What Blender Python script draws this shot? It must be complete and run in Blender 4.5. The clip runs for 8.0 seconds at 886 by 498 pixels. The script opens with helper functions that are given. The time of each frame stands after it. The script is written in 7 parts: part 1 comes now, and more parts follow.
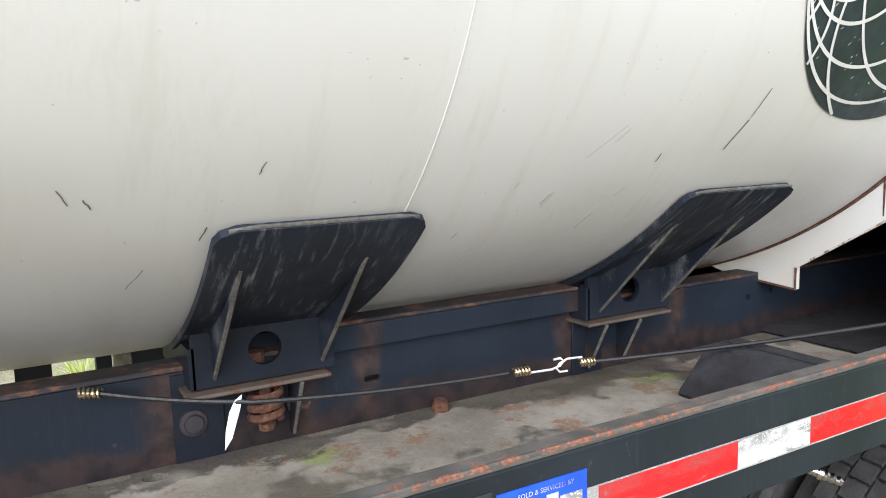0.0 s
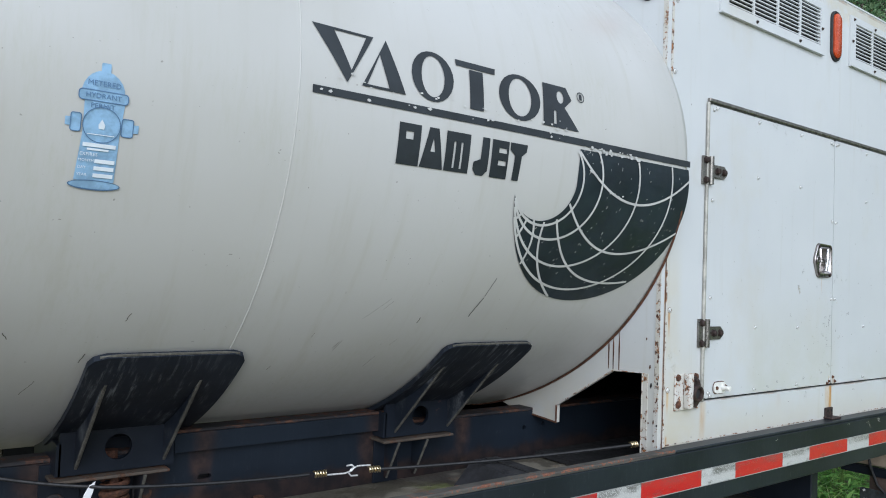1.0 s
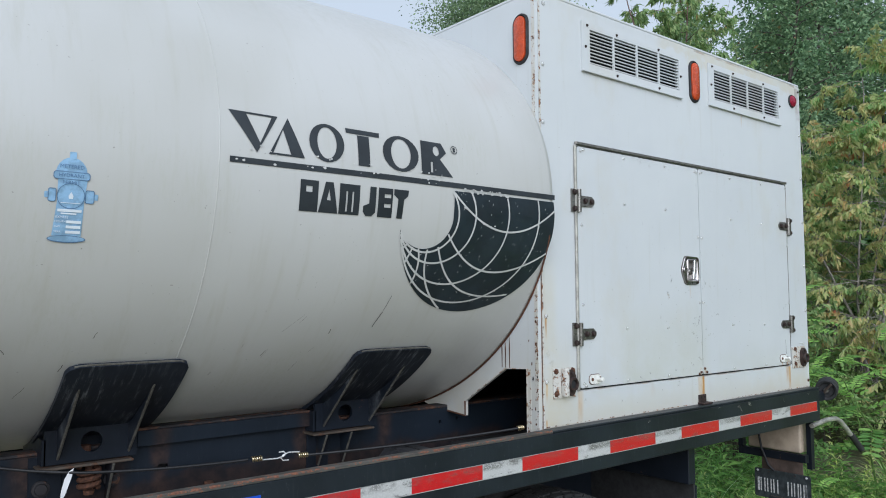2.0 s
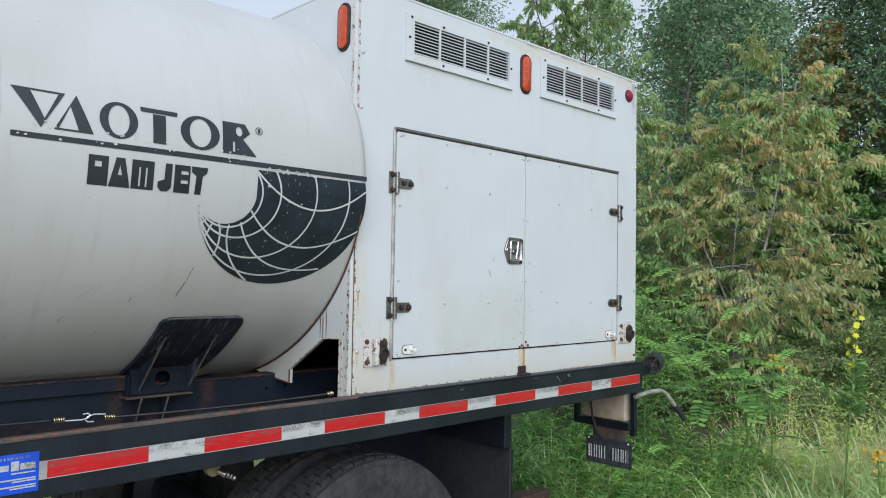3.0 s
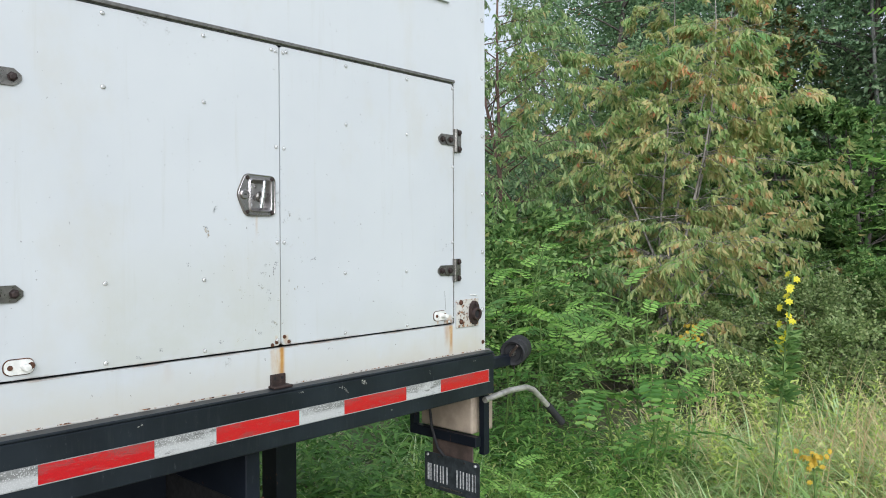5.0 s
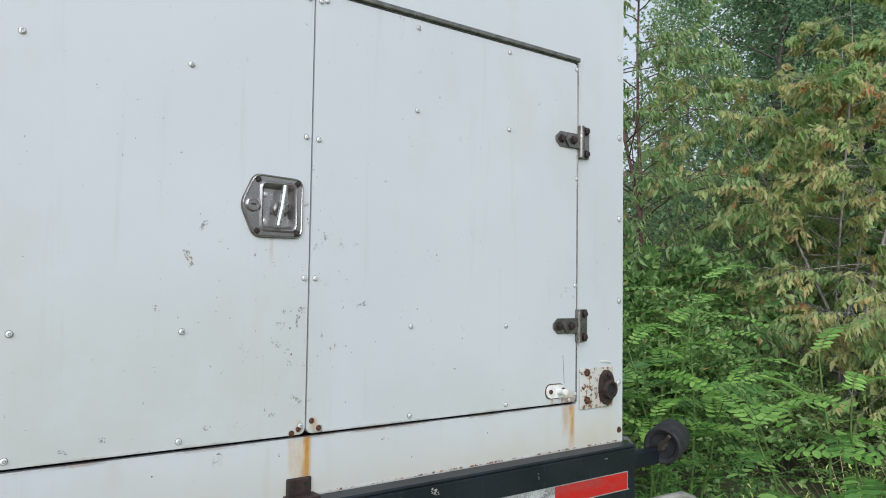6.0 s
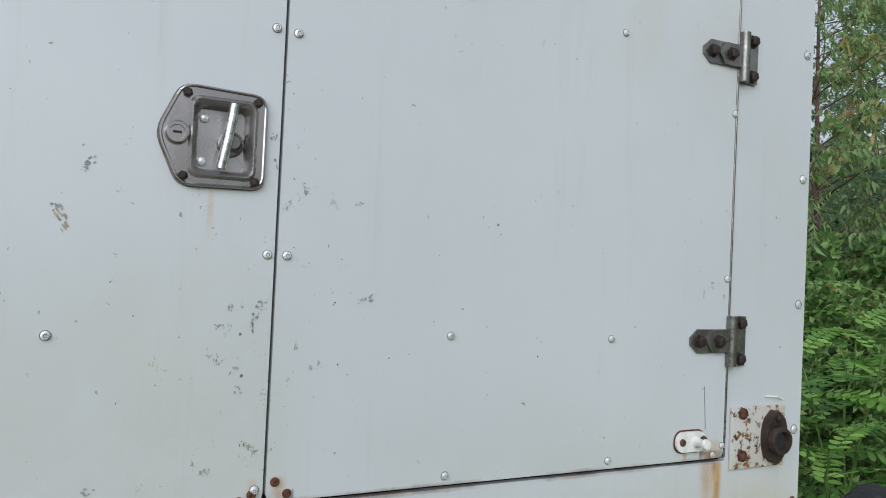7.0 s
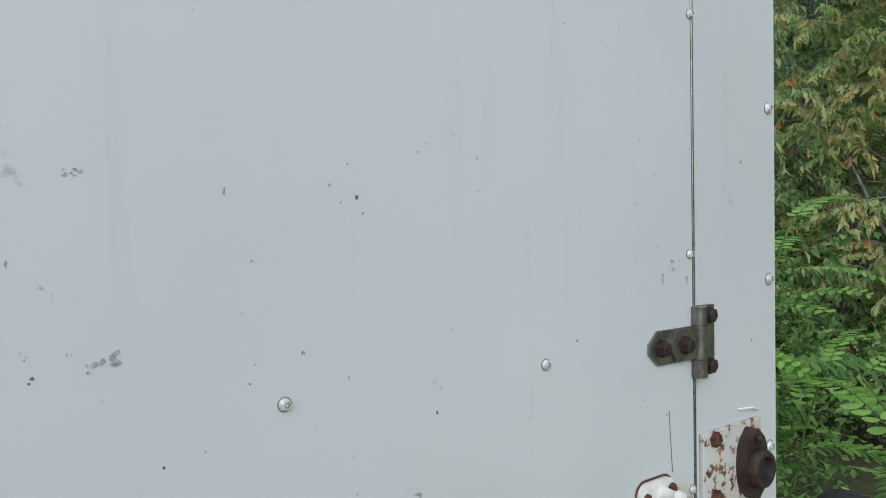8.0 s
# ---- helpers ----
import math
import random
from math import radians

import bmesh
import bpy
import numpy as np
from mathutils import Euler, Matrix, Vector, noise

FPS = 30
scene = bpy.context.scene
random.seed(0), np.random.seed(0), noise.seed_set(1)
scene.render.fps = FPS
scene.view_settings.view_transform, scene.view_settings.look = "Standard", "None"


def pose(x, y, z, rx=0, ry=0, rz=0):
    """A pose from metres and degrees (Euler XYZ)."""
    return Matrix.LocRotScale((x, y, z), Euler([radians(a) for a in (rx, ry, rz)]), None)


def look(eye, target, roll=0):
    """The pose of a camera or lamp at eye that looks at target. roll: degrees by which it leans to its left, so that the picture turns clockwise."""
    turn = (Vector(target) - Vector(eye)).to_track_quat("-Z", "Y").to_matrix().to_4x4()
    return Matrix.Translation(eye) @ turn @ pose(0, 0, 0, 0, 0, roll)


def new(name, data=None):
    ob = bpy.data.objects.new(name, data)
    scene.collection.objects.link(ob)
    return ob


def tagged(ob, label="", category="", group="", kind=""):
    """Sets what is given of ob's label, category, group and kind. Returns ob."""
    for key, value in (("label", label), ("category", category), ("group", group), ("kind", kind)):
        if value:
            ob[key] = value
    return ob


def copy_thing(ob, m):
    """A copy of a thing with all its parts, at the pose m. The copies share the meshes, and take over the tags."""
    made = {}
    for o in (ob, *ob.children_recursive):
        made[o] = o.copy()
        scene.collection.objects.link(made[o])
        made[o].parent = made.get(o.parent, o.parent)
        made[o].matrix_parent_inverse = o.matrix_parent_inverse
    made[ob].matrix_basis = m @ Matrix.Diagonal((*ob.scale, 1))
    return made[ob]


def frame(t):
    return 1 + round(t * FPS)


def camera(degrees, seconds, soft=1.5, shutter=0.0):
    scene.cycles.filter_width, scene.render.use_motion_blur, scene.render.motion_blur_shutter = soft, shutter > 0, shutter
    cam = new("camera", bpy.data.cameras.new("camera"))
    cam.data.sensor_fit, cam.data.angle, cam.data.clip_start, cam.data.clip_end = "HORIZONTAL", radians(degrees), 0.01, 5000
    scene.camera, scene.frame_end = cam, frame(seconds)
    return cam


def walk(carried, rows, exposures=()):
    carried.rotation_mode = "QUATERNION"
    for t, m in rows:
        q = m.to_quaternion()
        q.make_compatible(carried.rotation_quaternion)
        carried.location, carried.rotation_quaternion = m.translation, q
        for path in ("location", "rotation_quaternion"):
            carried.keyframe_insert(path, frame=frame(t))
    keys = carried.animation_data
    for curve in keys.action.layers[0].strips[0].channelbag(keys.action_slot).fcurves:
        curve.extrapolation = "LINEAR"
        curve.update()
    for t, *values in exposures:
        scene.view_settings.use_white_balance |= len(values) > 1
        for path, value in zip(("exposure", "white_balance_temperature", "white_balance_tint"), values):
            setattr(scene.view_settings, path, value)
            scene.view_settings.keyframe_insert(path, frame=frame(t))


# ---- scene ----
cam = camera(61.40, 8.0, soft=1.0)
ROWS = [  # seconds, eye x y z, yaw, pitch, roll
    (0, 0.043, 0.007, 1.677, -29.72, -7.88, 1.68),
    (0.2, 0.002, -0.099, 1.694, -31.64, -5.85, 0.95),
    (0.5, -0.052, -0.259, 1.719, -34.34, -1.80, -0.16),
    (1, -0.077, -0.541, 1.752, -37.42, 2.15, -2.15),
    (1.2, -0.080, -0.673, 1.732, -37.86, 2.92, -2.35),
    (2.3, -0.209, -1.185, 1.743, -39.19, 3.92, 0.83),
    (2.5, -0.177, -1.276, 1.745, -40.07, 3.83, 0.09),
    (3, 0.020, -1.478, 1.729, -44.24, 2.28, -0.90),
    (3.5, 0.302, -1.499, 1.703, -48.47, 1.09, -0.16),
    (4, 0.649, -1.440, 1.713, -50.54, -0.16, 0.05),
    (4.2, 0.812, -1.420, 1.695, -49.96, -0.62, -0.20),
    (5.3, 1.600, -0.940, 1.750, -46.97, -0.46, 0.25),
    (5.5, 1.710, -0.839, 1.705, -46.18, 1.00, 0.31),
    (5.8, 1.941, -0.701, 1.740, -41.10, 1.34, -1.04),
    (6, 2.059, -0.586, 1.713, -37.34, 2.81, -0.86),
    (6.3, 2.228, -0.414, 1.738, -33.40, 1.90, -1.04),
    (6.5, 2.315, -0.326, 1.738, -32.28, 2.51, -1.12),
    (6.8, 2.463, -0.226, 1.733, -28.33, 1.16, -2.09),
    (7, 2.538, -0.159, 1.723, -26.03, 1.12, -2.64),
    (7.3, 2.640, -0.035, 1.731, -25.00, 0.44, -2.00),
    (7.5, 2.678, 0.081, 1.720, -28.14, 0.15, -1.21),
    (7.8, 2.756, 0.188, 1.764, -33.41, -1.16, 1.20),
    (8, 2.768, 0.249, 1.757, -37.20, -1.69, 1.09),
]
walk(cam, [(t, pose(x, y, z, 90 + pitch, roll, yaw)) for t, x, y, z, yaw, pitch, roll in ROWS],
     exposures=[(0.0, 1.36, 6380, 14), (0.2, 1.00, 6330, 13), (0.5, 0.75, 6250, 12), (1.0, 0.24, 5900, 9), (2.5, 0.13, 5930, 9), (4.0, 0.38, 6100, 10), (5.5, 0.35, 6170, 10), (6.0, 0.14, 6100, 9), (6.5, -0.02, 6100, 9), (7.0, -0.13, 6100, 9), (7.5, -0.29, 6100, 9), (8.0, -0.17, 6100, 8)])

# ---- light: a bright overcast sky ----
SUN_UP, SUN_ROUND = radians(21), radians(215)
world = bpy.data.worlds.new("overcast_sky")
scene.world = world
world.use_nodes = True
wt = world.node_tree
wt.nodes.clear()
sky = wt.nodes.new("ShaderNodeTexSky")
sky.sky_type = "NISHITA"
sky.sun_disc = False
sky.sun_elevation, sky.sun_rotation = SUN_UP, SUN_ROUND
sky.air_density, sky.dust_density = 1.0, 4.0
bg_sky = wt.nodes.new("ShaderNodeBackground")
bg_sky.inputs["Strength"].default_value = 0.025
wt.links.new(sky.outputs[0], bg_sky.inputs["Color"])
bg_cloud = wt.nodes.new("ShaderNodeBackground")
bg_cloud.inputs["Color"].default_value = (0.89, 0.945, 1.0, 1)
bg_cloud.inputs["Strength"].default_value = 0.61
w_add = wt.nodes.new("ShaderNodeAddShader")
w_out = wt.nodes.new("ShaderNodeOutputWorld")
wt.links.new(bg_sky.outputs[0], w_add.inputs[0])
wt.links.new(bg_cloud.outputs[0], w_add.inputs[1])
wt.links.new(w_add.outputs[0], w_out.inputs["Surface"])
sun = new("sun", bpy.data.lights.new("sun", "SUN"))
sun.data.energy, sun.data.angle, sun.data.color = 2.7, radians(60), (0.93, 0.97, 1.05)
sun.matrix_world = look((10 * math.cos(SUN_UP) * math.sin(SUN_ROUND), 10 * math.cos(SUN_UP) * math.cos(SUN_ROUND), 10 * math.sin(SUN_UP)), (0, 0, 0))


# ---- materials ----
class Nodes:
    """A small builder for node materials in world coordinates."""

    def __init__(self, name):
        self.m = bpy.data.materials.new(name)
        self.m.use_nodes = True
        self.t = self.m.node_tree
        self.b = self.t.nodes["Principled BSDF"]
        self.pos = self.t.nodes.new("ShaderNodeNewGeometry").outputs["Position"]

    def node(self, kind, **sets):
        n = self.t.nodes.new(kind)
        for k, v in sets.items():
            n.inputs[k].default_value = v
        return n

    def link(self, a, b):
        self.t.links.new(a, b)

    def noise(self, scale, detail=4.0, rough=0.6, stretch=None):
        n = self.node("ShaderNodeTexNoise", Scale=scale, Detail=detail, Roughness=rough)
        if stretch:
            mp = self.t.nodes.new("ShaderNodeMapping")
            mp.inputs["Scale"].default_value = stretch
            self.link(self.pos, mp.inputs["Vector"])
            self.link(mp.outputs[0], n.inputs["Vector"])
        else:
            self.link(self.pos, n.inputs["Vector"])
        return n.outputs[0]

    def ramp(self, src, lo, hi, a=0.0, b=1.0):
        n = self.t.nodes.new("ShaderNodeMapRange")
        n.interpolation_type = "SMOOTHSTEP"
        for k, v in zip(("From Min", "From Max", "To Min", "To Max"), (lo, hi, a, b)):
            n.inputs[k].default_value = v
        self.link(src, n.inputs["Value"])
        return n.outputs[0]

    def calc(self, op, a, b=None):
        n = self.t.nodes.new("ShaderNodeMath")
        n.operation = op
        for i, v in enumerate((a, b)):
            if v is None:
                continue
            if isinstance(v, (int, float)):
                n.inputs[i].default_value = v
            else:
                self.link(v, n.inputs[i])
        return n.outputs[0]

    def mix(self, fac, a, b, kind="MIX"):
        n = self.t.nodes.new("ShaderNodeMix")
        n.data_type, n.blend_type = "RGBA", kind
        for slot, v in ((0, fac), (6, a), (7, b)):
            if isinstance(v, (int, float)):
                n.inputs[slot].default_value = v
            elif isinstance(v, tuple):
                n.inputs[slot].default_value = (*v, 1)
            else:
                self.link(v, n.inputs[slot])
        return n.outputs[2]

    def axis(self, k):
        n = self.t.nodes.new("ShaderNodeSeparateXYZ")
        self.link(self.pos, n.inputs[0])
        return n.outputs[k]

    def bump(self, height, strength=0.2, dist=0.002):
        n = self.t.nodes.new("ShaderNodeBump")
        n.inputs["Strength"].default_value, n.inputs["Distance"].default_value = strength, dist
        self.link(height, n.inputs["Height"])
        self.link(n.outputs[0], self.b.inputs["Normal"])

    def done(self, colour, rough=0.5, metal=0.0, coat=0.0):
        if isinstance(colour, tuple):
            self.b.inputs["Base Color"].default_value = (*colour, 1)
        else:
            self.link(colour, self.b.inputs["Base Color"])
        if isinstance(rough, (int, float)):
            self.b.inputs["Roughness"].default_value = rough
        else:
            self.link(rough, self.b.inputs["Roughness"])
        self.b.inputs["Metallic"].default_value = metal
        self.b.inputs["Coat Weight"].default_value = coat
        return self.m


def plain(name, colour, rough=0.5, metal=0.0, vary=0.25, scale=14.0, grain=220.0, bump=0.15):
    """Painted, cast or moulded surface with blotches and grain."""
    n = Nodes(name)
    dark = tuple(c * (1 - vary) for c in colour)
    lite = tuple(min(1, c * (1 + vary)) for c in colour)
    c = n.mix(n.ramp(n.noise(scale), 0.35, 0.65), dark, lite)
    g = n.noise(grain, 2.0)
    c = n.mix(0.18 * min(1, vary * 3), c, n.mix(n.ramp(g, 0.3, 0.7), dark, lite))
    n.bump(g, bump, 0.001)
    return n.done(c, n.ramp(n.noise(scale * 2.3), 0.3, 0.7, max(0.03, rough - 0.1), min(1, rough + 0.12)), metal)


RUST, RUST_DARK = (0.13, 0.06, 0.036), (0.055, 0.028, 0.020)


def rusted(name, paint, amount, rough=0.45, scale=9.0, rust=RUST, rust2=RUST_DARK, seams=(), streaky=0.0, scuffing=0.10, foot=None):
    """Paint worn through to rust in patches."""
    n = Nodes(name)
    a, b = n.noise(scale, 8.0, 0.68), n.noise(scale * 6, 5.0)
    m = n.ramp(n.calc("ADD", a, n.calc("MULTIPLY", b, 0.35)), 0.80 - amount * 0.4, 0.86 - amount * 0.4)
    p = n.mix(n.ramp(n.noise(scale * 0.5), 0.3, 0.7), tuple(c * 0.75 for c in paint), tuple(min(1, c * 1.3) for c in paint))
    scuff = n.ramp(n.noise(42, 8, 0.8, (1.4, 1, 0.5)), 0.58, 0.72)
    p = n.mix(n.calc("MULTIPLY", scuff, scuffing), p, (0.17, 0.18, 0.20))
    r = n.mix(n.ramp(b, 0.35, 0.65), rust2, rust)
    n.bump(n.calc("ADD", m, n.calc("MULTIPLY", b, 0.5)), 0.35, 0.0015)
    c = n.mix(m, p, r)
    x, z = n.axis(0), n.axis(2)
    for gx, half in seams:
        d = n.calc("ADD", n.calc("ABSOLUTE", n.calc("SUBTRACT", x, gx)), n.calc("MULTIPLY", n.calc("SUBTRACT", a, 0.5), half * 2.2))
        c = n.mix(n.calc("MULTIPLY", n.ramp(d, half * 0.1, half, 1, 0), 0.55), c, n.mix(n.ramp(b, 0.35, 0.65), (0.028, 0.018, 0.014), (0.085, 0.048, 0.035)))
    if foot:
        zz = n.calc("ADD", z, n.calc("MULTIPLY", n.calc("SUBTRACT", a, 0.5), 0.16))
        c = n.mix(n.calc("MULTIPLY", n.ramp(zz, foot, foot + 0.03, 1, 0), 0.7), c, n.mix(n.ramp(b, 0.35, 0.65), (0.016, 0.012, 0.011), (0.042, 0.025, 0.020)))
    if streaky:
        s = n.calc("MULTIPLY", n.ramp(n.noise(26, 6, 0.7, (4.0, 0.5, 0.35)), 0.50, 0.72), n.ramp(n.noise(6, 3), 0.30, 0.60))
        c = n.mix(n.calc("MULTIPLY", s, streaky), c, (0.13, 0.14, 0.15))
    n.b.inputs["Specular IOR Level"].default_value = 0.25
    return n.done(c, n.ramp(m, 0, 1, rough, 0.9))


def tank_paint():
    n = Nodes("tank_white_paint")
    c = n.mix(n.ramp(n.noise(1.7, 2), 0.35, 0.7), (0.505, 0.505, 0.488), (0.455, 0.452, 0.424))
    streak = n.ramp(n.noise(9, 5, 0.6, (3.0, 0.6, 0.25)), 0.5, 0.8)
    c = n.mix(n.calc("MULTIPLY", streak, 0.5), c, (0.409, 0.401, 0.347))
    algae = n.calc("MULTIPLY", n.ramp(n.noise(2.3, 2), 0.5, 0.75), n.ramp(n.noise(55, 4, 0.7, (2, 1, 0.3)), 0.4, 0.8))
    c = n.mix(n.calc("MULTIPLY", algae, 0.35), c, (0.36, 0.37, 0.26))
    speck = n.calc("MULTIPLY", n.ramp(n.noise(130, 1, 0.4), 0.77, 0.79), n.ramp(n.noise(4.7, 2), 0.45, 0.6))
    c = n.mix(n.calc("MULTIPLY", speck, 0.6), c, (0.16, 0.15, 0.13))
    return n.done(c, n.ramp(n.noise(40, 3), 0.3, 0.7, 0.30, 0.38), 0, 0.0)


def box_paint(name, streaks, spots=0.5, washes=(), lines=(), scuffed=None, wash=(0.52, 0.46, 0.31)):
    """White enamel with grime, rust runs (x, top, bottom, half width, strength), cream washes
    and broken rust lines (x0, x1, z0, z1, strength) and a scuffed patch (x, z, half width, half height)."""
    n = Nodes(name)
    c = n.mix(n.ramp(n.noise(1.3, 4), 0.3, 0.7), (0.528, 0.547, 0.554), (0.568, 0.586, 0.588))
    run = n.ramp(n.noise(7, 6, 0.65, (5, 5, 0.3)), 0.56, 0.8)
    c = n.mix(n.calc("MULTIPLY", run, 0.3), c, (0.427, 0.418, 0.356))
    cream = n.ramp(n.noise(2.6, 6, 0.65, (1, 1, 0.6)), 0.52, 0.72)
    c = n.mix(n.calc("MULTIPLY", cream, 0.4), c, (0.507, 0.485, 0.409))
    fleck = n.ramp(n.noise(105, 3, 0.5), 0.735, 0.755)
    smudge = n.calc("MULTIPLY", n.ramp(n.noise(11, 5, 0.6), 0.68, 0.74), n.ramp(n.noise(160, 4, 0.8), 0.45, 0.6))
    c = n.mix(n.calc("MULTIPLY", smudge, 0.55), c, (0.22, 0.22, 0.20))
    c = n.mix(n.calc("MULTIPLY", fleck, spots), c, (0.2, 0.2, 0.19))
    scuff = n.calc("MULTIPLY", n.ramp(n.noise(33, 8, 0.85), 0.645, 0.675), n.ramp(n.noise(3.7, 2), 0.50, 0.60))
    c = n.mix(n.calc("MULTIPLY", scuff, 0.55), c, (0.33, 0.34, 0.34))
    x, z, wob = n.axis(0), n.axis(2), n.noise(28, 5, 0.7, (1, 1, 0.3))
    blotch = n.noise(8, 6, 0.7)
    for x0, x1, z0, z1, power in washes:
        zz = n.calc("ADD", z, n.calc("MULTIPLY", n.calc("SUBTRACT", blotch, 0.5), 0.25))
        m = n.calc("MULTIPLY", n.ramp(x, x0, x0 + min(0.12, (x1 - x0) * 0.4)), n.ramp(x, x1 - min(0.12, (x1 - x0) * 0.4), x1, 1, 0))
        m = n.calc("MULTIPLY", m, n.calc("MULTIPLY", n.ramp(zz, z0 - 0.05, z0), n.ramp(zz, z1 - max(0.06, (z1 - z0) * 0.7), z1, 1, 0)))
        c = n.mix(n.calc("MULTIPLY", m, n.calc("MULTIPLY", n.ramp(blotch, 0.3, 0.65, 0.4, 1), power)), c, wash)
    for x0, top, low, half, power in streaks:
        off = n.calc("ADD", n.calc("SUBTRACT", x, x0), n.calc("MULTIPLY", n.calc("SUBTRACT", wob, 0.5), half * 1.6))
        m = n.ramp(n.calc("ABSOLUTE", off), half * 0.15, half, 1, 0)
        m = n.calc("MULTIPLY", m, n.ramp(z, low, low + (top - low) * 0.75, 0.0, 1))
        m = n.calc("MULTIPLY", m, n.ramp(z, top - 0.004, top + 0.006, 1, 0))
        m = n.calc("MULTIPLY", m, n.ramp(wob, 0.25, 0.6, 0.35, 1))
        c = n.mix(n.calc("MULTIPLY", m, power), c, n.mix(n.ramp(wob, 0.4, 0.65), (0.54, 0.32, 0.075), (0.38, 0.16, 0.03)))
    crumb = n.noise(48, 7, 0.72)
    for x0, x1, z0, z1, power in lines:
        zz = n.calc("ADD", z, n.calc("MULTIPLY", n.calc("SUBTRACT", crumb, 0.5), 0.008))
        m = n.calc("MULTIPLY", n.ramp(x, x0 - 0.002, x0), n.ramp(x, x1, x1 + 0.002, 1, 0))
        m = n.calc("MULTIPLY", m, n.calc("MULTIPLY", n.ramp(zz, z0 - 0.004, z0), n.ramp(zz, z1 - 0.003, z1 + 0.003, 1, 0)))
        m = n.calc("MULTIPLY", m, n.ramp(n.noise(9, 4), 0.42, 0.6, 0.05, 1))
        c = n.mix(n.calc("MULTIPLY", m, power), c, n.mix(n.ramp(crumb, 0.4, 0.6), (0.05, 0.025, 0.015), (0.27, 0.12, 0.035)))
    if scuffed:
        sx, sz, hx, hz = scuffed
        m = n.calc("MULTIPLY", n.ramp(n.calc("ABSOLUTE", n.calc("SUBTRACT", x, sx)), hx * 0.3, hx, 1, 0), n.ramp(n.calc("ABSOLUTE", n.calc("SUBTRACT", z, sz)), hz * 0.5, hz, 1, 0))
        chip = n.ramp(n.calc("ADD", n.noise(41, 7, 0.8, (1, 1, 0.7)), n.calc("MULTIPLY", m, 0.062)), 0.68, 0.695)
        c = n.mix(n.calc("MULTIPLY", n.calc("MULTIPLY", chip, n.ramp(m, 0, 0.2)), 0.75), c, n.mix(n.ramp(crumb, 0.42, 0.58), (0.13, 0.13, 0.10), (0.42, 0.38, 0.24)))
    n.bump(n.noise(4, 2), 0.10, 0.006)
    return n.done(c, n.ramp(n.noise(3, 4), 0.3, 0.7, 0.3, 0.45), 0, 0.1)


def edge_paint(name):
    """White paint broken by rust specks along sheet edges."""
    n = Nodes(name)
    base = n.mix(n.ramp(n.noise(6), 0.3, 0.7), (0.58, 0.57, 0.54), (0.50, 0.47, 0.39))
    m = n.ramp(n.noise(55, 7, 0.75), 0.52, 0.57)
    c = n.mix(m, base, n.mix(n.ramp(n.noise(150), 0.4, 0.6), RUST_DARK, (0.30, 0.12, 0.035)))
    n.bump(m, 0.3, 0.001)
    return n.done(c, 0.55)


def deck_steel():
    n = Nodes("weathered_deck_steel")
    c = n.mix(n.ramp(n.noise(5, 7, 0.7), 0.35, 0.65), (0.19, 0.168, 0.135), (0.36, 0.33, 0.275))
    rust = n.ramp(n.noise(11, 8, 0.75), 0.535, 0.62)
    c = n.mix(n.calc("MULTIPLY", rust, 0.75), c, (0.21, 0.085, 0.035))
    wet = n.ramp(n.noise(3.6, 5), 0.55, 0.62)
    c = n.mix(n.calc("MULTIPLY", wet, 0.7), c, (0.035, 0.032, 0.028))
    x, y = n.axis(0), n.axis(1)
    w = n.calc("MULTIPLY", n.calc("SUBTRACT", n.noise(30, 5), 0.5), 0.09)
    for mx, my, r in ((0.45, 1.19, 0.05), (1.23, 1.20, 0.06), (1.27, 1.17, 0.035)):
        d = n.calc("SQRT", n.calc("ADD", n.calc("POWER", n.calc("SUBTRACT", x, mx), 2.0), n.calc("POWER", n.calc("SUBTRACT", y, my), 2.0)))
        c = n.mix(n.calc("MULTIPLY", n.ramp(n.calc("ADD", d, w), r * 0.3, r, 1, 0), 0.8), c, (0.22, 0.27, 0.06))
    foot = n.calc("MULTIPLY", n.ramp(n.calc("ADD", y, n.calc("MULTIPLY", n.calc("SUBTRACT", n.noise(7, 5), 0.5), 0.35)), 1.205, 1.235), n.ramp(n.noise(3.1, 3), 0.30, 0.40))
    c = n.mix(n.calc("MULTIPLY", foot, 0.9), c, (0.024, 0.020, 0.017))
    g = n.noise(170, 4)
    c = n.mix(n.calc("MULTIPLY", n.ramp(n.noise(1.9, 4), 0.45, 0.6), 0.4), c, (0.17, 0.15, 0.10))
    c = n.mix(0.14, c, n.mix(n.ramp(g, 0.35, 0.65), (0.05, 0.045, 0.04), (0.27, 0.25, 0.21)))
    pale = n.ramp(n.noise(70, 6, 0.8, (1, 0.4, 1)), 0.66, 0.70)
    c = n.mix(n.calc("MULTIPLY", pale, 0.5), c, (0.36, 0.34, 0.30))
    n.bump(n.calc("ADD", g, rust), 0.35, 0.0015)
    return n.done(c, n.ramp(wet, 0, 1, 0.75, 0.3))


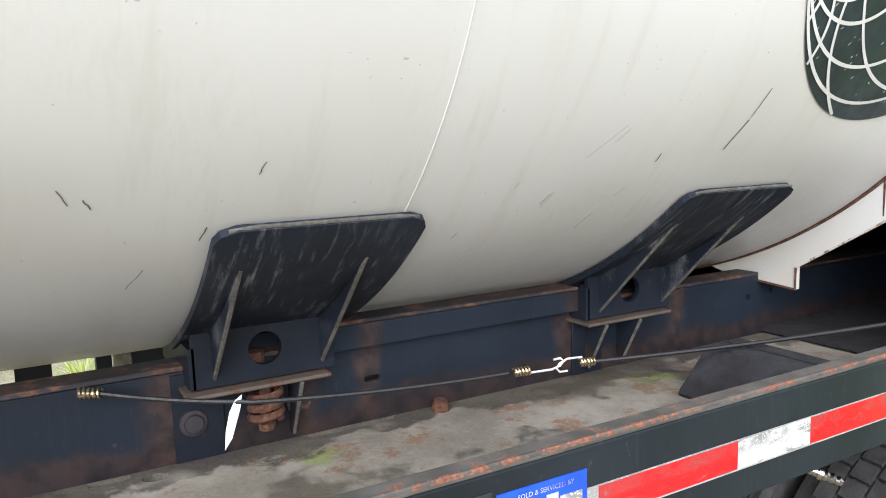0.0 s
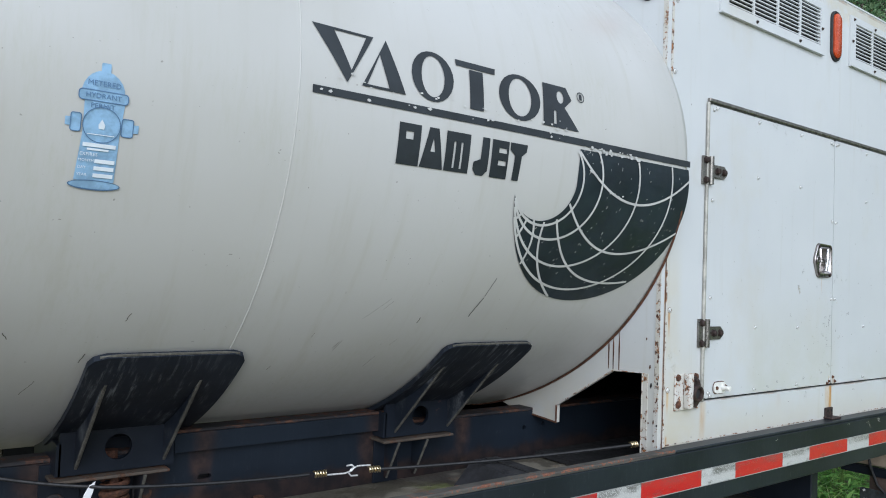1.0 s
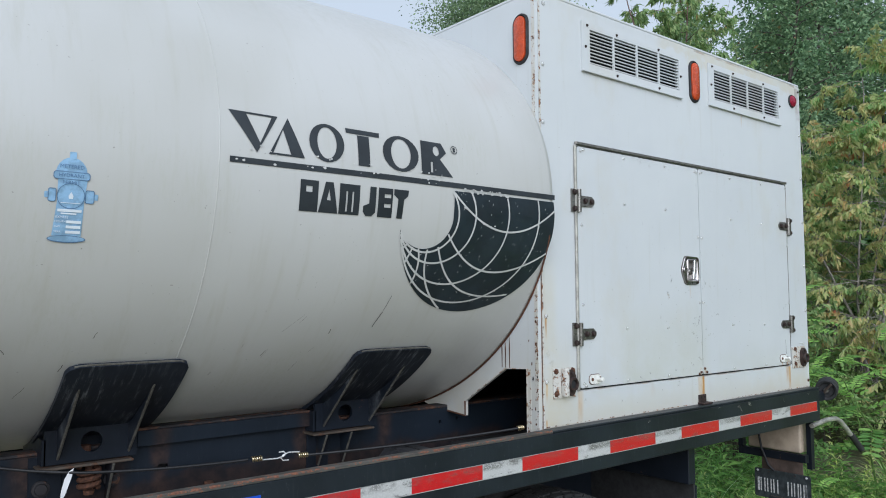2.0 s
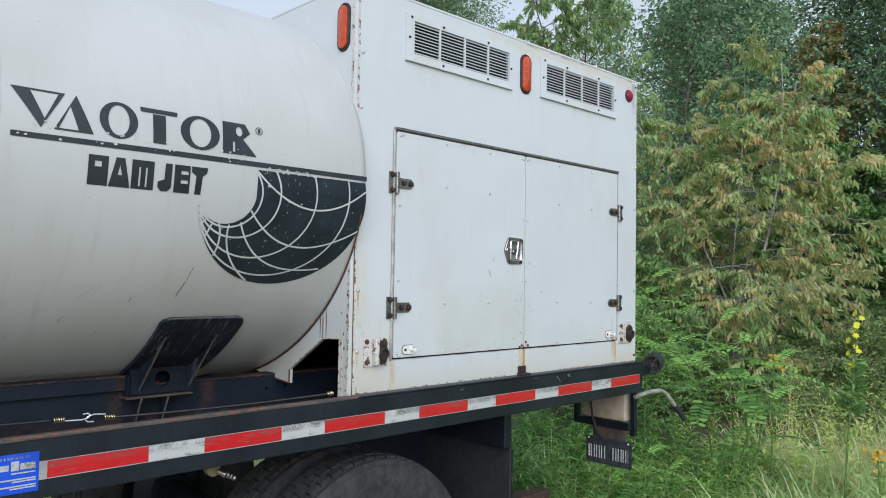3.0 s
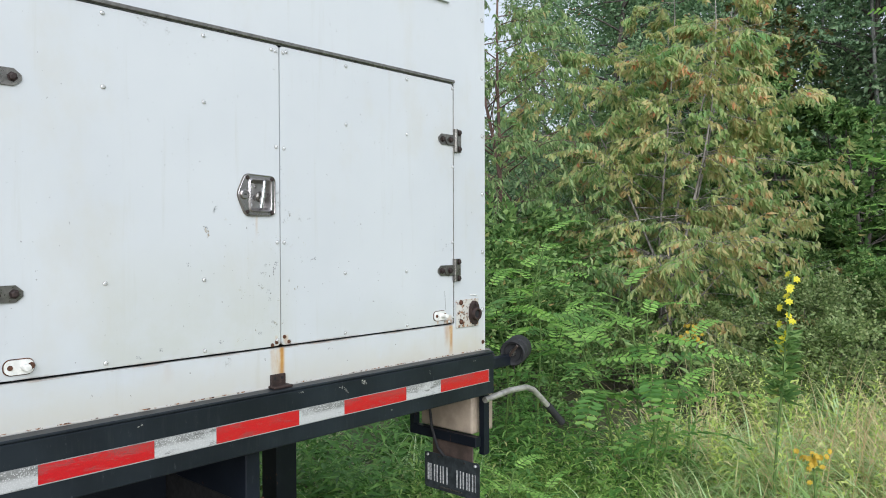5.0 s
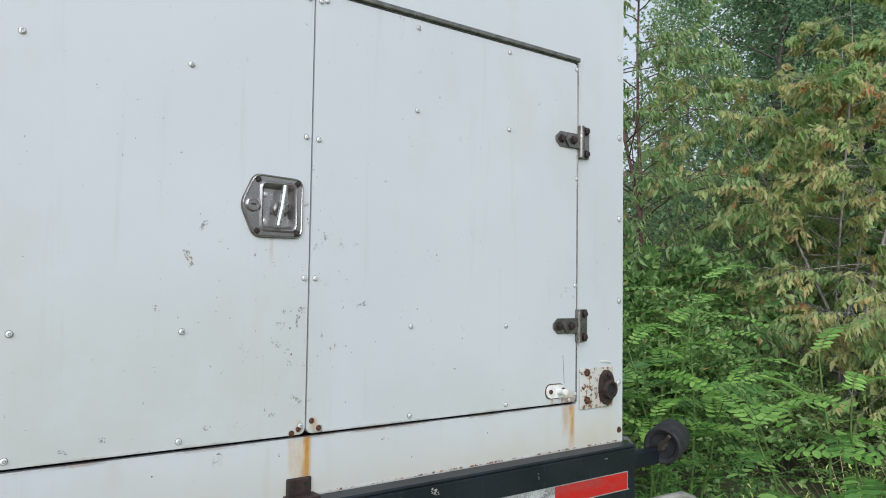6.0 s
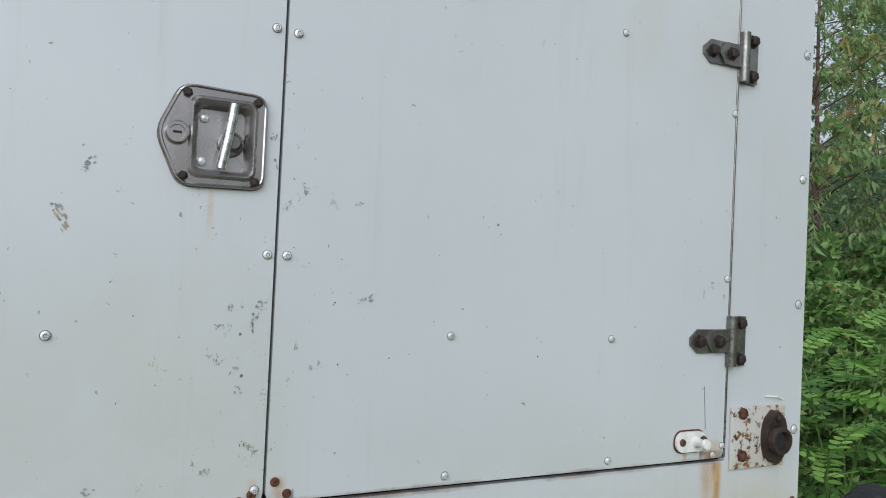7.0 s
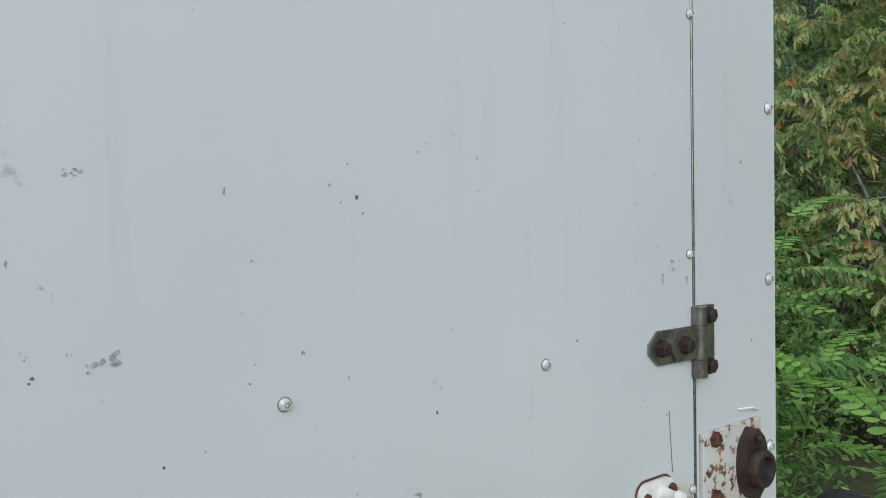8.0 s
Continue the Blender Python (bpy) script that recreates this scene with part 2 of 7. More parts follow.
def tape(name, colour, worn=0.3):
    """Prismatic reflective tape with a fine diamond weave."""
    n = Nodes(name)
    v = n.node("ShaderNodeTexVoronoi", Scale=240.0)
    n.link(n.pos, v.inputs["Vector"])
    c = n.mix(n.ramp(v.outputs["Distance"], 0.1, 0.6), tuple(min(1, k * 1.08) for k in colour), tuple(k * 0.92 for k in colour))
    dirt = n.calc("MAXIMUM", n.ramp(n.noise(22, 7, 0.75), 0.62, 0.72), n.calc("MULTIPLY", n.ramp(n.noise(60, 6, 0.8, (0.5, 1, 2)), 0.58, 0.66), 0.6))
    crease = n.ramp(n.noise(26, 9, 0.8, (0.45, 1, 1.7)), 0.555, 0.585)
    c = n.mix(n.calc("MULTIPLY", dirt, 0.55), c, (0.16, 0.15, 0.13))
    c = n.mix(n.calc("MULTIPLY", crease, worn), c, (0.09, 0.085, 0.08))
    grit = n.calc("MULTIPLY", n.ramp(n.axis(2), 1.190, 1.203), n.ramp(n.noise(9, 4, 0.6), 0.40, 0.56))
    grit = n.calc("MULTIPLY", grit, n.ramp(v.outputs["Distance"], 0.30, 0.42))
    c = n.mix(n.calc("MULTIPLY", grit, worn), c, (0.10, 0.098, 0.09))
    n.bump(n.calc("ADD", n.noise(18, 3), n.calc("MULTIPLY", crease, 0.4)), 0.35, 0.003)
    return n.done(c, 0.3, 0, 0.4)


def leafy(name, colours, through_light=0.35, rough=0.5, patch=None, shine=0.25, clusters=0.0):
    """Leaves: every leaf takes its own tint; with clusters, neighbours turn together."""
    n = Nodes(name)
    g = n.t.nodes.new("ShaderNodeNewGeometry")
    ramp = n.t.nodes.new("ShaderNodeValToRGB")
    e = ramp.color_ramp.elements
    e[0].position, e[0].color = colours[0][0], (*colours[0][1], 1)
    e[1].position, e[1].color = colours[-1][0], (*colours[-1][1], 1)
    for p, c in colours[1:-1]:
        k = e.new(p)
        k.color = (*c, 1)
    tint = g.outputs["Random Per Island"]
    if clusters:
        tint = n.calc("ADD", n.calc("MULTIPLY", tint, 0.42), n.calc("MULTIPLY", n.ramp(n.noise(clusters, 2), 0.24, 0.72), 0.58))
    n.link(tint, ramp.inputs[0])
    c = n.mix(n.ramp(n.noise(0.9, 3), 0.3, 0.7), ramp.outputs[0], n.mix(1.0, ramp.outputs[0], (0.82, 0.88, 0.84), "MULTIPLY"))
    if patch:
        c = n.mix(n.calc("MULTIPLY", n.ramp(n.noise(2.2, 3), 0.54, 0.68), 0.6), c, n.mix(0.5, ramp.outputs[0], patch))
    n.b.inputs["Specular IOR Level"].default_value = shine
    m = n.done(c, rough)
    tr = n.t.nodes.new("ShaderNodeBsdfTranslucent")
    n.link(c, tr.inputs["Color"])
    mixer = n.t.nodes.new("ShaderNodeMixShader")
    mixer.inputs[0].default_value = through_light
    n.link(n.b.outputs[0], mixer.inputs[1])
    n.link(tr.outputs[0], mixer.inputs[2])
    n.link(mixer.outputs[0], n.t.nodes["Material Output"].inputs["Surface"])
    return m


def bark(name, a, b):
    n = Nodes(name)
    k = n.noise(30, 6, 0.7, (1, 1, 0.25))
    n.bump(k, 0.6, 0.01)
    return n.done(n.mix(n.ramp(k, 0.35, 0.65), a, b), 0.85)


def soil():
    n = Nodes("grassy_soil")
    c = n.mix(n.ramp(n.noise(0.6, 6), 0.35, 0.65), (0.25, 0.225, 0.13), (0.36, 0.325, 0.205))
    c = n.mix(n.ramp(n.noise(9, 6), 0.45, 0.65), c, (0.40, 0.355, 0.245))
    c = n.mix(n.ramp(n.noise(60, 4), 0.5, 0.8), c, (0.13, 0.13, 0.08))
    c = n.mix(n.ramp(n.calc("ADD", n.axis(0), n.calc("MULTIPLY", n.noise(0.8, 6), 2.0)), 2.6, 4.6), c, (0.10, 0.105, 0.05))
    n.bump(n.noise(25, 6), 0.8, 0.04)
    return n.done(c, 0.9)


M_TANK = tank_paint()
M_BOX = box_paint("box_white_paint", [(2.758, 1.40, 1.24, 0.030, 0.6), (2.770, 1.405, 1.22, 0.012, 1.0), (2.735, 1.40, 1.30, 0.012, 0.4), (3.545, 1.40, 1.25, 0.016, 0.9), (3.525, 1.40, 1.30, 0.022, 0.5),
                                      (1.955, 1.40, 1.24, 0.022, 0.5), (3.155, 2.63, 2.55, 0.006, 0.6), (2.4, 1.40, 1.33, 0.03, 0.12),
                                      (1.757, 1.80, 1.16, 0.007, 0.75), (1.778, 1.68, 1.58, 0.007, 0.8), (1.778, 1.447, 1.36, 0.008, 0.8), (1.776, 1.312, 1.24, 0.007, 0.7), (3.46, 1.43, 1.395, 0.008, 0.8)], 0.5,
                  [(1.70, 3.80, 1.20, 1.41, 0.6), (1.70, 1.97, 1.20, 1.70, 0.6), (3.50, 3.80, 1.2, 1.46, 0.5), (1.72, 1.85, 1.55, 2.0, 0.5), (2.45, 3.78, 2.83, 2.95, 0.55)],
                  [(1.955, 3.55, 1.402, 1.412, 0.5), (1.754, 1.762, 1.2, 1.75, 0.8), (3.70, 3.742, 2.55, 2.85, 0.4), (2.75, 3.70, 2.855, 2.866, 0.45)])
M_DOOR = box_paint("door_white_paint", [(2.747, 1.44, 1.40, 0.008, 0.4), (2.782, 1.44, 1.40, 0.012, 0.5),
                                        (3.53, 1.44, 1.40, 0.02, 0.5), (3.466, 1.425, 1.405, 0.007, 0.7), (2.68, 1.80, 1.73, 0.006, 0.3)], 0.8, [(2.15, 2.85, 1.38, 1.80, 0.5), (2.85, 3.55, 1.38, 1.55, 0.3)],
                   [(1.955, 3.55, 1.409, 1.4135, 0.45), (2.738, 2.80, 1.40, 1.424, 1.0), (3.50, 3.55, 1.40, 1.425, 0.8)], (2.72, 1.66, 0.22, 0.32), (0.47, 0.475, 0.40))
M_FRONT = box_paint("front_wall_paint", [], 0.3)
M_POST = box_paint("stained_front_paint", [], 0.6, [(1.5, 1.9, 1.0, 1.75, 0.5)])
M_EDGE = edge_paint("rust_specked_edge")
M_BLACK = rusted("black_frame_paint", (0.009, 0.012, 0.018), -0.05, 0.42)
M_SADDLE = rusted("black_saddle_paint", (0.012, 0.016, 0.024), -0.25, 0.48, streaky=1.0)
M_WEB = rusted("worn_blue_black_paint", (0.011, 0.016, 0.024), -0.08, 0.42, 4.0, (0.07, 0.042, 0.032), (0.03, 0.020, 0.018), ((0.225, 0.06), (0.47, 0.05), (0.595, 0.035), (1.09, 0.05), (1.43, 0.04), (-0.45, 0.08)), 0.03, 0.10, 1.185)
M_FLANGE = rusted("rusty_flange", (0.030, 0.028, 0.030), 0.30, 0.6, 9.0, (0.12, 0.062, 0.042), (0.05, 0.032, 0.027))
M_TANPLATE = rusted("tan_worn_steel", (0.075, 0.06, 0.048), 0.25, 0.7, 22.0, (0.12, 0.065, 0.04))
M_RAIL = rusted("rail_black_green_paint", (0.0125, 0.0165, 0.0205), -0.3, 0.38, streaky=0.06, scuffing=0.42)
M_RIM = rusted("rim_worn_to_rust", (0.085, 0.082, 0.074), 0.12, 0.6, 34.0, (0.25, 0.115, 0.07), (0.11, 0.065, 0.05))
M_RIMLINE = rusted("salmon_rust_line", (0.085, 0.08, 0.072), 0.34, 0.8, 30.0, (0.24, 0.105, 0.065), (0.12, 0.055, 0.04))
M_BEAM = rusted("brown_rusted_beam", (0.06, 0.05, 0.045), 0.5, 0.8, 14.0, (0.10, 0.06, 0.045), (0.05, 0.032, 0.026))
M_RUST = rusted("rusty_steel", (0.09, 0.06, 0.04), 0.8, 0.8, 18.0)
M_DECK = deck_steel()
M_STEEL = plain("stainless_steel", (0.37, 0.342, 0.334), 0.24, 1.0, 0.04, 6, 300, 0.04)
M_DISH = plain("brushed_stainless", (0.41, 0.385, 0.378), 0.32, 0.9, 0.05, 12, 400, 0.04)
M_TBAR = plain("worn_zinc_bar", (0.52, 0.53, 0.52), 0.30, 0.9, 0.35, 70, 300, 0.3)
M_PALE = plain("bare_worn_edge", (0.11, 0.105, 0.09), 0.55, 0.3, 0.35, 60)
M_DULLSTEEL = plain("dull_grey_steel", (0.20, 0.19, 0.172), 0.33, 0.8, 0.25, 40)
M_PIPE = plain("worn_steel_pipe", (0.42, 0.40, 0.36), 0.4, 0.5, 0.25, 30)
M_STRIP = plain("pale_worn_strip", (0.36, 0.35, 0.31), 0.5, 0.2, 0.3, 25)
M_ZINC = plain("zinc_plated_steel", (0.78, 0.78, 0.77), 0.30, 0.45, 0.15, 60)
M_GRIMESHADE = plain("grey_brown_grime_and_shade", (0.17, 0.155, 0.125), 0.8, 0.0, 0.4, 40)
M_RUSTRING = plain("rust_ring", (0.16, 0.075, 0.03), 0.85, 0.0, 0.5, 60)
M_TANSMEAR = plain("tan_smear", (0.36, 0.31, 0.24), 0.7, 0.0, 0.25, 90)
M_FLECK = plain("dark_paint_fleck", (0.17, 0.17, 0.16), 0.7, 0.0, 0.3, 120)
M_SCUFF = plain("grey_scuff", (0.30, 0.31, 0.31), 0.7, 0.0, 0.35, 120)
M_BRASSZINC = plain("yellow_zinc_wire", (0.62, 0.52, 0.33), 0.3, 1.0, 0.15, 60)
M_BOLT = plain("brown_oxidised_bolt", (0.038, 0.025, 0.022), 0.6, 0.3, 0.4, 90)
M_RUBBER = plain("black_rubber", (0.018, 0.018, 0.019), 0.75, 0.0, 0.3, 25)
M_TYRE = plain("dusty_tyre_rubber", (0.030, 0.029, 0.029), 0.85, 0.0, 0.4, 20, 160, 0.7)
M_CHOCK = plain("worn_rubber_chock", (0.020, 0.020, 0.023), 0.8, 0.0, 0.45, 16, 120, 0.4)
M_BROWNRUB = plain("rusty_brown_bumper", (0.036, 0.021, 0.017), 0.6, 0.1, 0.5, 45)
M_CREAM = edge_paint("cream_plate_paint")
M_WHITEKNOB = plain("white_coated_metal", (0.72, 0.71, 0.66), 0.4, 0.0, 0.1, 60)
M_TAPER = tape("red_reflective_tape", (0.50, 0.008, 0.014))
M_TAPEW = tape("white_reflective_tape", (0.50, 0.50, 0.49), 0.7)
M_TAPEEDGE = tape("grimy_tape_edge", (0.34, 0.34, 0.33))
M_AMBER = plain("amber_lens", (0.46, 0.062, 0.016), 0.2, 0.0, 0.15, 60, 400)
M_REDLENS = plain("red_lens", (0.24, 0.008, 0.03), 0.2, 0.0, 0.15, 60, 400)
M_INK = plain("black_decal_vinyl", (0.020, 0.025, 0.030), 0.4, 0.0, 0.25, 8)
M_INKGREEN = plain("dark_green_decal_vinyl", (0.011, 0.0185, 0.0255), 0.42, 0.0, 0.25, 8)
M_CHIP = plain("bare_white_paint", (0.498, 0.498, 0.481), 0.4, 0.0, 0.08)
M_HYD = plain("faded_blue_sticker", (0.24, 0.40, 0.57), 0.4, 0.0, 0.18, 45)
M_HYDLINE = plain("dark_blue_print", (0.085, 0.165, 0.29), 0.45, 0.0, 0.15)
M_HYDWHITE = plain("white_print", (0.66, 0.72, 0.77), 0.45, 0.0, 0.08)
M_BLUE = plain("blue_sticker", (0.012, 0.07, 0.52), 0.35, 0.0, 0.12)
M_SCRATCH = plain("dark_scratch", (0.11, 0.10, 0.085), 0.7, 0.0, 0.4, 60)
M_PLATE = plain("bare_aluminium_plate_back", (0.075, 0.088, 0.095), 0.45, 0.6, 0.3, 30)
M_BEIGE = plain("beige_plastic", (0.37, 0.30, 0.23), 0.5, 0.0, 0.2, 9)
M_BROWN = plain("brown_painted_bracket", (0.085, 0.06, 0.05), 0.6, 0.2, 0.35, 14)
# Near-black for shade painted into holes and cavities, and for black paint chips.
M_DARK = plain("shade_black_and_chips", (0.015, 0.015, 0.016), 0.8)
M_TAG = plain("white_plastic_tag", (0.80, 0.80, 0.80), 0.5, 0.0, 0.04)
M_YCAP = plain("dull_brass_cap", (0.15, 0.125, 0.06), 0.5)
M_CORD = plain("black_elastic_cord", (0.007, 0.007, 0.008), 0.55, 0.0, 0.2, 60)

# ---- building helpers ----
def origin_of(ob):
    o = Vector((0, 0, 0))
    while ob is not None:
        o += ob.location
        ob = ob.parent
    return o


def thing(name, at, label, category, group="", kind=""):
    ob = new(name)
    ob.location = at
    ob.empty_display_size = 0.1
    return tagged(ob, label, category, group, kind)


def part(name, bm, material, parent, label="", smooth=False):
    """Links a bmesh, built in world coordinates, as one mesh object under a thing or a part."""
    me = bpy.data.meshes.new(name)
    o = origin_of(parent)
    bmesh.ops.translate(bm, verts=bm.verts, vec=-o)
    bmesh.ops.recalc_face_normals(bm, faces=bm.faces)
    bm.to_mesh(me)
    bm.free()
    me.materials.append(material)
    if smooth:
        me.polygons.foreach_set("use_smooth", [True] * len(me.polygons))
        me.set_sharp_from_angle(angle=radians(38))
    ob = new(name, me)
    ob.parent = parent
    return tagged(ob, label)


def solo(name, bm, material, label, category, kind="", smooth=False, at=(0, 0, 0)):
    """One mesh as a top-level thing."""
    me = bpy.data.meshes.new(name)
    bmesh.ops.translate(bm, verts=bm.verts, vec=-Vector(at))
    bmesh.ops.recalc_face_normals(bm, faces=bm.faces)
    bm.to_mesh(me)
    bm.free()
    me.materials.append(material)
    if smooth:
        me.polygons.foreach_set("use_smooth", [True] * len(me.polygons))
        me.set_sharp_from_angle(angle=radians(38))
    ob = new(name, me)
    ob.location = at
    return tagged(ob, label, category, kind=kind)


def again(ob, offset):
    """A sibling on the same mesh, moved by offset."""
    c = ob.copy()
    scene.collection.objects.link(c)
    c.location = ob.location + Vector(offset)
    return c


def block(bm, x0, x1, y0, y1, z0, z1, bevel=0.0, segs=1):
    v = [bm.verts.new(p) for p in ((x0, y0, z0), (x1, y0, z0), (x1, y1, z0), (x0, y1, z0), (x0, y0, z1), (x1, y0, z1), (x1, y1, z1), (x0, y1, z1))]
    f = [bm.faces.new([v[i] for i in q]) for q in ((0, 3, 2, 1), (4, 5, 6, 7), (0, 1, 5, 4), (1, 2, 6, 5), (2, 3, 7, 6), (3, 0, 4, 7))]
    if bevel:
        es = list({e for q in f for e in q.edges})
        bmesh.ops.bevel(bm, geom=es, offset=bevel, segments=segs, affect="EDGES", profile=0.5)
    return bm


def blk(*a, bevel=0.0, segs=1):
    return block(bmesh.new(), *a, bevel=bevel, segs=segs)


def tube(bm, pts, r, n=10, taper=None, cap=True):
    """A round bar along points; taper: a radius for each point."""
    pts = [Vector(p) for p in pts]
    rings, side = [], None
    for i, p in enumerate(pts):
        d = (pts[min(i + 1, len(pts) - 1)] - pts[max(i - 1, 0)]).normalized()
        if side is None:
            side = d.orthogonal().normalized()
        side = (side - d * side.dot(d)).normalized()
        up = d.cross(side)
        k = taper[i] if taper else r
        rings.append([bm.verts.new(p + (side * math.cos(a) + up * math.sin(a)) * k) for a in (j * math.tau / n for j in range(n))])
    for a, b in zip(rings, rings[1:]):
        for j in range(n):
            bm.faces.new((a[j], a[(j + 1) % n], b[(j + 1) % n], b[j]))
    if cap:
        bm.faces.new(rings[0][::-1])
        bm.faces.new(rings[-1])
    return bm


def plate(outer, holes, axis, at, thick, bm=None):
    """A flat plate with real holes. outer, holes: 2D loops; axis: the plate's normal, at its front face, going thick further along it."""
    bm = bm or bmesh.new()
    k = "xyz".index(axis)
    old = set(bm.faces)

    def put(a, b):
        c = [a, b]
        c.insert(k, at)
        return bm.verts.new(c)

    edges = []
    for loop in (outer, *holes):
        vs = [put(*p) for p in loop]
        edges += [bm.edges.new((vs[i], vs[(i + 1) % len(vs)])) for i in range(len(vs))]
    bmesh.ops.triangle_fill(bm, use_beauty=True, edges=edges)
    faces = [f for f in bm.faces if f not in old]
    if thick:
        g = bmesh.ops.extrude_face_region(bm, geom=faces)
        vec = [0, 0, 0]
        vec[k] = thick
        bmesh.ops.translate(bm, verts=[e for e in g["geom"] if isinstance(e, bmesh.types.BMVert)], vec=vec)
    return bm


def rounded(x0, x1, z0, z1, r, n=4):
    pts = []
    for cx, cz, a0 in ((x1 - r, z1 - r, 0), (x0 + r, z1 - r, 90), (x0 + r, z0 + r, 180), (x1 - r, z0 + r, 270)):
        for i in range(n + 1):
            a = radians(a0 + 90 * i / n)
            pts.append((cx + r * math.cos(a), cz + r * math.sin(a)))
    return pts


def ring2(cx, cz, rx, rz, n=24):
    return [(cx + rx * math.cos(i * math.tau / n), cz + rz * math.sin(i * math.tau / n)) for i in range(n)]


def lathe(bm, profile, centre, axis, n=24):
    """Turns (along, radius) pairs round an axis through centre."""
    c = Vector(centre)
    ax = Vector({"x": (1, 0, 0), "y": (0, 1, 0), "z": (0, 0, 1)}[axis]) if isinstance(axis, str) else Vector(axis).normalized()
    s = ax.orthogonal().normalized()
    t = ax.cross(s)
    rings = []
    for d, r in profile:
        if r < 1e-6:
            rings.append([bm.verts.new(c + ax * d)])
        else:
            rings.append([bm.verts.new(c + ax * d + (s * math.cos(a) + t * math.sin(a)) * r) for a in (i * math.tau / n for i in range(n))])
    for a, b in zip(rings, rings[1:]):
        for j in range(n):
            q = [a[j % len(a)], a[(j + 1) % len(a)], b[(j + 1) % len(b)], b[j % len(b)]]
            q = [v for i, v in enumerate(q) if v not in q[:i]]
            if len(q) > 2:
                bm.faces.new(q)
    return bm


def lettering(body, size, align="CENTER"):
    """Triangles of a line of writing in the built-in font, as 2D points and faces."""
    cu = bpy.data.curves.new("writing", "FONT")
    cu.body, cu.size, cu.align_x, cu.align_y, cu.resolution_u = body, size, align, "CENTER", 2
    ob = bpy.data.objects.new("writing", cu)
    me = ob.to_mesh()
    vs, fs = [(v.co.x, v.co.y) for v in me.vertices], [tuple(p.vertices) for p in me.polygons]
    ob.to_mesh_clear()
    bpy.data.objects.remove(ob)
    bpy.data.curves.remove(cu)
    return vs, fs

# ---- the ground ----
bm = bmesh.new()
GX = [-400, -120, -40, -15] + [-8 + i for i in range(24)] + [20, 30, 50, 120, 400]
GY = [-400, -120, -40, -15] + [-8 + i for i in range(24)] + [20, 30, 50, 120, 400]
grid = [[bm.verts.new((x, y, (0.05 * noise.noise(Vector((x * 0.5, y * 0.5, 0.3)))
                              + 0.03 * max(0, min(10, x - 5))) if abs(x) < 25 and abs(y) < 25 else (0.3 if x > 20 else 0))) for y in GY] for x in GX]
for i in range(len(GX) - 1):
    for j in range(len(GY) - 1):
        bm.faces.new((grid[i][j], grid[i + 1][j], grid[i + 1][j + 1], grid[i][j + 1]))
solo("ground", bm, soil(), "grassy soil at the edge of a wood", "ground", "structure", True)


# ---- the tank: an elliptical shell on saddles ----
TY, TZ, TA, TB = 1.95, 2.101, 1.238, 0.852
phis = np.linspace(-1.55, 1.55, 1500)
arcs = np.concatenate([[0], np.cumsum(np.hypot(np.diff(TA * np.cos(phis)), np.diff(TB * np.sin(phis))))])
arcs -= np.interp(0.0, phis, arcs)


def arc_of(z):
    """How far down the shell's side, from its widest line, the height z lies."""
    return float(np.interp(math.asin((TZ - z) / TB), phis, arcs))


def on_tank(x, s, off=0.0):
    p = float(np.interp(s, arcs, phis))
    n = Vector((0, -math.cos(p) / TA, -math.sin(p) / TB)).normalized()
    return Vector((x, TY - TA * math.cos(p), TZ - TB * math.sin(p))) + n * off


def decal(name, bm, material, parent, off=0.0018, label="", step=0.02):
    """Lays a flat shape, drawn as (x, 0, arc), on the shell."""
    lo = min(v.co.z for v in bm.verts)
    hi = max(v.co.z for v in bm.verts)
    k = math.floor(lo / step) + 1
    while k * step < hi:
        bmesh.ops.bisect_plane(bm, geom=bm.verts[:] + bm.edges[:] + bm.faces[:], plane_co=(0, 0, k * step), plane_no=(0, 0, 1))
        k += 1
    for v in bm.verts:
        v.co = on_tank(v.co.x, v.co.z, off)
    return part(name, bm, material, parent, label)


def ribbon(pts, w, bm=None):
    """A flat band along (x, arc) points."""
    bm = bm or bmesh.new()
    P = [Vector(p) for p in pts]
    rows = []
    for i, p in enumerate(P):
        d = (P[min(i + 1, len(P) - 1)] - P[max(i - 1, 0)]).normalized()
        n = Vector((-d.y, d.x)) * w / 2
        rows.append((bm.verts.new((p.x + n.x, 0, p.y + n.y)), bm.verts.new((p.x - n.x, 0, p.y - n.y))))
    for a, b in zip(rows, rows[1:]):
        bm.faces.new((a[0], a[1], b[1], b[0]))
    return bm


def flat_text(body, size, x, s, align="CENTER", wide=1.0, lean=0.0):
    vs, fs = lettering(body, size, align)
    bm = bmesh.new()
    v = [bm.verts.new((x + a * wide, 0, s - b + lean * a)) for a, b in vs]
    for f in fs:
        bm.faces.new([v[i] for i in f])
    return bm


tank = thing("water_tank", (0.0, TY, TZ - TB), "white painted elliptical steel water tank, scratched and streaked with grime", "tank", "tanker truck body")
N = 144
bm = bmesh.new()
sections = [(-3.2, 1.0), (-2.0, 1.0), (-1.0, 1.0), (0.0, 1.0), (0.53, 1.0), (1.0, 1.0), (1.5, 1.0), (1.72, 1.0), (1.742, 0.996), (1.765, 0.977), (1.785, 0.945), (1.81, 0.88), (1.84, 0.76), (1.87, 0.5), (1.88, 0.25)]
rings = [[bm.verts.new((x, TY - TA * k * math.cos(i * math.tau / N), TZ - TB * k * math.sin(i * math.tau / N))) for i in range(N)] for x, k in sections]
for a, b in zip(rings, rings[1:]):
    for j in range(N):
        bm.faces.new((a[j], b[j], b[(j + 1) % N], a[(j + 1) % N]))
bm.faces.new(rings[0])
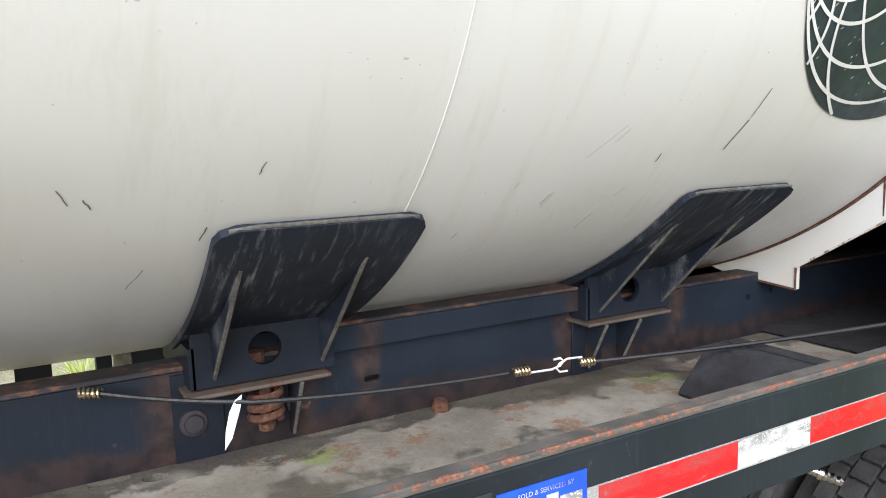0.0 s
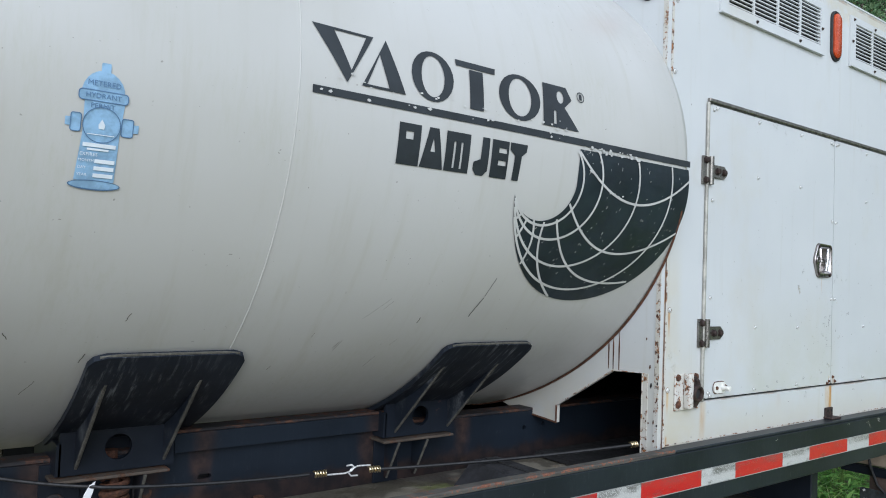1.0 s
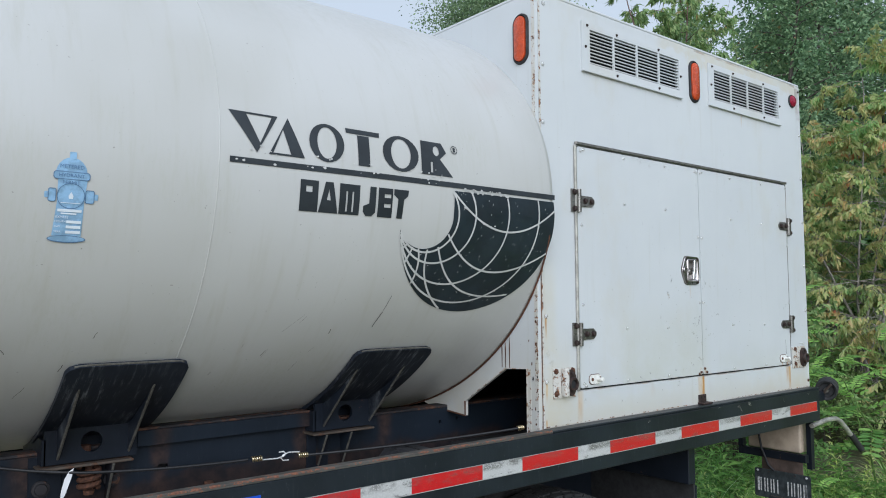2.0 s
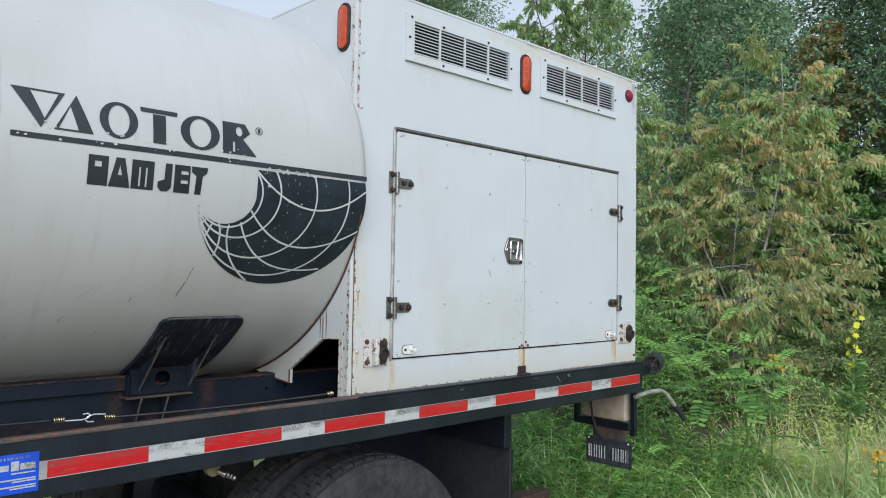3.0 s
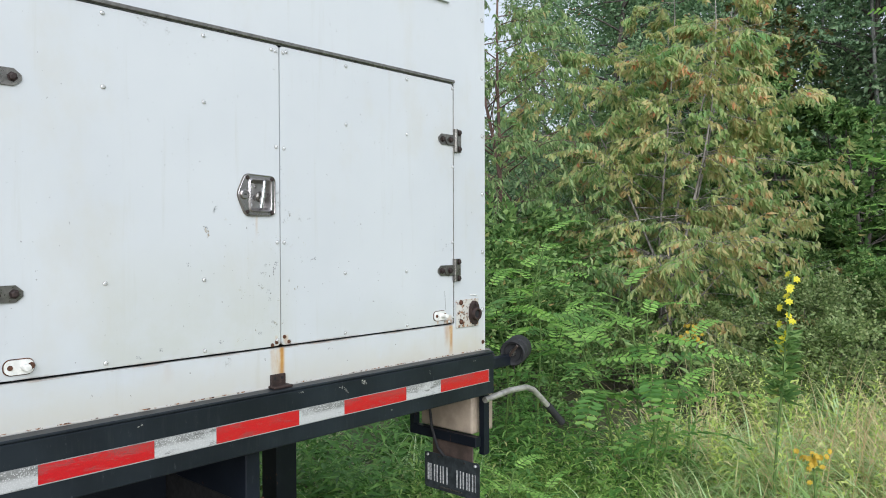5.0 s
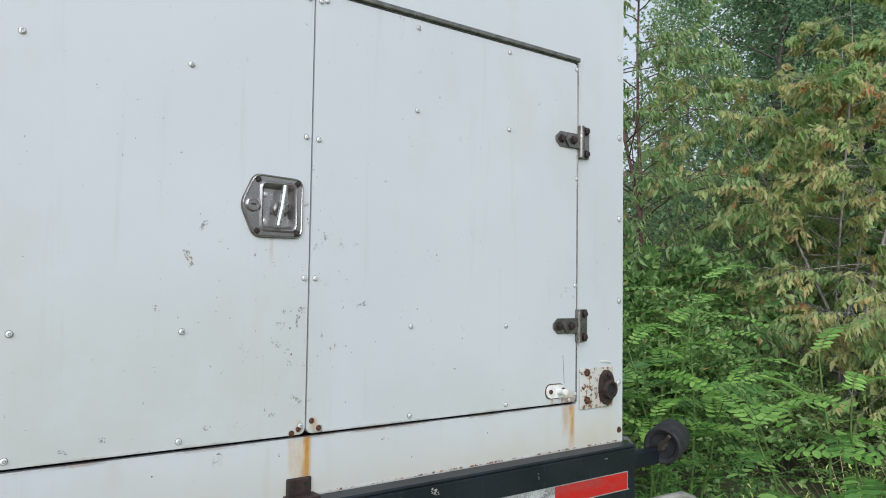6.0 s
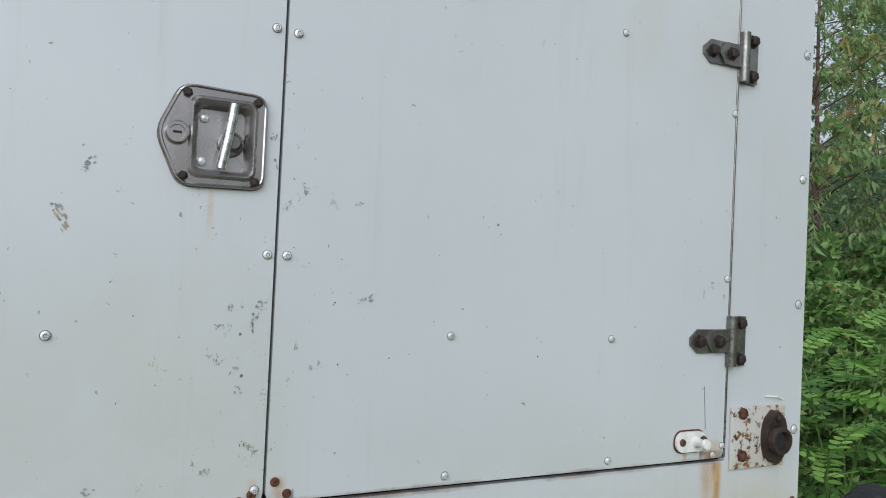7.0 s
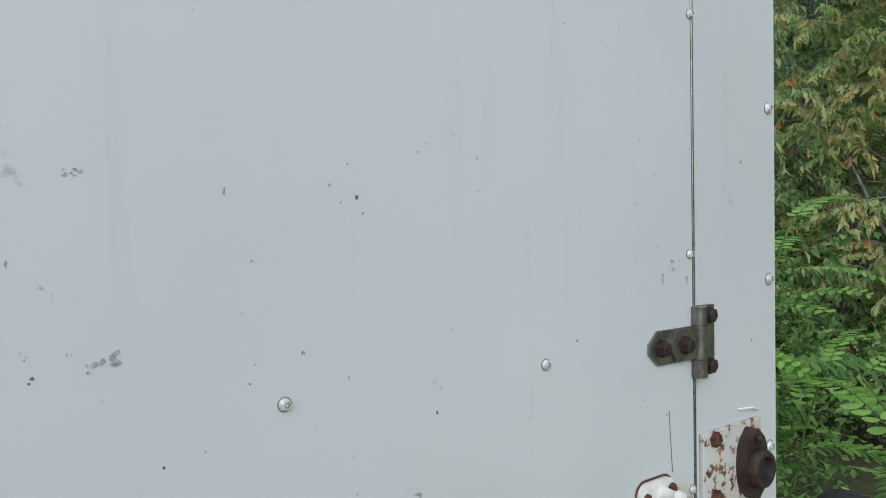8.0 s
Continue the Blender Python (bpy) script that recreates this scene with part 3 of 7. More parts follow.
bm.faces.new(rings[-1])
part("shell", bm, M_TANK, tank, "glossy white elliptical shell with a domed end", True)


def hoop(x, r, material, name, label="", skew=0.0):
    bm = bmesh.new()
    pts = [(x + skew * math.sin(i * math.tau / 120), TY - (TA + r * 0.2) * math.cos(i * math.tau / 120), TZ - (TB + r * 0.2) * math.sin(i * math.tau / 120)) for i in range(121)]
    tube(bm, pts, r, 6)
    return part(name, bm, material, tank, label, True)


hoop(0.532, 0.0013, M_TANK, "weld_seam", "painted-over circular weld seam", -0.014)
bm = bmesh.new()
tube(bm, [(1.7355, TY - (TA + 0.0008) * math.cos(p), TZ - (TB + 0.0008) * math.sin(p)) for p in np.linspace(0.16, 1.3, 60)], 0.0036, 6)
part("sealing_bead", bm, M_RUST, tank, "dark rusty seam where the tank enters the box", True)

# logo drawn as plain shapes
S = arc_of
top_s, low_s = S(2.224), S(2.120)


def shape(outer, holes, name, material, off=0.0018, parent=None, label=""):
    bm = plate(outer, holes, "y", 0.0, 0.0)
    return decal(name, bm, material, parent or tank, off, label)


shape([(0.557, top_s), (0.693, top_s), (0.631, low_s)], [[(0.604, top_s + 0.005), (0.676, top_s + 0.005), (0.640, low_s - 0.026)]], "emblem_triangle", M_INK)
shape([(0.664, low_s), (0.768, low_s), (0.722, top_s)], [[(0.676, low_s - 0.005), (0.728, low_s - 0.005), (0.706, top_s + 0.034)]], "emblem_triangle", M_INK)
mid_s, half_s = (top_s + low_s) / 2, abs(top_s - low_s) / 2
for cx, rx in ((0.838, 0.055), (1.088, 0.065)):
    shape(ring2(cx, mid_s, rx, half_s * 1.04), [ring2(cx, mid_s, rx * 0.55, half_s * 0.86)], "emblem_ring", M_INK)
shape([(0.900, top_s), (1.015, top_s), (1.013, top_s + 0.014), (0.902, top_s + 0.014)], [], "emblem_bar", M_INK)
shape([(0.938, top_s + 0.017), (0.977, top_s + 0.017), (0.977, low_s), (0.938, low_s)], [], "emblem_bar", M_INK)
shape([(1.165, top_s), (1.245, top_s), (1.262, top_s + 0.03), (1.235, mid_s), (1.284, low_s), (1.162, low_s)], [ring2(1.222, top_s + 0.028, 0.012, 0.016, 12), [(1.198, mid_s + 0.012), (1.206, mid_s + 0.012), (1.206, low_s - 0.008), (1.198, low_s - 0.008)]], "emblem_block", M_INK)
shape(ring2(1.296, S(2.209), 0.0135, 0.0135), [ring2(1.296, S(2.209), 0.0112, 0.0112)], "emblem_small_ring", M_INK)
shape([(1.291, S(2.216)), (1.300, S(2.216)), (1.301, S(2.202)), (1.291, S(2.202))], [], "emblem_dot", M_INK)
shape([(0.558, S(2.103)), (1.0, S(2.105)), (1.746, S(2.104)), (1.746, S(2.087)), (1.0, S(2.089)), (0.558, S(2.088))], [], "emblem_stripe", M_INK)
ta, la = S(2.064), S(1.980)
for x0, x1, cut in ((0.757, 0.812, 1), (0.815, 0.876, 2), (0.879, 0.945, 3), (0.958, 1.000, 0), (1.008, 1.058, 4), (1.062, 1.115, 5)):
    w = x1 - x0
    holes = []
    edge = [(x0, ta), (x1, ta), (x1, la), (x0, la)]
    if cut == 1:
        holes = [[(x0 + w * 0.32, ta + 0.016), (x0 + w * 0.66, ta + 0.016), (x0 + w * 0.66, ta + 0.032), (x0 + w * 0.32, ta + 0.032)]]
    elif cut == 2:
        edge = [(x0 + w * 0.3, ta), (x0 + w * 0.7, ta), (x1, la), (x0, la)]
        holes = [[(x0 + w * 0.5, ta + 0.02), (x0 + w * 0.6, ta + 0.05), (x0 + w * 0.4, ta + 0.05)]]
    elif cut == 3:
        holes = [[(x0 + w * (0.32 + 0.3 * k), ta + 0.02), (x0 + w * (0.40 + 0.3 * k), ta + 0.02), (x0 + w * (0.40 + 0.3 * k), la - 0.008), (x0 + w * (0.32 + 0.3 * k), la - 0.008)] for k in (0, 1)]
    elif cut == 4:
        holes = [[(x0 + w * 0.42, ta + 0.017 + 0.028 * k), (x0 + w * 0.88, ta + 0.017 + 0.028 * k), (x0 + w * 0.88, ta + 0.028 + 0.028 * k), (x0 + w * 0.42, ta + 0.028 + 0.028 * k)] for k in (0, 1)]
    elif cut == 5:
        edge = [(x0, ta), (x1, ta), (x1 - w * 0.04, ta + 0.017), (x0 + w * 0.70, ta + 0.028), (x0 + w * 0.64, la), (x0 + w * 0.26, la), (x0 + w * 0.30, ta + 0.028), (x0, ta + 0.017)]
    else:
        edge = [(x0 + w * 0.5, ta), (x1, ta), (x1, la - 0.012), (x1 - 0.012, la), (x0 + 0.01, la), (x0, la - 0.012), (x0, la - 0.028), (x0 + w * 0.46, la - 0.036)]
    shape(edge, holes, "emblem_bold_block", M_INK)

# crescent globe with its net of lines
GC, GR = Vector((1.421, 0.102)), 0.329
HC, HR = Vector((1.189, 0.104)), 0.105
s0 = S(2.079)


def outer_pt(deg):
    return GC + Vector((math.cos(radians(deg)), math.sin(radians(deg)))) * GR


def between(f, deg):
    """A point on the family of circles that grows from the hole to the rim."""
    c, r = HC.lerp(GC, f), HR + (GR - HR) * f
    return c + Vector((math.cos(radians(deg)), math.sin(radians(deg)))) * r


a_right = math.degrees(math.asin((s0 - GC.y) / GR))
loop = [(1.292, s0)] + [tuple(outer_pt(a)) for a in np.linspace(a_right, 171, 48)]
loop += [tuple(between(0, a)) for a in np.linspace(151, 6, 24)]
globe = shape(loop, [], "emblem_globe", M_INKGREEN, 0.0018, None, "dark green crescent globe with white net lines")
lines = []
for f in (0.045, 0.2, 0.52, 0.83):
    for lo, hi in ((-70, 176),):
        pts = [between(f, a) for a in np.linspace(lo, hi, 60)]
        lines.append([p for p in pts if p.y > s0 and (p.y > 0.15 or p.x > 1.2)])
# bowed cross lines from the hole to the rim: start, middle, end
for (ax_, as_), (bx_, bs_), (cx_, cs_) in (((1.291, 0.028), (1.517, 0.138), (1.744, 0.054)), ((1.280, 0.158), (1.478, 0.277), (1.734, 0.203)), ((1.249, 0.200), (1.390, 0.347), (1.632, 0.357)),
                                           ((1.210, 0.210), (1.237, 0.322), (1.342, 0.426)), ((1.174, 0.208), (1.187, 0.270), (1.175, 0.335)), ((1.152, 0.204), (1.140, 0.240), (1.124, 0.276)), ((1.136, 0.187), (1.124, 0.201), (1.108, 0.217))):
    lines.append([Vector((ax_ * (1 - t) * (1 - 2 * t) + bx_ * 4 * t * (1 - t) + cx_ * t * (2 * t - 1), as_ * (1 - t) * (1 - 2 * t) + bs_ * 4 * t * (1 - t) + cs_ * t * (2 * t - 1))) for t in np.linspace(0, 1, 24)])
for ln in lines:
    ln = [p for p in ln if p.y > s0 + 0.001 and (p - GC).length < GR and (p.x < 1.744)]
    if len(ln) > 3:
        decal("net_line", ribbon([tuple(p) for p in ln], 0.0062), M_CHIP, globe, 0.0032)
rng = random.Random(5)
bm = bmesh.new()
for i in range(190):
    cx, cs = (rng.uniform(1.33, 1.52), s0 - 0.004 + rng.uniform(-0.006, 0.006)) if i < 34 else (rng.uniform(1.12, 1.74), rng.uniform(s0, 0.40))
    if i >= 34 and ((Vector((cx, cs)) - GC).length > GR * 0.97 or (Vector((cx, cs)) - HC).length < HR * 1.15):
        continue
    if i < 34:
        r = rng.uniform(0.0012, 0.0035) * 1.8
        vs = [bm.verts.new((cx + r * rng.uniform(0.5, 1.8) * math.cos(q), 0, cs + r * rng.uniform(0.4, 1.1) * math.sin(q))) for q in (0, 1.1, 2.3, 3.4, 4.6, 5.4)]
    else:
        ln_, wd, tilt = rng.uniform(0.0015, 0.0055), rng.uniform(0.0006, 0.0012), rng.gauss(-1.1, 0.5)
        ux, us = math.cos(tilt), math.sin(tilt)
        vs = [bm.verts.new((cx + ux * a * ln_ - us * b * wd, 0, cs + us * a * ln_ + ux * b * wd)) for a, b in ((-1, 0), (-0.3, -1), (0.6, -0.7), (1, 0), (0.3, 0.9))]
    bm.faces.new(vs)
for cx, cs, r in ((1.337, 0.070, 0.008), (1.346, 0.074, 0.006), (1.356, 0.080, 0.005), (1.420, 0.118, 0.005), (1.436, 0.119, 0.004), (1.452, 0.124, 0.005), (1.470, 0.122, 0.004)):
    bm.faces.new([bm.verts.new((cx + r * rng.uniform(0.6, 1.2) * math.cos(q), 0, cs + r * rng.uniform(0.4, 0.8) * math.sin(q))) for q in (0, 1.1, 2.3, 3.4, 4.6, 5.4)])
for i in range(40):
    cx, cs = rng.uniform(0.56, 1.28), S(2.12) + rng.uniform(-0.02, 0.03)
    r = rng.uniform(0.001, 0.004)
    bm.faces.new([bm.verts.new((cx + r * rng.uniform(0.5, 2) * math.cos(q), 0, cs + r * rng.uniform(0.4, 1.2) * math.sin(q))) for q in (0, 1.1, 2.3, 3.4, 4.6, 5.4)])
tagged(decal("paint_chips", bm, M_CHIP, tank, 0.0042, "flakes where the lettering has chipped off"), kind="stuff")

# hydrant permit sticker
hx = 0.199
hyd = shape([(0.168, S(1.885)), (0.173, S(1.96)), (0.172, S(2.010))] + [(hx + 0.0325 * math.cos(radians(a)), S(2.018) - 0.038 * math.sin(radians(a))) for a in range(170, 5, -15)]
            + [(0.232, S(2.010)), (0.228, S(1.96)), (0.228, S(1.885))], [], "permit_sticker", M_HYD, 0.0012, None, "faded blue sticker shaped like a fire hydrant")


def hyd_bit(name, outer, holes, m, off, label=""):
    return shape(outer, holes, name, m, off, hyd, label)


hyd_bit("hydrant_base", ring2(0.199, S(1.879), 0.039, 0.008), [], M_HYD, 0.0016)
hyd_bit("hydrant_base_outline", ring2(0.199, S(1.879), 0.0395, 0.0085, 32), [ring2(0.199, S(1.8795), 0.0378, 0.0068, 32)], M_HYDLINE, 0.0024)
hyd_bit("hydrant_collar", rounded(0.163, 0.236, S(2.024), S(2.008), 0.006), [], M_HYD, 0.0017)
hyd_bit("hydrant_collar_outline", rounded(0.1622, 0.2368, S(2.0247), S(2.0073), 0.006), [rounded(0.1637, 0.2353, S(2.0233), S(2.0087), 0.005)], M_HYDLINE, 0.0024)
hyd_bit("hydrant_cap", rounded(0.193, 0.207, S(2.068), S(2.052), 0.002), [], M_HYD, 0.0016)
for xa, xb in ((0.154, 0.170), (0.229, 0.248)):
    hyd_bit("hydrant_nozzle", rounded(xa, xb, S(1.987), S(1.958), 0.004), [], M_HYD, 0.0010)
    hyd_bit("hydrant_nozzle_outline", rounded(xa, xb, S(1.987), S(1.958), 0.004), [rounded(xa + 0.0013, xb - 0.0013, S(1.9858), S(1.9592), 0.003)], M_HYDLINE, 0.0024)
for xa, xb in ((0.147, 0.154), (0.248, 0.256)):
    hyd_bit("hydrant_stem", rounded(xa, xb, S(1.979), S(1.966), 0.001), [], M_HYD, 0.0016)
hyd_bit("hydrant_ring", ring2(0.2, S(1.972), 0.0285, 0.0285, 36), [ring2(0.2, S(1.972), 0.0272, 0.0272, 36)], M_HYDLINE, 0.0026)
hyd_bit("hydrant_drop", [(0.2, S(1.981)), (0.205, S(1.972)), (0.204, S(1.966)), (0.196, S(1.966)), (0.195, S(1.972))], [], M_HYDWHITE, 0.0026)
for word, z, size in (("METERED", 2.035, 0.0118), ("HYDRANT", 2.016, 0.0112), ("PERMIT", 2.0005, 0.0112)):
    decal("print", flat_text(word, size, hx, S(z)), M_HYDLINE, hyd, 0.0030)
decal("print", flat_text("EXPIRES", 0.0075, 0.172, S(1.926), "LEFT"), M_HYDWHITE, hyd, 0.0030)
for word, z in (("MONTH", 1.9165), ("DAY", 1.9055), ("YEAR", 1.8945)):
    decal("print", flat_text(word, 0.0062, 0.171, S(z), "LEFT"), M_HYDWHITE, hyd, 0.0030)
for xa, xb, z, h in ((0.175, 0.224, 1.9405, 0.006), (0.182, 0.214, 1.934, 0.003), (0.195, 0.225, 1.9165, 0.006), (0.195, 0.225, 1.9055, 0.006), (0.195, 0.225, 1.8945, 0.006), (0.180, 0.220, 1.957, 0.0012)):
    hyd_bit("print_bar", [(xa, S(z + h / 2)), (xb, S(z + h / 2)), (xb, S(z - h / 2)), (xa, S(z - h / 2))], [], M_HYDWHITE, 0.0028)

# scratches on the lower shell
for xa, za, xb, zb, w in ((1.127, 1.755, 1.119, 1.71, .0022), (1.117, 1.705, 1.103, 1.657, .0035), (0.959, 1.655, 0.957, 1.641, .006), (0.775, 1.597, 0.767, 1.581, .004), (0.902, 1.556, 0.890, 1.527, .003),
                          (0.303, 1.665, 0.296, 1.650, .004), (0.078, 1.642, 0.09, 1.624, .004), (0.245, 1.585, 0.237, 1.567, .005), (0.851, 1.70, 0.80, 1.652, .0016), (0.86, 1.695, 0.843, 1.675, .002),
                          (0.104, 1.63, 0.113, 1.618, .004), (0.78, 1.60, 0.772, 1.575, .0025), (0.175, 1.53, 0.155, 1.50, .003), (0.64, 1.54, 0.636, 1.53, .003),
                          (0.70, 1.62, 0.696, 1.61, .002), (0.93, 1.60, 0.92, 1.585, .002)):
    n = 5
    pts = [(xa + (xb - xa) * i / n + rng.uniform(-1, 1) * 0.0012, S(za) + (S(zb) - S(za)) * i / n) for i in range(n + 1)]
    decal("scratch", ribbon(pts, w * (0.7 if xa > 1.1 else 0.4)), M_RUBBER if xa > 1.1 else M_SCRATCH, tank, 0.0012)


# saddles under the tank
def saddle(x0, x1, spring):
    zt = 1.588
    st = S(zt)
    sb = S(1.352)
    # curved plate with rounded upper corners
    bm = bmesh.new()
    rows, m, r = [], 16, 0.03
    for i in range(m + 1):
        s = st + (sb - st) * (i / m) ** 1.4
        cut = r - math.sqrt(max(0, r * r - max(0, r - (s - st)) ** 2))
        rows.append([(x0 + cut + (x1 - x0 - 2 * cut) * j / 4, s) for j in range(5)])
    for off in (0.004, 0.016):
        for row in rows:
            for x, s in row:
                bm.verts.new(on_tank(x, s, off))
    bm.verts.ensure_lookup_table()
    L = (m + 1) * 5
    for i in range(m):
        for j in range(4):
            a, b, c, d = i * 5 + j, i * 5 + j + 1, i * 5 + j + 6, i * 5 + j + 5
            bm.faces.new([bm.verts[k] for k in (a, b, c, d)])
            bm.faces.new([bm.verts[k + L] for k in (d, c, b, a)])
    rim = [j for j in range(5)] + [i * 5 + 4 for i in range(1, m + 1)] + [m * 5 + j for j in (3, 2, 1, 0)] + [i * 5 for i in range(m - 1, 0, -1)]
    for a, b in zip(rim, rim[1:] + rim[:1]):
        bm.faces.new([bm.verts[k] for k in (a, a + L, b + L, b)])
    sad = part("saddle", bm, M_SADDLE, tank, "black steel saddle plate with scratched paint", True)
    # pale worn lip along the top edge
    bm = bmesh.new()
    tube(bm, [on_tank(x0 + r * 0.6 + (x1 - x0 - r * 1.2) * k / 8, st + (0.004 if k in (0, 8) else -0.001), 0.011) for k in range(9)], 0.003, 6)
    part("worn_lip", bm, M_PALE, sad, "bare worn upper edge")
    xm = (x0 + x1) / 2 - 0.02
    # upright box below, with a round hole
    box = plate([(x0 + 0.012, 1.29), (x1 - 0.05, 1.29), (x1 - 0.05, 1.395), (x0 + 0.012, 1.41)], [ring2(xm, 1.343, 0.029, 0.029, 20)], "y", 1.243, 0.012)
    part("front_plate", box, M_BLACK, sad, "upright black plate with a round hole")
    part("back_plate", blk(x0 + 0.017, x1 - 0.061, 1.335, 1.345, 1.287, 1.38), M_BLACK, sad)
    part("side_cheek", blk(x0 + 0.006, x0 + 0.016, 1.243, 1.50, 1.29, 1.36), M_BLACK, sad)
    part("side_cheek", blk(x1 - 0.06, x1 - 0.05, 1.2435, 1.50, 1.29, 1.36), M_BLACK, sad)
    part("inner_bolt", lathe(bmesh.new(), [(0, 0), (0, 0.018), (-0.03, 0.018), (-0.034, 0.012), (-0.034, 0)], (xm - 0.005, 1.30, 1.325), "z", 10), M_RUST, sad)
    # two gussets, tall triangular fins in front of the saddle
    for gx in (x0 + 0.047, x0 + 0.236):
        top = on_tank(gx, S(1.526), 0.014)
        bm = bmesh.new()
        edge = [(top.y, top.z), (1.262, 1.287), (1.30, 1.287)] + [(on_tank(gx, s, 0.010).y, on_tank(gx, s, 0.010).z) for s in np.linspace(S(1.375), S(1.526), 8)]
        va = [bm.verts.new((gx - 0.004, y, z)) for y, z in edge]
        vb = [bm.verts.new((gx + 0.004, y, z)) for y, z in edge]
        bm.faces.new(va)
        bm.faces.new(vb[::-1])
        for i in range(len(va)):
            j = (i + 1) % len(va)
            bm.faces.new((va[i], vb[i], vb[j], va[j]))
        part("gusset", bm, M_SADDLE, sad)
        bm = bmesh.new()
        tube(bm, [(gx, top.y - 0.001, top.z + 0.002), (gx, 1.262, 1.288)], 0.0042, 6)
        part("gusset_edge", bm, M_PALE, sad, "pale worn gusset edge")
    part("base_plate", blk(x0 - 0.004, x0 + 0.245, 1.222, 1.32, 1.278, 1.285, bevel=0.002), M_TANPLATE, sad, "rusty pale foot plate")
    if spring:
        bm = bmesh.new()
        pts = [(xm + 0.026 * math.cos(a), 1.262 + 0.026 * math.sin(a), 1.208 + 0.062 * a / (math.tau * 3.5)) for a in np.linspace(0, math.tau * 3.5, 72)]
        tube(bm, pts, 0.0075, 7)
        part("spring", bm, M_RUST, sad, "rusty coil spring", True)
        part("spring_bolt", lathe(bmesh.new(), [(0, 0.0), (0, 0.014), (0.012, 0.016), (0.014, 0.011), (0.09, 0.011)], (xm, 1.262, 1.192), "z", 10), M_RUST, sad)
        tag_bm = plate([(0.330, 1.284), (0.326, 1.262), (0.310, 1.214), (0.297, 1.196), (0.300, 1.226), (0.308, 1.258), (0.318, 1.276)], [], "y", 1.196, 0.0012)
        part("tag", tag_bm, M_TAG, sad, "white plastic tie tag hanging down")
    for gx in ((x0 + 0.05, x0 + 0.15) if not spring else (x0 + 0.19,)):
        bm = bmesh.new()
        edge = [(1.225, 1.277), (1.298, 1.277), (1.298, 1.165), (1.285, 1.165)]
        va = [bm.verts.new((gx - 0.004, y, z)) for y, z in edge]
        vb = [bm.verts.new((gx + 0.004, y, z)) for y, z in edge]
        bm.faces.new(va)
        bm.faces.new(vb[::-1])
        for i in range(4):
            j = (i + 1) % 4
            bm.faces.new((va[i], vb[i], vb[j], va[j]))
        part("lower_gusset", bm, M_WEB, sad)
        bm = bmesh.new()
        tube(bm, [(gx, 1.224, 1.276), (gx, 1.285, 1.165)], 0.0038, 6)
        part("gusset_edge", bm, M_PALE, sad)
    return sad


saddle(0.252, 0.560, True)
saddle(1.090, 1.398, False)

# ---- the chassis: deck, rails, wheels and what hangs on them ----
chassis = thing("truck_chassis", (1.9, 1.95, 0.0), "black truck chassis with a weathered steel deck and striped side rail", "truck", "tanker truck body")
rail = part("side_rail", blk(-3.2, 3.742, 0.738, 0.750, 1.118, 1.277, bevel=0.003), M_RAIL, chassis, "black side rail with reflective tape")
part("rail_lower_lip", blk(-3.2, 3.742, 0.7505, 0.80, 1.118, 1.126), M_RAIL, rail)
bm = blk(-3.2, 1.752, 0.737, 0.772, 1.277, 1.288, bevel=0.004, segs=2)
part("worn_rim", bm, M_RIM, rail, "rust-worn upper rim")
part("rust_line", blk(-3.2, 1.751, 0.7362, 0.7445, 1.2815, 1.2892, bevel=0.002), M_RIMLINE, rail, "thin salmon line of rust along the rim")
part("rear_rim", blk(1.7525, 3.742, 0.737, 0.787, 1.2775, 1.286, bevel=0.003), M_RAIL, rail)
# tape: eleven inches red, seven inches white
T0, RED, WHITE = 0.964, 0.2794, 0.1778

part("tape_backing", blk(-3.2, 3.709, 0.7370, 0.7379, 1.1684, 1.2184), M_TAPEEDGE, rail, "pale edge of the tape backing")


def tape_piece(x0, x1, red):
    bm = bmesh.new()
    nx = 8
    top, low = 1.2165, 1.170
    grid = []
    for i in range(nx + 1):
        x = x0 + (x1 - x0) * i / nx
        puff = 0.0022 * noise.noise(Vector((x * 11, 1, 2)))
        grid.append([bm.verts.new((x, 0.7362 + puff * 0.4, low)), bm.verts.new((x, 0.7358 + puff, (top + low) / 2)), bm.verts.new((x, 0.7362 + puff * 0.6, top + 0.0018 * noise.noise(Vector((x * 14, 5, 1))))),
                     bm.verts.new((x, 0.7378, low)), bm.verts.new((x, 0.7378, top))])
    for a, b in zip(grid, grid[1:]):
        for p, q in ((0, 1), (1, 2), (2, 4), (3, 0)):
            bm.faces.new((a[p], b[p], b[q], a[q]))
    for e in (grid[0], grid[-1]):
        bm.faces.new((e[0], e[1], e[2], e[4], e[3]))
    part("red_tape" if red else "white_tape", bm, M_TAPER if red else M_TAPEW, rail, "", True)


x = 0.686
tape_piece(x, T0, True)
x, red = T0, False
while x < 3.68:
    x1 = min(x + (RED if red else WHITE), 3.706)
    tape_piece(x, x1 - 0.0006, red)
    x, red = x1, not red

part("tape_lower_edge", blk(0.686, 3.712, 0.7356, 0.7366, 1.1690, 1.1712), M_TAPEEDGE, rail, "pale lower edge of the tape")

# dealer sticker and black name plate beside it
st = part("dealer_sticker", blk(0.521, 0.665, 0.7362, 0.7378, 1.142, 1.247), M_BLUE, chassis, "blue dealer sticker with white print")


def rail_print(body, size, x, z, parent, m, align="CENTER", y=0.7350):
    vs, fs = lettering(body, size, align)
    bm = bmesh.new()
    v = [bm.verts.new((x + a, y, z + b)) for a, b in vs]
    for f in fs:
        bm.faces.new([v[i] for i in f])
    return part("print", bm, m, parent)


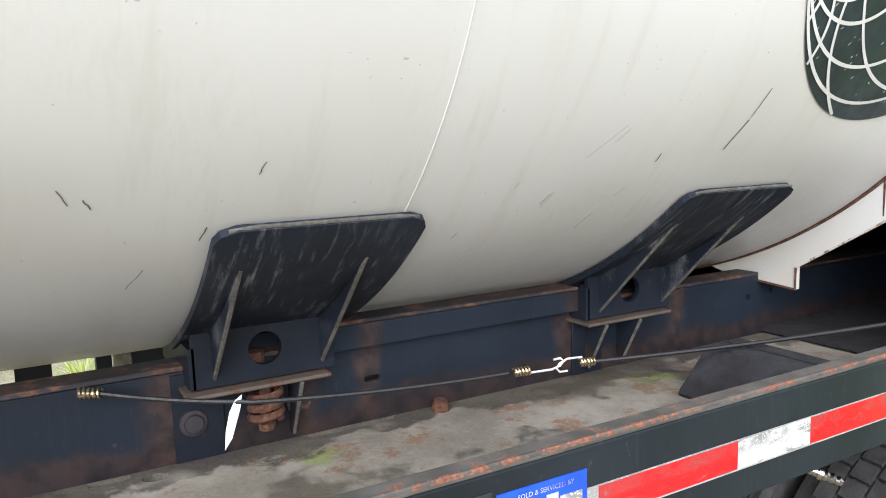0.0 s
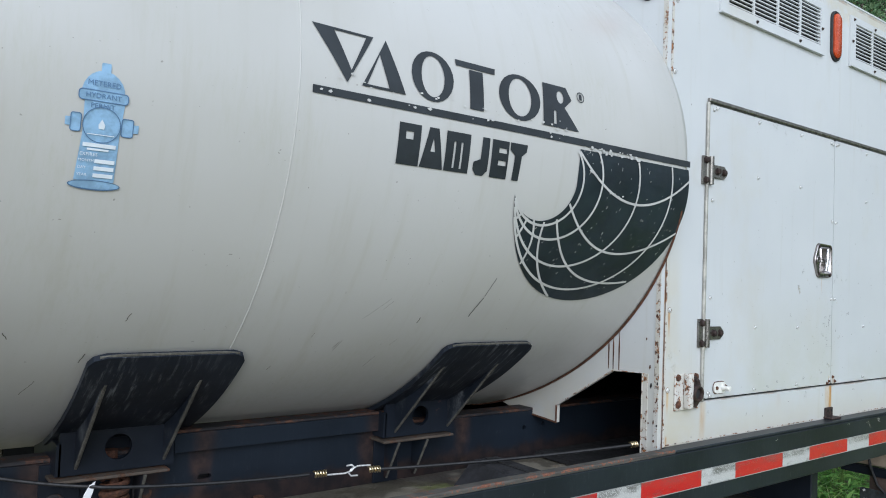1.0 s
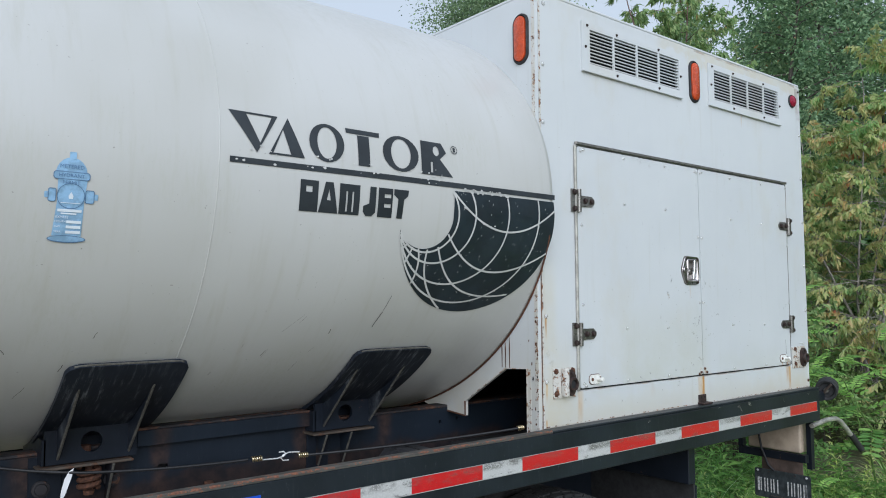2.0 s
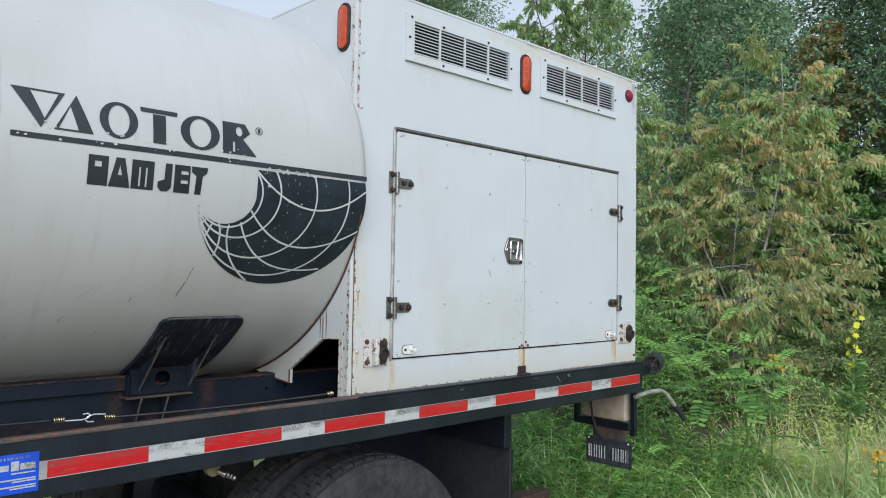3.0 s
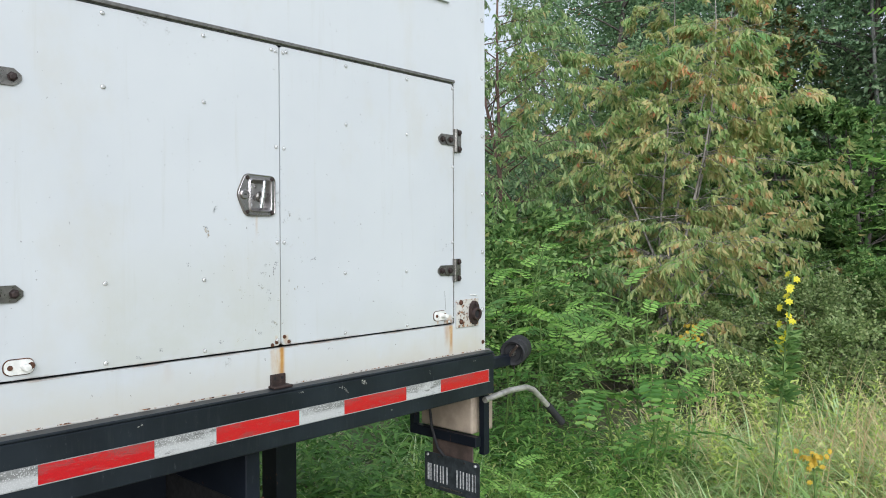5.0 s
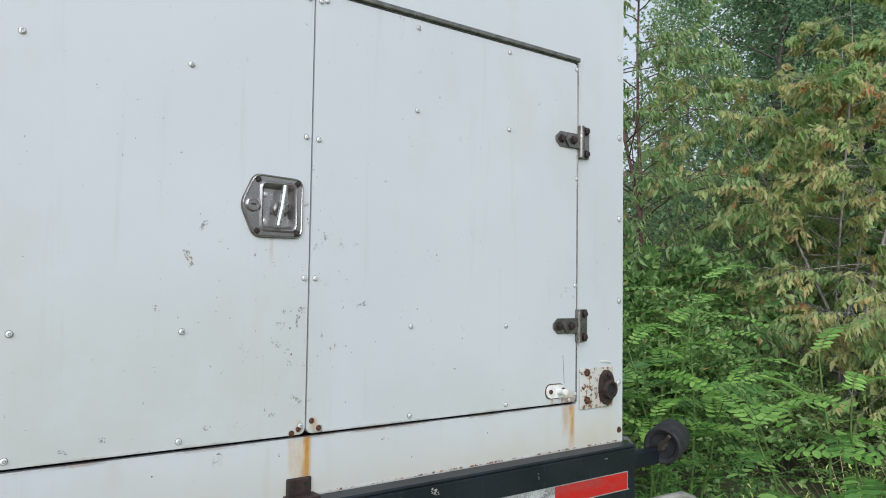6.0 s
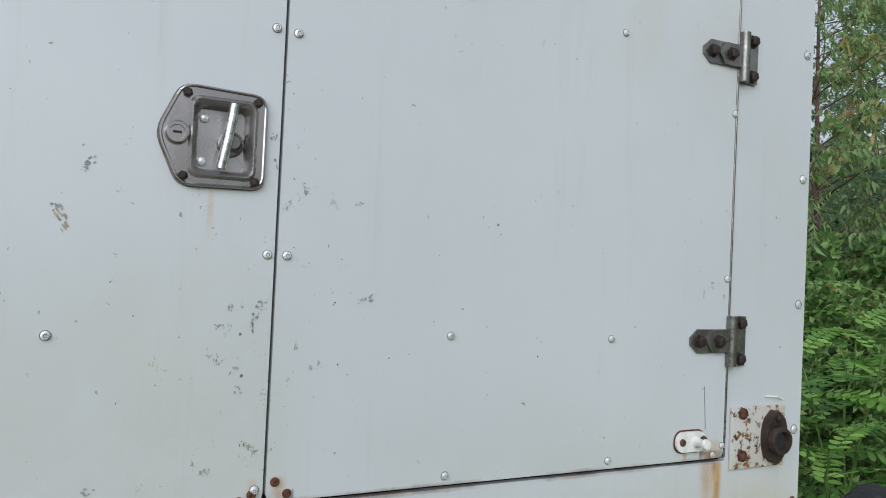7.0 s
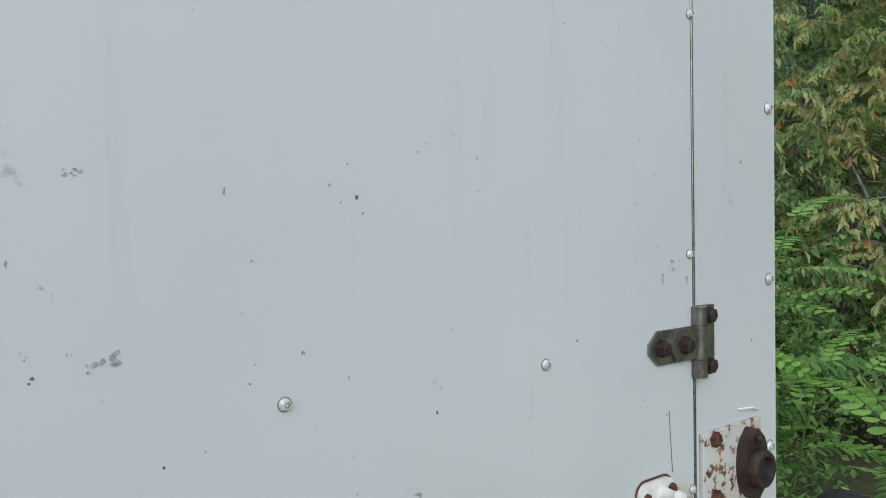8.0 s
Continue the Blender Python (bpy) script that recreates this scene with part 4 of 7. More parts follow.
rail_print("SOLD & SERVICED BY", 0.0095, 0.597, 1.236, st, M_TAPEW)
for xa, xb, za, zb in ((0.530, 0.556, 1.205, 1.224), (0.560, 0.592, 1.205, 1.220), (0.597, 0.616, 1.203, 1.228), (0.619, 0.656, 1.204, 1.221)):
    part("name_bar", blk(xa, xb, 0.7347, 0.7358, za, zb), M_TAPEW, st)
for xa, xb, za in ((0.598, 0.656, 1.194), (0.556, 0.658, 1.178), (0.60, 0.658, 1.172), (0.565, 0.658, 1.160), (0.596, 0.658, 1.154)):
    part("small_print_bar", blk(xa, xb, 0.7352, 0.7358, za, za + 0.0035), M_TAPEW, st)
np_ = part("name_plate", blk(0.352, 0.515, 0.7362, 0.7378, 1.150, 1.253, bevel=0.0006), M_INK, chassis, "black riveted name plate")
part("name_bar", blk(0.40, 0.49, 0.7350, 0.7360, 1.205, 1.222), M_DULLSTEEL, np_)
for rx in (0.362, 0.505):
    part("rivet", lathe(bmesh.new(), [(0, 0), (-0.002, 0.003), (-0.004, 0.002), (-0.004, 0)], (rx, 0.7375, 1.244), "y", 8), M_DULLSTEEL, np_)

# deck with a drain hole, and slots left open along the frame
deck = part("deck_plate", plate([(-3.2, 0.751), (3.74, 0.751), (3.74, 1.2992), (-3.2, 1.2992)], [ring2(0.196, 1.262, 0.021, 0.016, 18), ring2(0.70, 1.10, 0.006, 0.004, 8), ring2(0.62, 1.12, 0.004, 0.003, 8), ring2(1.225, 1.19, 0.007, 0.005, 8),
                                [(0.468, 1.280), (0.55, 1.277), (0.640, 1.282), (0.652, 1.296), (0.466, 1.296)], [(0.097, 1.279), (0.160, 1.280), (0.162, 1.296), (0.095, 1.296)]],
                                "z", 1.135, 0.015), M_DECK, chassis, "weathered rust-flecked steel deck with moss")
# Added near-black sheet: the shade seen through the deck holes is its colour.
part("under_deck_shade", blk(-3.2, 3.70, 0.802, 1.298, 1.118, 1.123), M_DARK, deck, "near-black sheet standing in for the shade under the deck")
part("stub_bolt", lathe(bmesh.new(), [(0, 0.019), (0.012, 0.018), (0.014, 0.015), (0.022, 0.014), (0.022, 0.0)], (0.742, 1.272, 1.15), "z", 10), M_RUST, chassis, "rusted bolt stub")
# frame rails: upright webs with flanges
for y, sgn, nm in ((1.300, 1, "frame_rail"), (2.600, -1, "frame_rail")):
    bm = plate([(-3.2, 1.05), (3.70, 1.05), (3.70, 1.309), (-3.2, 1.309)], [rounded(0.590, 0.624, 1.228, 1.240, 0.006), ring2(1.165, 1.235, 0.008, 0.008, 12), ring2(1.70, 1.255, 0.008, 0.008, 12), ring2(1.79, 1.262, 0.008, 0.008, 12)], "y", y, 0.010 * sgn)
    fr = part(nm, bm, M_WEB, chassis, "blue-black frame rail with worn paint and rust")
    part("top_flange", blk(-3.2, 3.70, min(y, y + 0.07 * sgn), max(y, y + 0.07 * sgn), 1.3095, 1.3185, bevel=0.002), M_FLANGE, fr, "rusty upper flange")
    # Added near-black sheet that makes the web holes look shaded.
    part("frame_hole_shade", blk(-3.2, 3.70, min(y + 0.04 * sgn, y + 0.045 * sgn), max(y + 0.04 * sgn, y + 0.045 * sgn), 1.06, 1.309), M_DARK, fr)
    for sx in (0.236, 1.10):
        part("splice_plate", blk(sx, sx + 0.085, min(y, y - 0.006 * sgn), max(y, y - 0.006 * sgn), 1.1505, 1.306, bevel=0.001), M_BLACK, fr)
for bx in (0.268, 0.455):
    part("frame_bolt", lathe(bmesh.new(), [(0, 0.024), (-0.004, 0.023), (-0.005, 0.017), (-0.011, 0.015), (-0.012, 0)], (bx, 1.2935, 1.218), "y", 18), M_FLANGE, chassis, "", True)
ang = part("cross_bar", blk(0.520, 1.141, 1.270, 1.277, 1.306, 1.352, bevel=0.001), M_WEB, chassis, "black angle bar with a rusty top between the saddles")
part("bar_top", blk(0.520, 1.141, 1.270, 1.335, 1.3525, 1.360, bevel=0.002), M_FLANGE, ang)
for px, w, m in ((-0.9, 0.06, M_BLACK), (0.36, 0.06, M_BLACK), (0.9, 0.06, M_BLACK), (1.5, 0.06, M_BLACK)):
    part("cross_member", blk(px, px + w, 1.372, 2.598, 1.17, 1.30), M_BLACK, chassis)
for px, w, m in ((-0.002, 0.075, M_BLACK), (0.166, 0.034, M_BLACK), (0.206, 0.036, M_DULLSTEEL), (0.246, 0.10, M_BLACK)):
    part("upright", blk(px, px + w, 1.9, 1.95, 1.05, 1.60), m, chassis)
# far rail and rear beam
part("far_rail", blk(-3.2, 3.742, 3.150, 3.162, 1.118, 1.277), M_RAIL, chassis)
part("far_deck", blk(0.9, 3.74, 2.61, 3.149, 1.135, 1.15), M_DECK, chassis)
part("rear_beam", blk(3.7005, 3.742, 0.7515, 3.149, 1.118, 1.276, bevel=0.003), M_RAIL, chassis, "black rear cross beam")

# wheels: two dual pairs
TR, TCX, TCZ = 0.51, 1.92, 0.508


def wheel(yo):
    prof = [(0.03, 0.30), (0.015, 0.34), (0.004, 0.40), (0.002, 0.45), (0.012, 0.485), (0.028, 0.500), (0.05, 0.506), (0.085, 0.508), (0.088, 0.498), (0.096, 0.498), (0.099, 0.509), (0.145, 0.51), (0.148, 0.498), (0.156, 0.498), (0.159, 0.51), (0.20, 0.508), (0.235, 0.50), (0.25, 0.485), (0.26, 0.45), (0.255, 0.38), (0.23, 0.30)]
    hub = part("wheel", lathe(bmesh.new(), [(0.07, 0.0), (0.05, 0.09), (0.09, 0.11), (0.12, 0.2), (0.05, 0.26), (0.03, 0.30), (0.23, 0.30), (0.2, 0.1), (0.2, 0.0)], (TCX, yo, TCZ), "y", 36), M_BLACK, chassis, "wheel with a worn dusty tyre", True)
    part("tyre", lathe(bmesh.new(), [(a, r - 0.010 if 0.03 < a < 0.24 and r > 0.49 else r) for a, r in prof], (TCX, yo, TCZ), "y", 90), M_TYRE, hub, "", True)
    bm = bmesh.new()
    n = 58
    for i in range(n):
        a = i * math.tau / n
        for k, (ya, yb, rr) in enumerate(((0.010, 0.052, 0.500), (0.058, 0.096, 0.508), (0.104, 0.152, 0.5105), (0.160, 0.200, 0.509), (0.206, 0.248, 0.500))):
            t0, t1 = a + (k % 2) * 0.05, a + (k % 2) * 0.05 + 0.092
            vs = []
            for t in (t0, t1):
                for y in (ya, yb):
                    for r in (0.470 if k in (0, 4) else 0.485, rr - (0.016 if (k == 0 and y == ya) or (k == 4 and y == yb) else 0)):
                        skew = 0.02 * (y - 0.13) / 0.1
                        vs.append(bm.verts.new((TCX + r * math.sin(t + skew), yo + y, TCZ + r * math.cos(t + skew))))
            for q in ((1, 3, 7, 5), (0, 1, 5, 4), (2, 6, 7, 3), (0, 2, 3, 1), (4, 5, 7, 6)):
                bm.faces.new([vs[j] for j in q])
    tagged(part("tread", bm, M_TYRE, hub), kind="stuff")


for yo in (0.80, 1.09, 2.58, 2.87):
    wheel(yo)
bm = bmesh.new()
tube(bm, [(TCX, 1.0, TCZ), (TCX, 2.95, TCZ)], 0.06, 12)
part("axle", bm, M_BLACK, chassis, "", True)
# mud flap and its hanger behind the wheels
part("mud_flap", blk(2.690, 2.700, 0.80, 1.42, 0.22, 0.955, bevel=0.002), M_RUBBER, chassis, "black rubber mud flap")
part("flap_hanger", blk(2.640, 2.689, 0.79, 1.42, 0.955, 1.117, bevel=0.003), M_BLACK, chassis)
part("flap_strap", blk(2.7005, 2.712, 0.80, 0.83, 0.25, 0.94), M_BLACK, chassis)
bm = bmesh.new()
tube(bm, [(2.725, 0.835, 0.945), (2.728, 0.832, 0.90), (2.724, 0.834, 0.86), (2.715, 0.835, 0.80)], 0.006, 7)
part("shackle", bm, M_RUST, chassis, "small rusty shackle")
part("inner_guard", blk(2.20, 2.685, 1.36, 1.40, 0.55, 1.117), M_BLACK, chassis)
part("hitch_beam", blk(2.90, 3.82, 1.43, 1.55, 0.335, 0.42, bevel=0.006), M_BEAM, chassis, "rusty tow beam")
part("hitch_foot", blk(3.20, 3.30, 1.44, 1.54, 0.4205, 1.134), M_BLACK, chassis)
# hose fitting below the rail
bm = bmesh.new()
lathe(bm, [(0, 0.0), (0, 0.010), (-0.022, 0.010), (-0.022, 0.013), (-0.03, 0.013), (-0.03, 0.009), (-0.036, 0.011), (-0.041, 0.008), (-0.047, 0.0105), (-0.052, 0.007), (-0.058, 0.009), (-0.064, 0.006), (-0.064, 0)], (1.225, 0.80, 1.087), (-0.55, 0.75, 0.32), 12)
fit_ = part("hose_fitting", bm, M_STEEL, chassis, "shiny barbed hose fitting", True)
part("cap", lathe(bmesh.new(), [(0, 0), (0, 0.024), (0.03, 0.022), (0.034, 0)], (1.215, 0.812, 1.092), "y", 12), M_YCAP, fit_, "dull brass cap", True)
# licence plate bracket and beige box at the tail
br = part("plate_bracket", blk(3.706, 3.712, 0.82, 1.04, 0.76, 0.92, bevel=0.001), M_BROWN, chassis, "brown bracket holding the plate")
lic = part("licence_plate", plate(rounded(0.778, 1.079, 0.684, 0.834, 0.012), [ring2(0.86, 0.822, 0.006, 0.004, 8), ring2(1.0, 0.822, 0.006, 0.004, 8)], "x", 3.699, 0.0015), M_PLATE, chassis, "plate seen from its bare dark back")
for ya, yb in ((0.800, 0.806), (0.812, 0.834), (0.842, 0.866), (0.876, 0.900), (0.950, 0.976), (0.986, 1.010), (1.020, 1.046), (1.052, 1.062)):
    part("embossed_bar", blk(3.6972, 3.6992, ya, ya + 0.005, 0.716, 0.786), M_ZINC, lic)
    part("embossed_bar", blk(3.6972, 3.6992, yb - 0.005, yb, 0.716, 0.786), M_ZINC, lic)
part("embossed_line", blk(3.6972, 3.6992, 0.87, 0.99, 0.696, 0.702), M_DULLSTEEL, lic)
for py, pz in ((0.80, 0.822), (1.06, 0.822)):
    part("plate_bolt", lathe(bmesh.new(), [(0, 0.006), (-0.005, 0.005), (-0.005, 0)], (3.699, py, pz), "x", 8), M_ZINC, lic)
cr = part("battery_cradle", blk(3.70, 3.735, 0.80, 1.17, 0.895, 0.935, bevel=0.002), M_BLACK, chassis, "black bracket under the tail")
part("cradle_side", blk(3.702, 3.735, 1.145, 1.17, 0.9355, 1.10), M_BLACK, cr)
part("cradle_side", blk(3.742, 3.775, 0.79, 0.815, 0.86, 1.117), M_BLACK, cr)
part("beige_box", blk(3.72, 3.86, 0.835, 1.125, 0.936, 1.10, bevel=0.012, segs=3), M_BEIGE, chassis, "beige plastic box under the tail", True)
bm = bmesh.new()
tube(bm, [(3.715, 1.06, 1.12), (3.700, 1.05, 1.02), (3.69, 1.03, 0.94), (3.694, 1.0, 0.86), (3.70, 0.97, 0.83)], 0.006, 7)
part("cable", bm, M_RUBBER, chassis, "", True)
# crank handle sticking out at the tail
bm = bmesh.new()
tube(bm, [(3.735, 0.78, 1.085), (3.90, 0.782, 1.098), (4.02, 0.784, 1.094), (4.07, 0.782, 1.075), (4.11, 0.775, 1.04), (4.16, 0.765, 0.99)], 0.0125, 12)
hd = part("crank_handle", bm, M_PIPE, chassis, "bent steel pipe handle", True)
bm = bmesh.new()
tube(bm, [(4.155, 0.766, 0.996), (4.20, 0.758, 0.95), (4.245, 0.750, 0.905)], 0.0165, 12)
part("grip", bm, M_RUBBER, hd, "black rubber grip", True)
# round work lamp on a short arm
arm = part("lamp_arm", blk(3.7425, 3.93, 0.795, 0.822, 1.195, 1.245, bevel=0.006), M_BLACK, chassis, "black arm of the tail lamp")
ax = (0.84, 0.30, 0.10)
lamp = part("tail_lamp", lathe(bmesh.new(), [(-0.028, 0), (-0.028, 0.036), (-0.040, 0.040), (-0.045, 0.050), (-0.040, 0.055), (-0.006, 0.056), (-0.004, 0.053), (0.0, 0.053), (0.002, 0.056), (0.062, 0.054), (0.074, 0.046), (0.074, 0)], (3.965, 0.80, 1.255), ax, 28), M_RUBBER, chassis, "round black rubber-cased lamp", True)
bm = bmesh.new()
tube(bm, [(3.918, 0.755, 1.285), (3.922, 0.785, 1.255), (3.926, 0.815, 1.215)], 0.006, 7)
part("lamp_strap", bm, M_BROWN, lamp, "brown strap across the lamp", True)
part("lamp_hub", lathe(bmesh.new(), [(-0.045, 0), (-0.045, 0.012), (-0.028, 0.014)], (3.965, 0.80, 1.255), ax, 12), M_DULLSTEEL, lamp, "", True)
bm = bmesh.new()
tube(bm, [(3.90, 0.86, 1.20), (3.89, 0.86, 1.24), (3.87, 0.87, 1.265), (3.83, 0.89, 1.265), (3.80, 0.90, 1.24)], 0.007, 8)
part("lamp_guard", bm, M_DULLSTEEL, chassis, "", True)

# ---- the equipment box ----
BX0, BX1, BY0, BY1, BZ0, BZ1 = 1.754, 3.750, 0.790, 3.110, 1.155, 2.862
DX0, DX1, DZ0, DZ1, DM = 1.954, 3.553, 1.411, 2.318, 2.763
box = thing("equipment_box", (2.75, 1.95, BZ0), "white painted steel equipment box with two side doors and rust streaks", "equipment box", "tanker truck body")
G = 0.004
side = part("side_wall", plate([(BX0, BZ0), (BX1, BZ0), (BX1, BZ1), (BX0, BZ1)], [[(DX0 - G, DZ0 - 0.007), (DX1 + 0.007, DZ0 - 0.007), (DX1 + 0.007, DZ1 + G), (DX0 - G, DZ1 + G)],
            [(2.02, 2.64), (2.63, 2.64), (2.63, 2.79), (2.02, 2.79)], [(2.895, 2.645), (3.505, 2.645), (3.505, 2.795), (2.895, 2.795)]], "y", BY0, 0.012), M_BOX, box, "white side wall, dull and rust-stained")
front_pts = [(0.791, 1.155), (0.848, 1.155), (0.848, 1.492), (0.958, 1.487), (1.190, 1.345), (1.190, 1.288), (1.40, 1.302), (1.62, 1.36), (2.28, 1.36), (2.50, 1.302), (2.71, 1.288), (2.71, 1.345), (2.942, 1.487), (3.052, 1.492), (3.052, 1.155), (3.109, 1.155), (3.109, BZ1), (0.791, BZ1)]
part("front_wall", plate(front_pts, [], "x", 1.738, 0.0155), M_POST, box, "white front wall shaped round the tank end")
# rusty folded edge at the front corner, and thin lips
part("corner_edge", blk(BX0 + 0.001, BX0 + 0.010, BY0 - 0.0018, BY0 - 0.0002, 1.28, BZ1), M_EDGE, box, "rusty line along the front corner")
part("corner_rust", blk(BX0 - 0.0004, BX0 + 0.0026, BY0 - 0.0024, BY0 - 0.0019, 1.158, 1.95), M_RUST, box, "brown rust along the corner seam")
part("corner_return", blk(1.7362, 1.7378, 0.7905, 0.806, 1.285, BZ1 - 0.01), M_EDGE, box, "rust-specked front corner")
part("post_edge", blk(1.7362, 1.7378, 0.828, 0.848, 1.16, 1.492), M_EDGE, box)
chip_rng = random.Random(21)
for i in range(26):
    cy, cz = 0.793 + 0.05 * chip_rng.random() ** 2, 1.17 + 0.5 * chip_rng.random() ** 1.4
    w, h = chip_rng.uniform(0.0015, 0.004), chip_rng.uniform(0.002, 0.009)
    part("rust_chip", plate([(cy - w, cz), (cy, cz - h), (cy + w, cz - h * 0.2), (cy + w * 0.4, cz + h * 0.8), (cy - w * 0.5, cz + h)], [], "x", 1.7356, 0.0005), M_RUST if i % 3 else M_DARK, box)
tb = bmesh.new()
tube(tb, [(1.7375, 1.19, 1.345), (1.7375, 1.19, 1.288), (1.7375, 1.30, 1.296), (1.7375, 1.40, 1.302)], 0.0035, 6)
part("lower_edge", tb, M_RUST, box, "rusty lower lip of the front wall")
tb = bmesh.new()
tube(tb, [(1.7375, 0.848, 1.16), (1.7375, 0.848, 1.492), (1.7375, 0.958, 1.487), (1.7375, 1.19, 1.345)], 0.0026, 6)
part("opening_edge", tb, M_EDGE, box)
for yy in (0.935, 0.957, 0.975):
    part("rust_run", plate([(yy, 1.49), (yy + 0.003, 1.49), (yy + 0.0045, 1.56), (yy + 0.002, 1.615 - 0.8 * (yy - 0.935)), (yy - 0.001, 1.56)], [], "x", 1.7372, 0.0006), M_RUST, box, "rust run")
part("roof", blk(1.738, BX1, BY0, BY1, BZ1 + 0.0005, BZ1 + 0.014, bevel=0.004), M_FRONT, box, "white roof with a stained edge")
part("rear_wall", blk(BX1 - 0.014, BX1, BY0 + 0.0125, BY1, BZ0, BZ1), M_FRONT, box)
part("far_wall", blk(1.754, BX1 - 0.0145, BY1 - 0.014, BY1, BZ0, BZ1), M_FRONT, box)
# Interior shade put into colour: an added near-black sheet and a near-black floor.
part("interior_shade_sheet", blk(1.80, 3.70, 0.86, 0.87, 1.20, 2.80), M_DARK, box, "near-black sheet standing in for the unlit interior")
part("inner_floor", blk(1.756, 3.72, 0.86, 3.09, 1.156, 1.17), M_DARK, box)
# trim above and beside the doors
part("drip_strip", blk(DX0 - 0.012, DX1 + 0.006, BY0 - 0.012, BY0 - 0.0003, DZ1 + 0.0045, DZ1 + 0.016, bevel=0.002), M_DULLSTEEL, box, "grey metal drip strip over the doors")
part("door_seam", blk(DX1 + 0.0008, DX1 + 0.0048, BY0 - 0.0052, BY0 - 0.0003, DZ0, DZ1, bevel=0.0008), M_DULLSTEEL, box, "thin grey metal seam beside the door")
part("hinge_strip", blk(DX0 - 0.017, DX0 - 0.0055, BY0 - 0.010, BY0 - 0.0003, DZ0 - 0.008, DZ1 + 0.004, bevel=0.003), M_STRIP, box, "grey metal strip along the hinge side")


def screw_head(bm, r=0.0036):
    """A hex-washer screw: bright head, shade painted dark into its recess, grime round its washer (second material)."""
    def ring(profile, dark):
        old = set(bm.faces)
        lathe(bm, profile, (0, 0, 0), "y", 12)
        for f in bm.faces:
            if f not in old:
                f.material_index = dark
    ring([(-0.0003, r * 1.75), (-0.0006, r * 1.7), (-0.0006, r * 1.45)], 1)
    ring([(-0.0006, r * 1.5), (-0.0016, r * 1.42), (-0.0020, r * 1.02), (-0.0055, r * 0.96), (-0.0055, r * 0.66)], 0)
    ring([(-0.0055, r * 0.66), (-0.0042, r * 0.60), (-0.0042, r * 0.48)], 1)
    ring([(-0.0042, r * 0.48), (-0.0048, r * 0.42), (-0.0048, 0)], 0)
    return bm


def screws(parent, y, places, material, name="screw", dark=None, r=0.0036):
    """Screws on one mesh under a part."""
    first = None
    for x, z in places:
        if first is None:
            first = part(name, screw_head(bmesh.new(), r), material, parent, "", True)
            first.data.materials.append(dark or M_GRIMESHADE)
            o = origin_of(parent)
            base = Vector((x, y, z))
            first.data.transform(Matrix.Translation(o))
            first.location = base - o
        else:
            again(first, Vector((x, y, z)) - base)


def door(x0, x1, label, cut=()):
    bm = plate(rounded(x0, x1, DZ0, DZ1, 0.012), list(cut), "y", BY0 - 0.004, 0.014)
    return part("door", bm, M_DOOR, box, label)


left = door(DX0, DM - 0.002, "closed white steel door with a recessed latch", [rounded(2.653, 2.727, 1.817, 1.909, 0.008, 3)])
right = door(DM + 0.002, DX1, "closed white steel door, scuffed and rust-stained at its lower corner")
ys = BY0 - 0.0042
screws(left, ys, [(1.975, 2.302), (1.99, 2.308), (1.975, 2.02), (1.975, 1.72), (2.235, 2.302), (2.235, 2.118), (2.235, 1.625), (2.235, 1.424), (2.512, 2.300), (2.512, 2.116), (2.509, 1.622), (2.509, 1.424), (2.735, 2.302), (2.75, 2.30),
                  (2.75, 2.012), (2.752, 1.724), (2.75, 1.428), (1.975, 1.428), (1.985, 1.418)], M_ZINC)
screws(right, ys, [(2.777, 2.300), (2.79, 2.304), (2.778, 2.010), (2.777, 1.724), (3.025, 2.30), (3.025, 2.109), (3.017, 1.621), (3.017, 1.424), (3.306, 2.30), (3.306, 2.105), (3.302, 1.616), (3.304, 1.424), (3.550, 2.302), (3.551, 2.006), (3.547, 1.719), (3.549, 1.432), (3.528, 1.417)], M_ZINC)
screws(right, ys, [(2.776, 1.436), (2.792, 1.420)], M_RUST, "rusty_screw", M_RUSTRING)
screws(left, ys, [(2.747, 1.4225), (2.732, 1.415)], M_RUST, "rusty_screw", M_RUSTRING)
screws(side, BY0 - 0.0002, [(3.733, z) for z in (1.449, 1.678, 1.909, 2.14, 2.37, 2.60)] + [(1.785, 2.83), (1.778, 2.60), (1.775, 2.385)], M_ZINC, r=0.0050)
screws(side, BY0 - 0.0002, [(1.778, 1.680), (1.778, 1.447)], M_ZINC, "screw", M_RUSTRING, 0.0050)
screws(side, BY0 - 0.0002, [(1.776, 1.185), (3.735, 1.318)], M_RUST, "rusty_screw", M_RUSTRING, 0.0050)
screws(side, BY0 - 0.0002, [(3.735, 2.835)], M_BROWNRUB, "rusty_screw")


def mark(parent, x, z, w, h, material, lean=0.0, y=BY0 - 0.0040, name="paint_chip"):
    """A small ragged chip or scuff on a door: a few flakes lying on the paint."""
    bm = bmesh.new()
    small = max(w, h) < 0.006
    for i in range(1 if small else 9):
        u, v = (0, 0) if small else (chip_rng.uniform(-0.5, 0.5) * w, chip_rng.uniform(-0.5, 0.5) * h)
        k = 0.5 if small else chip_rng.uniform(0.07, 0.20)
        pts = []
        for q in range(7):
            a = q * math.tau / 7 + chip_rng.uniform(-0.3, 0.3)
            du, dv = w * k * chip_rng.uniform(0.4, 1.3) * math.cos(a), h * k * chip_rng.uniform(0.4, 1.3) * math.sin(a)
            pts.append((x + u + du + lean * (v + dv), z + v + dv))
        plate(pts, [], "y", y - 0.0003 - 0.00012 * i, 0.0001, bm)
    part(name, bm, material, parent)


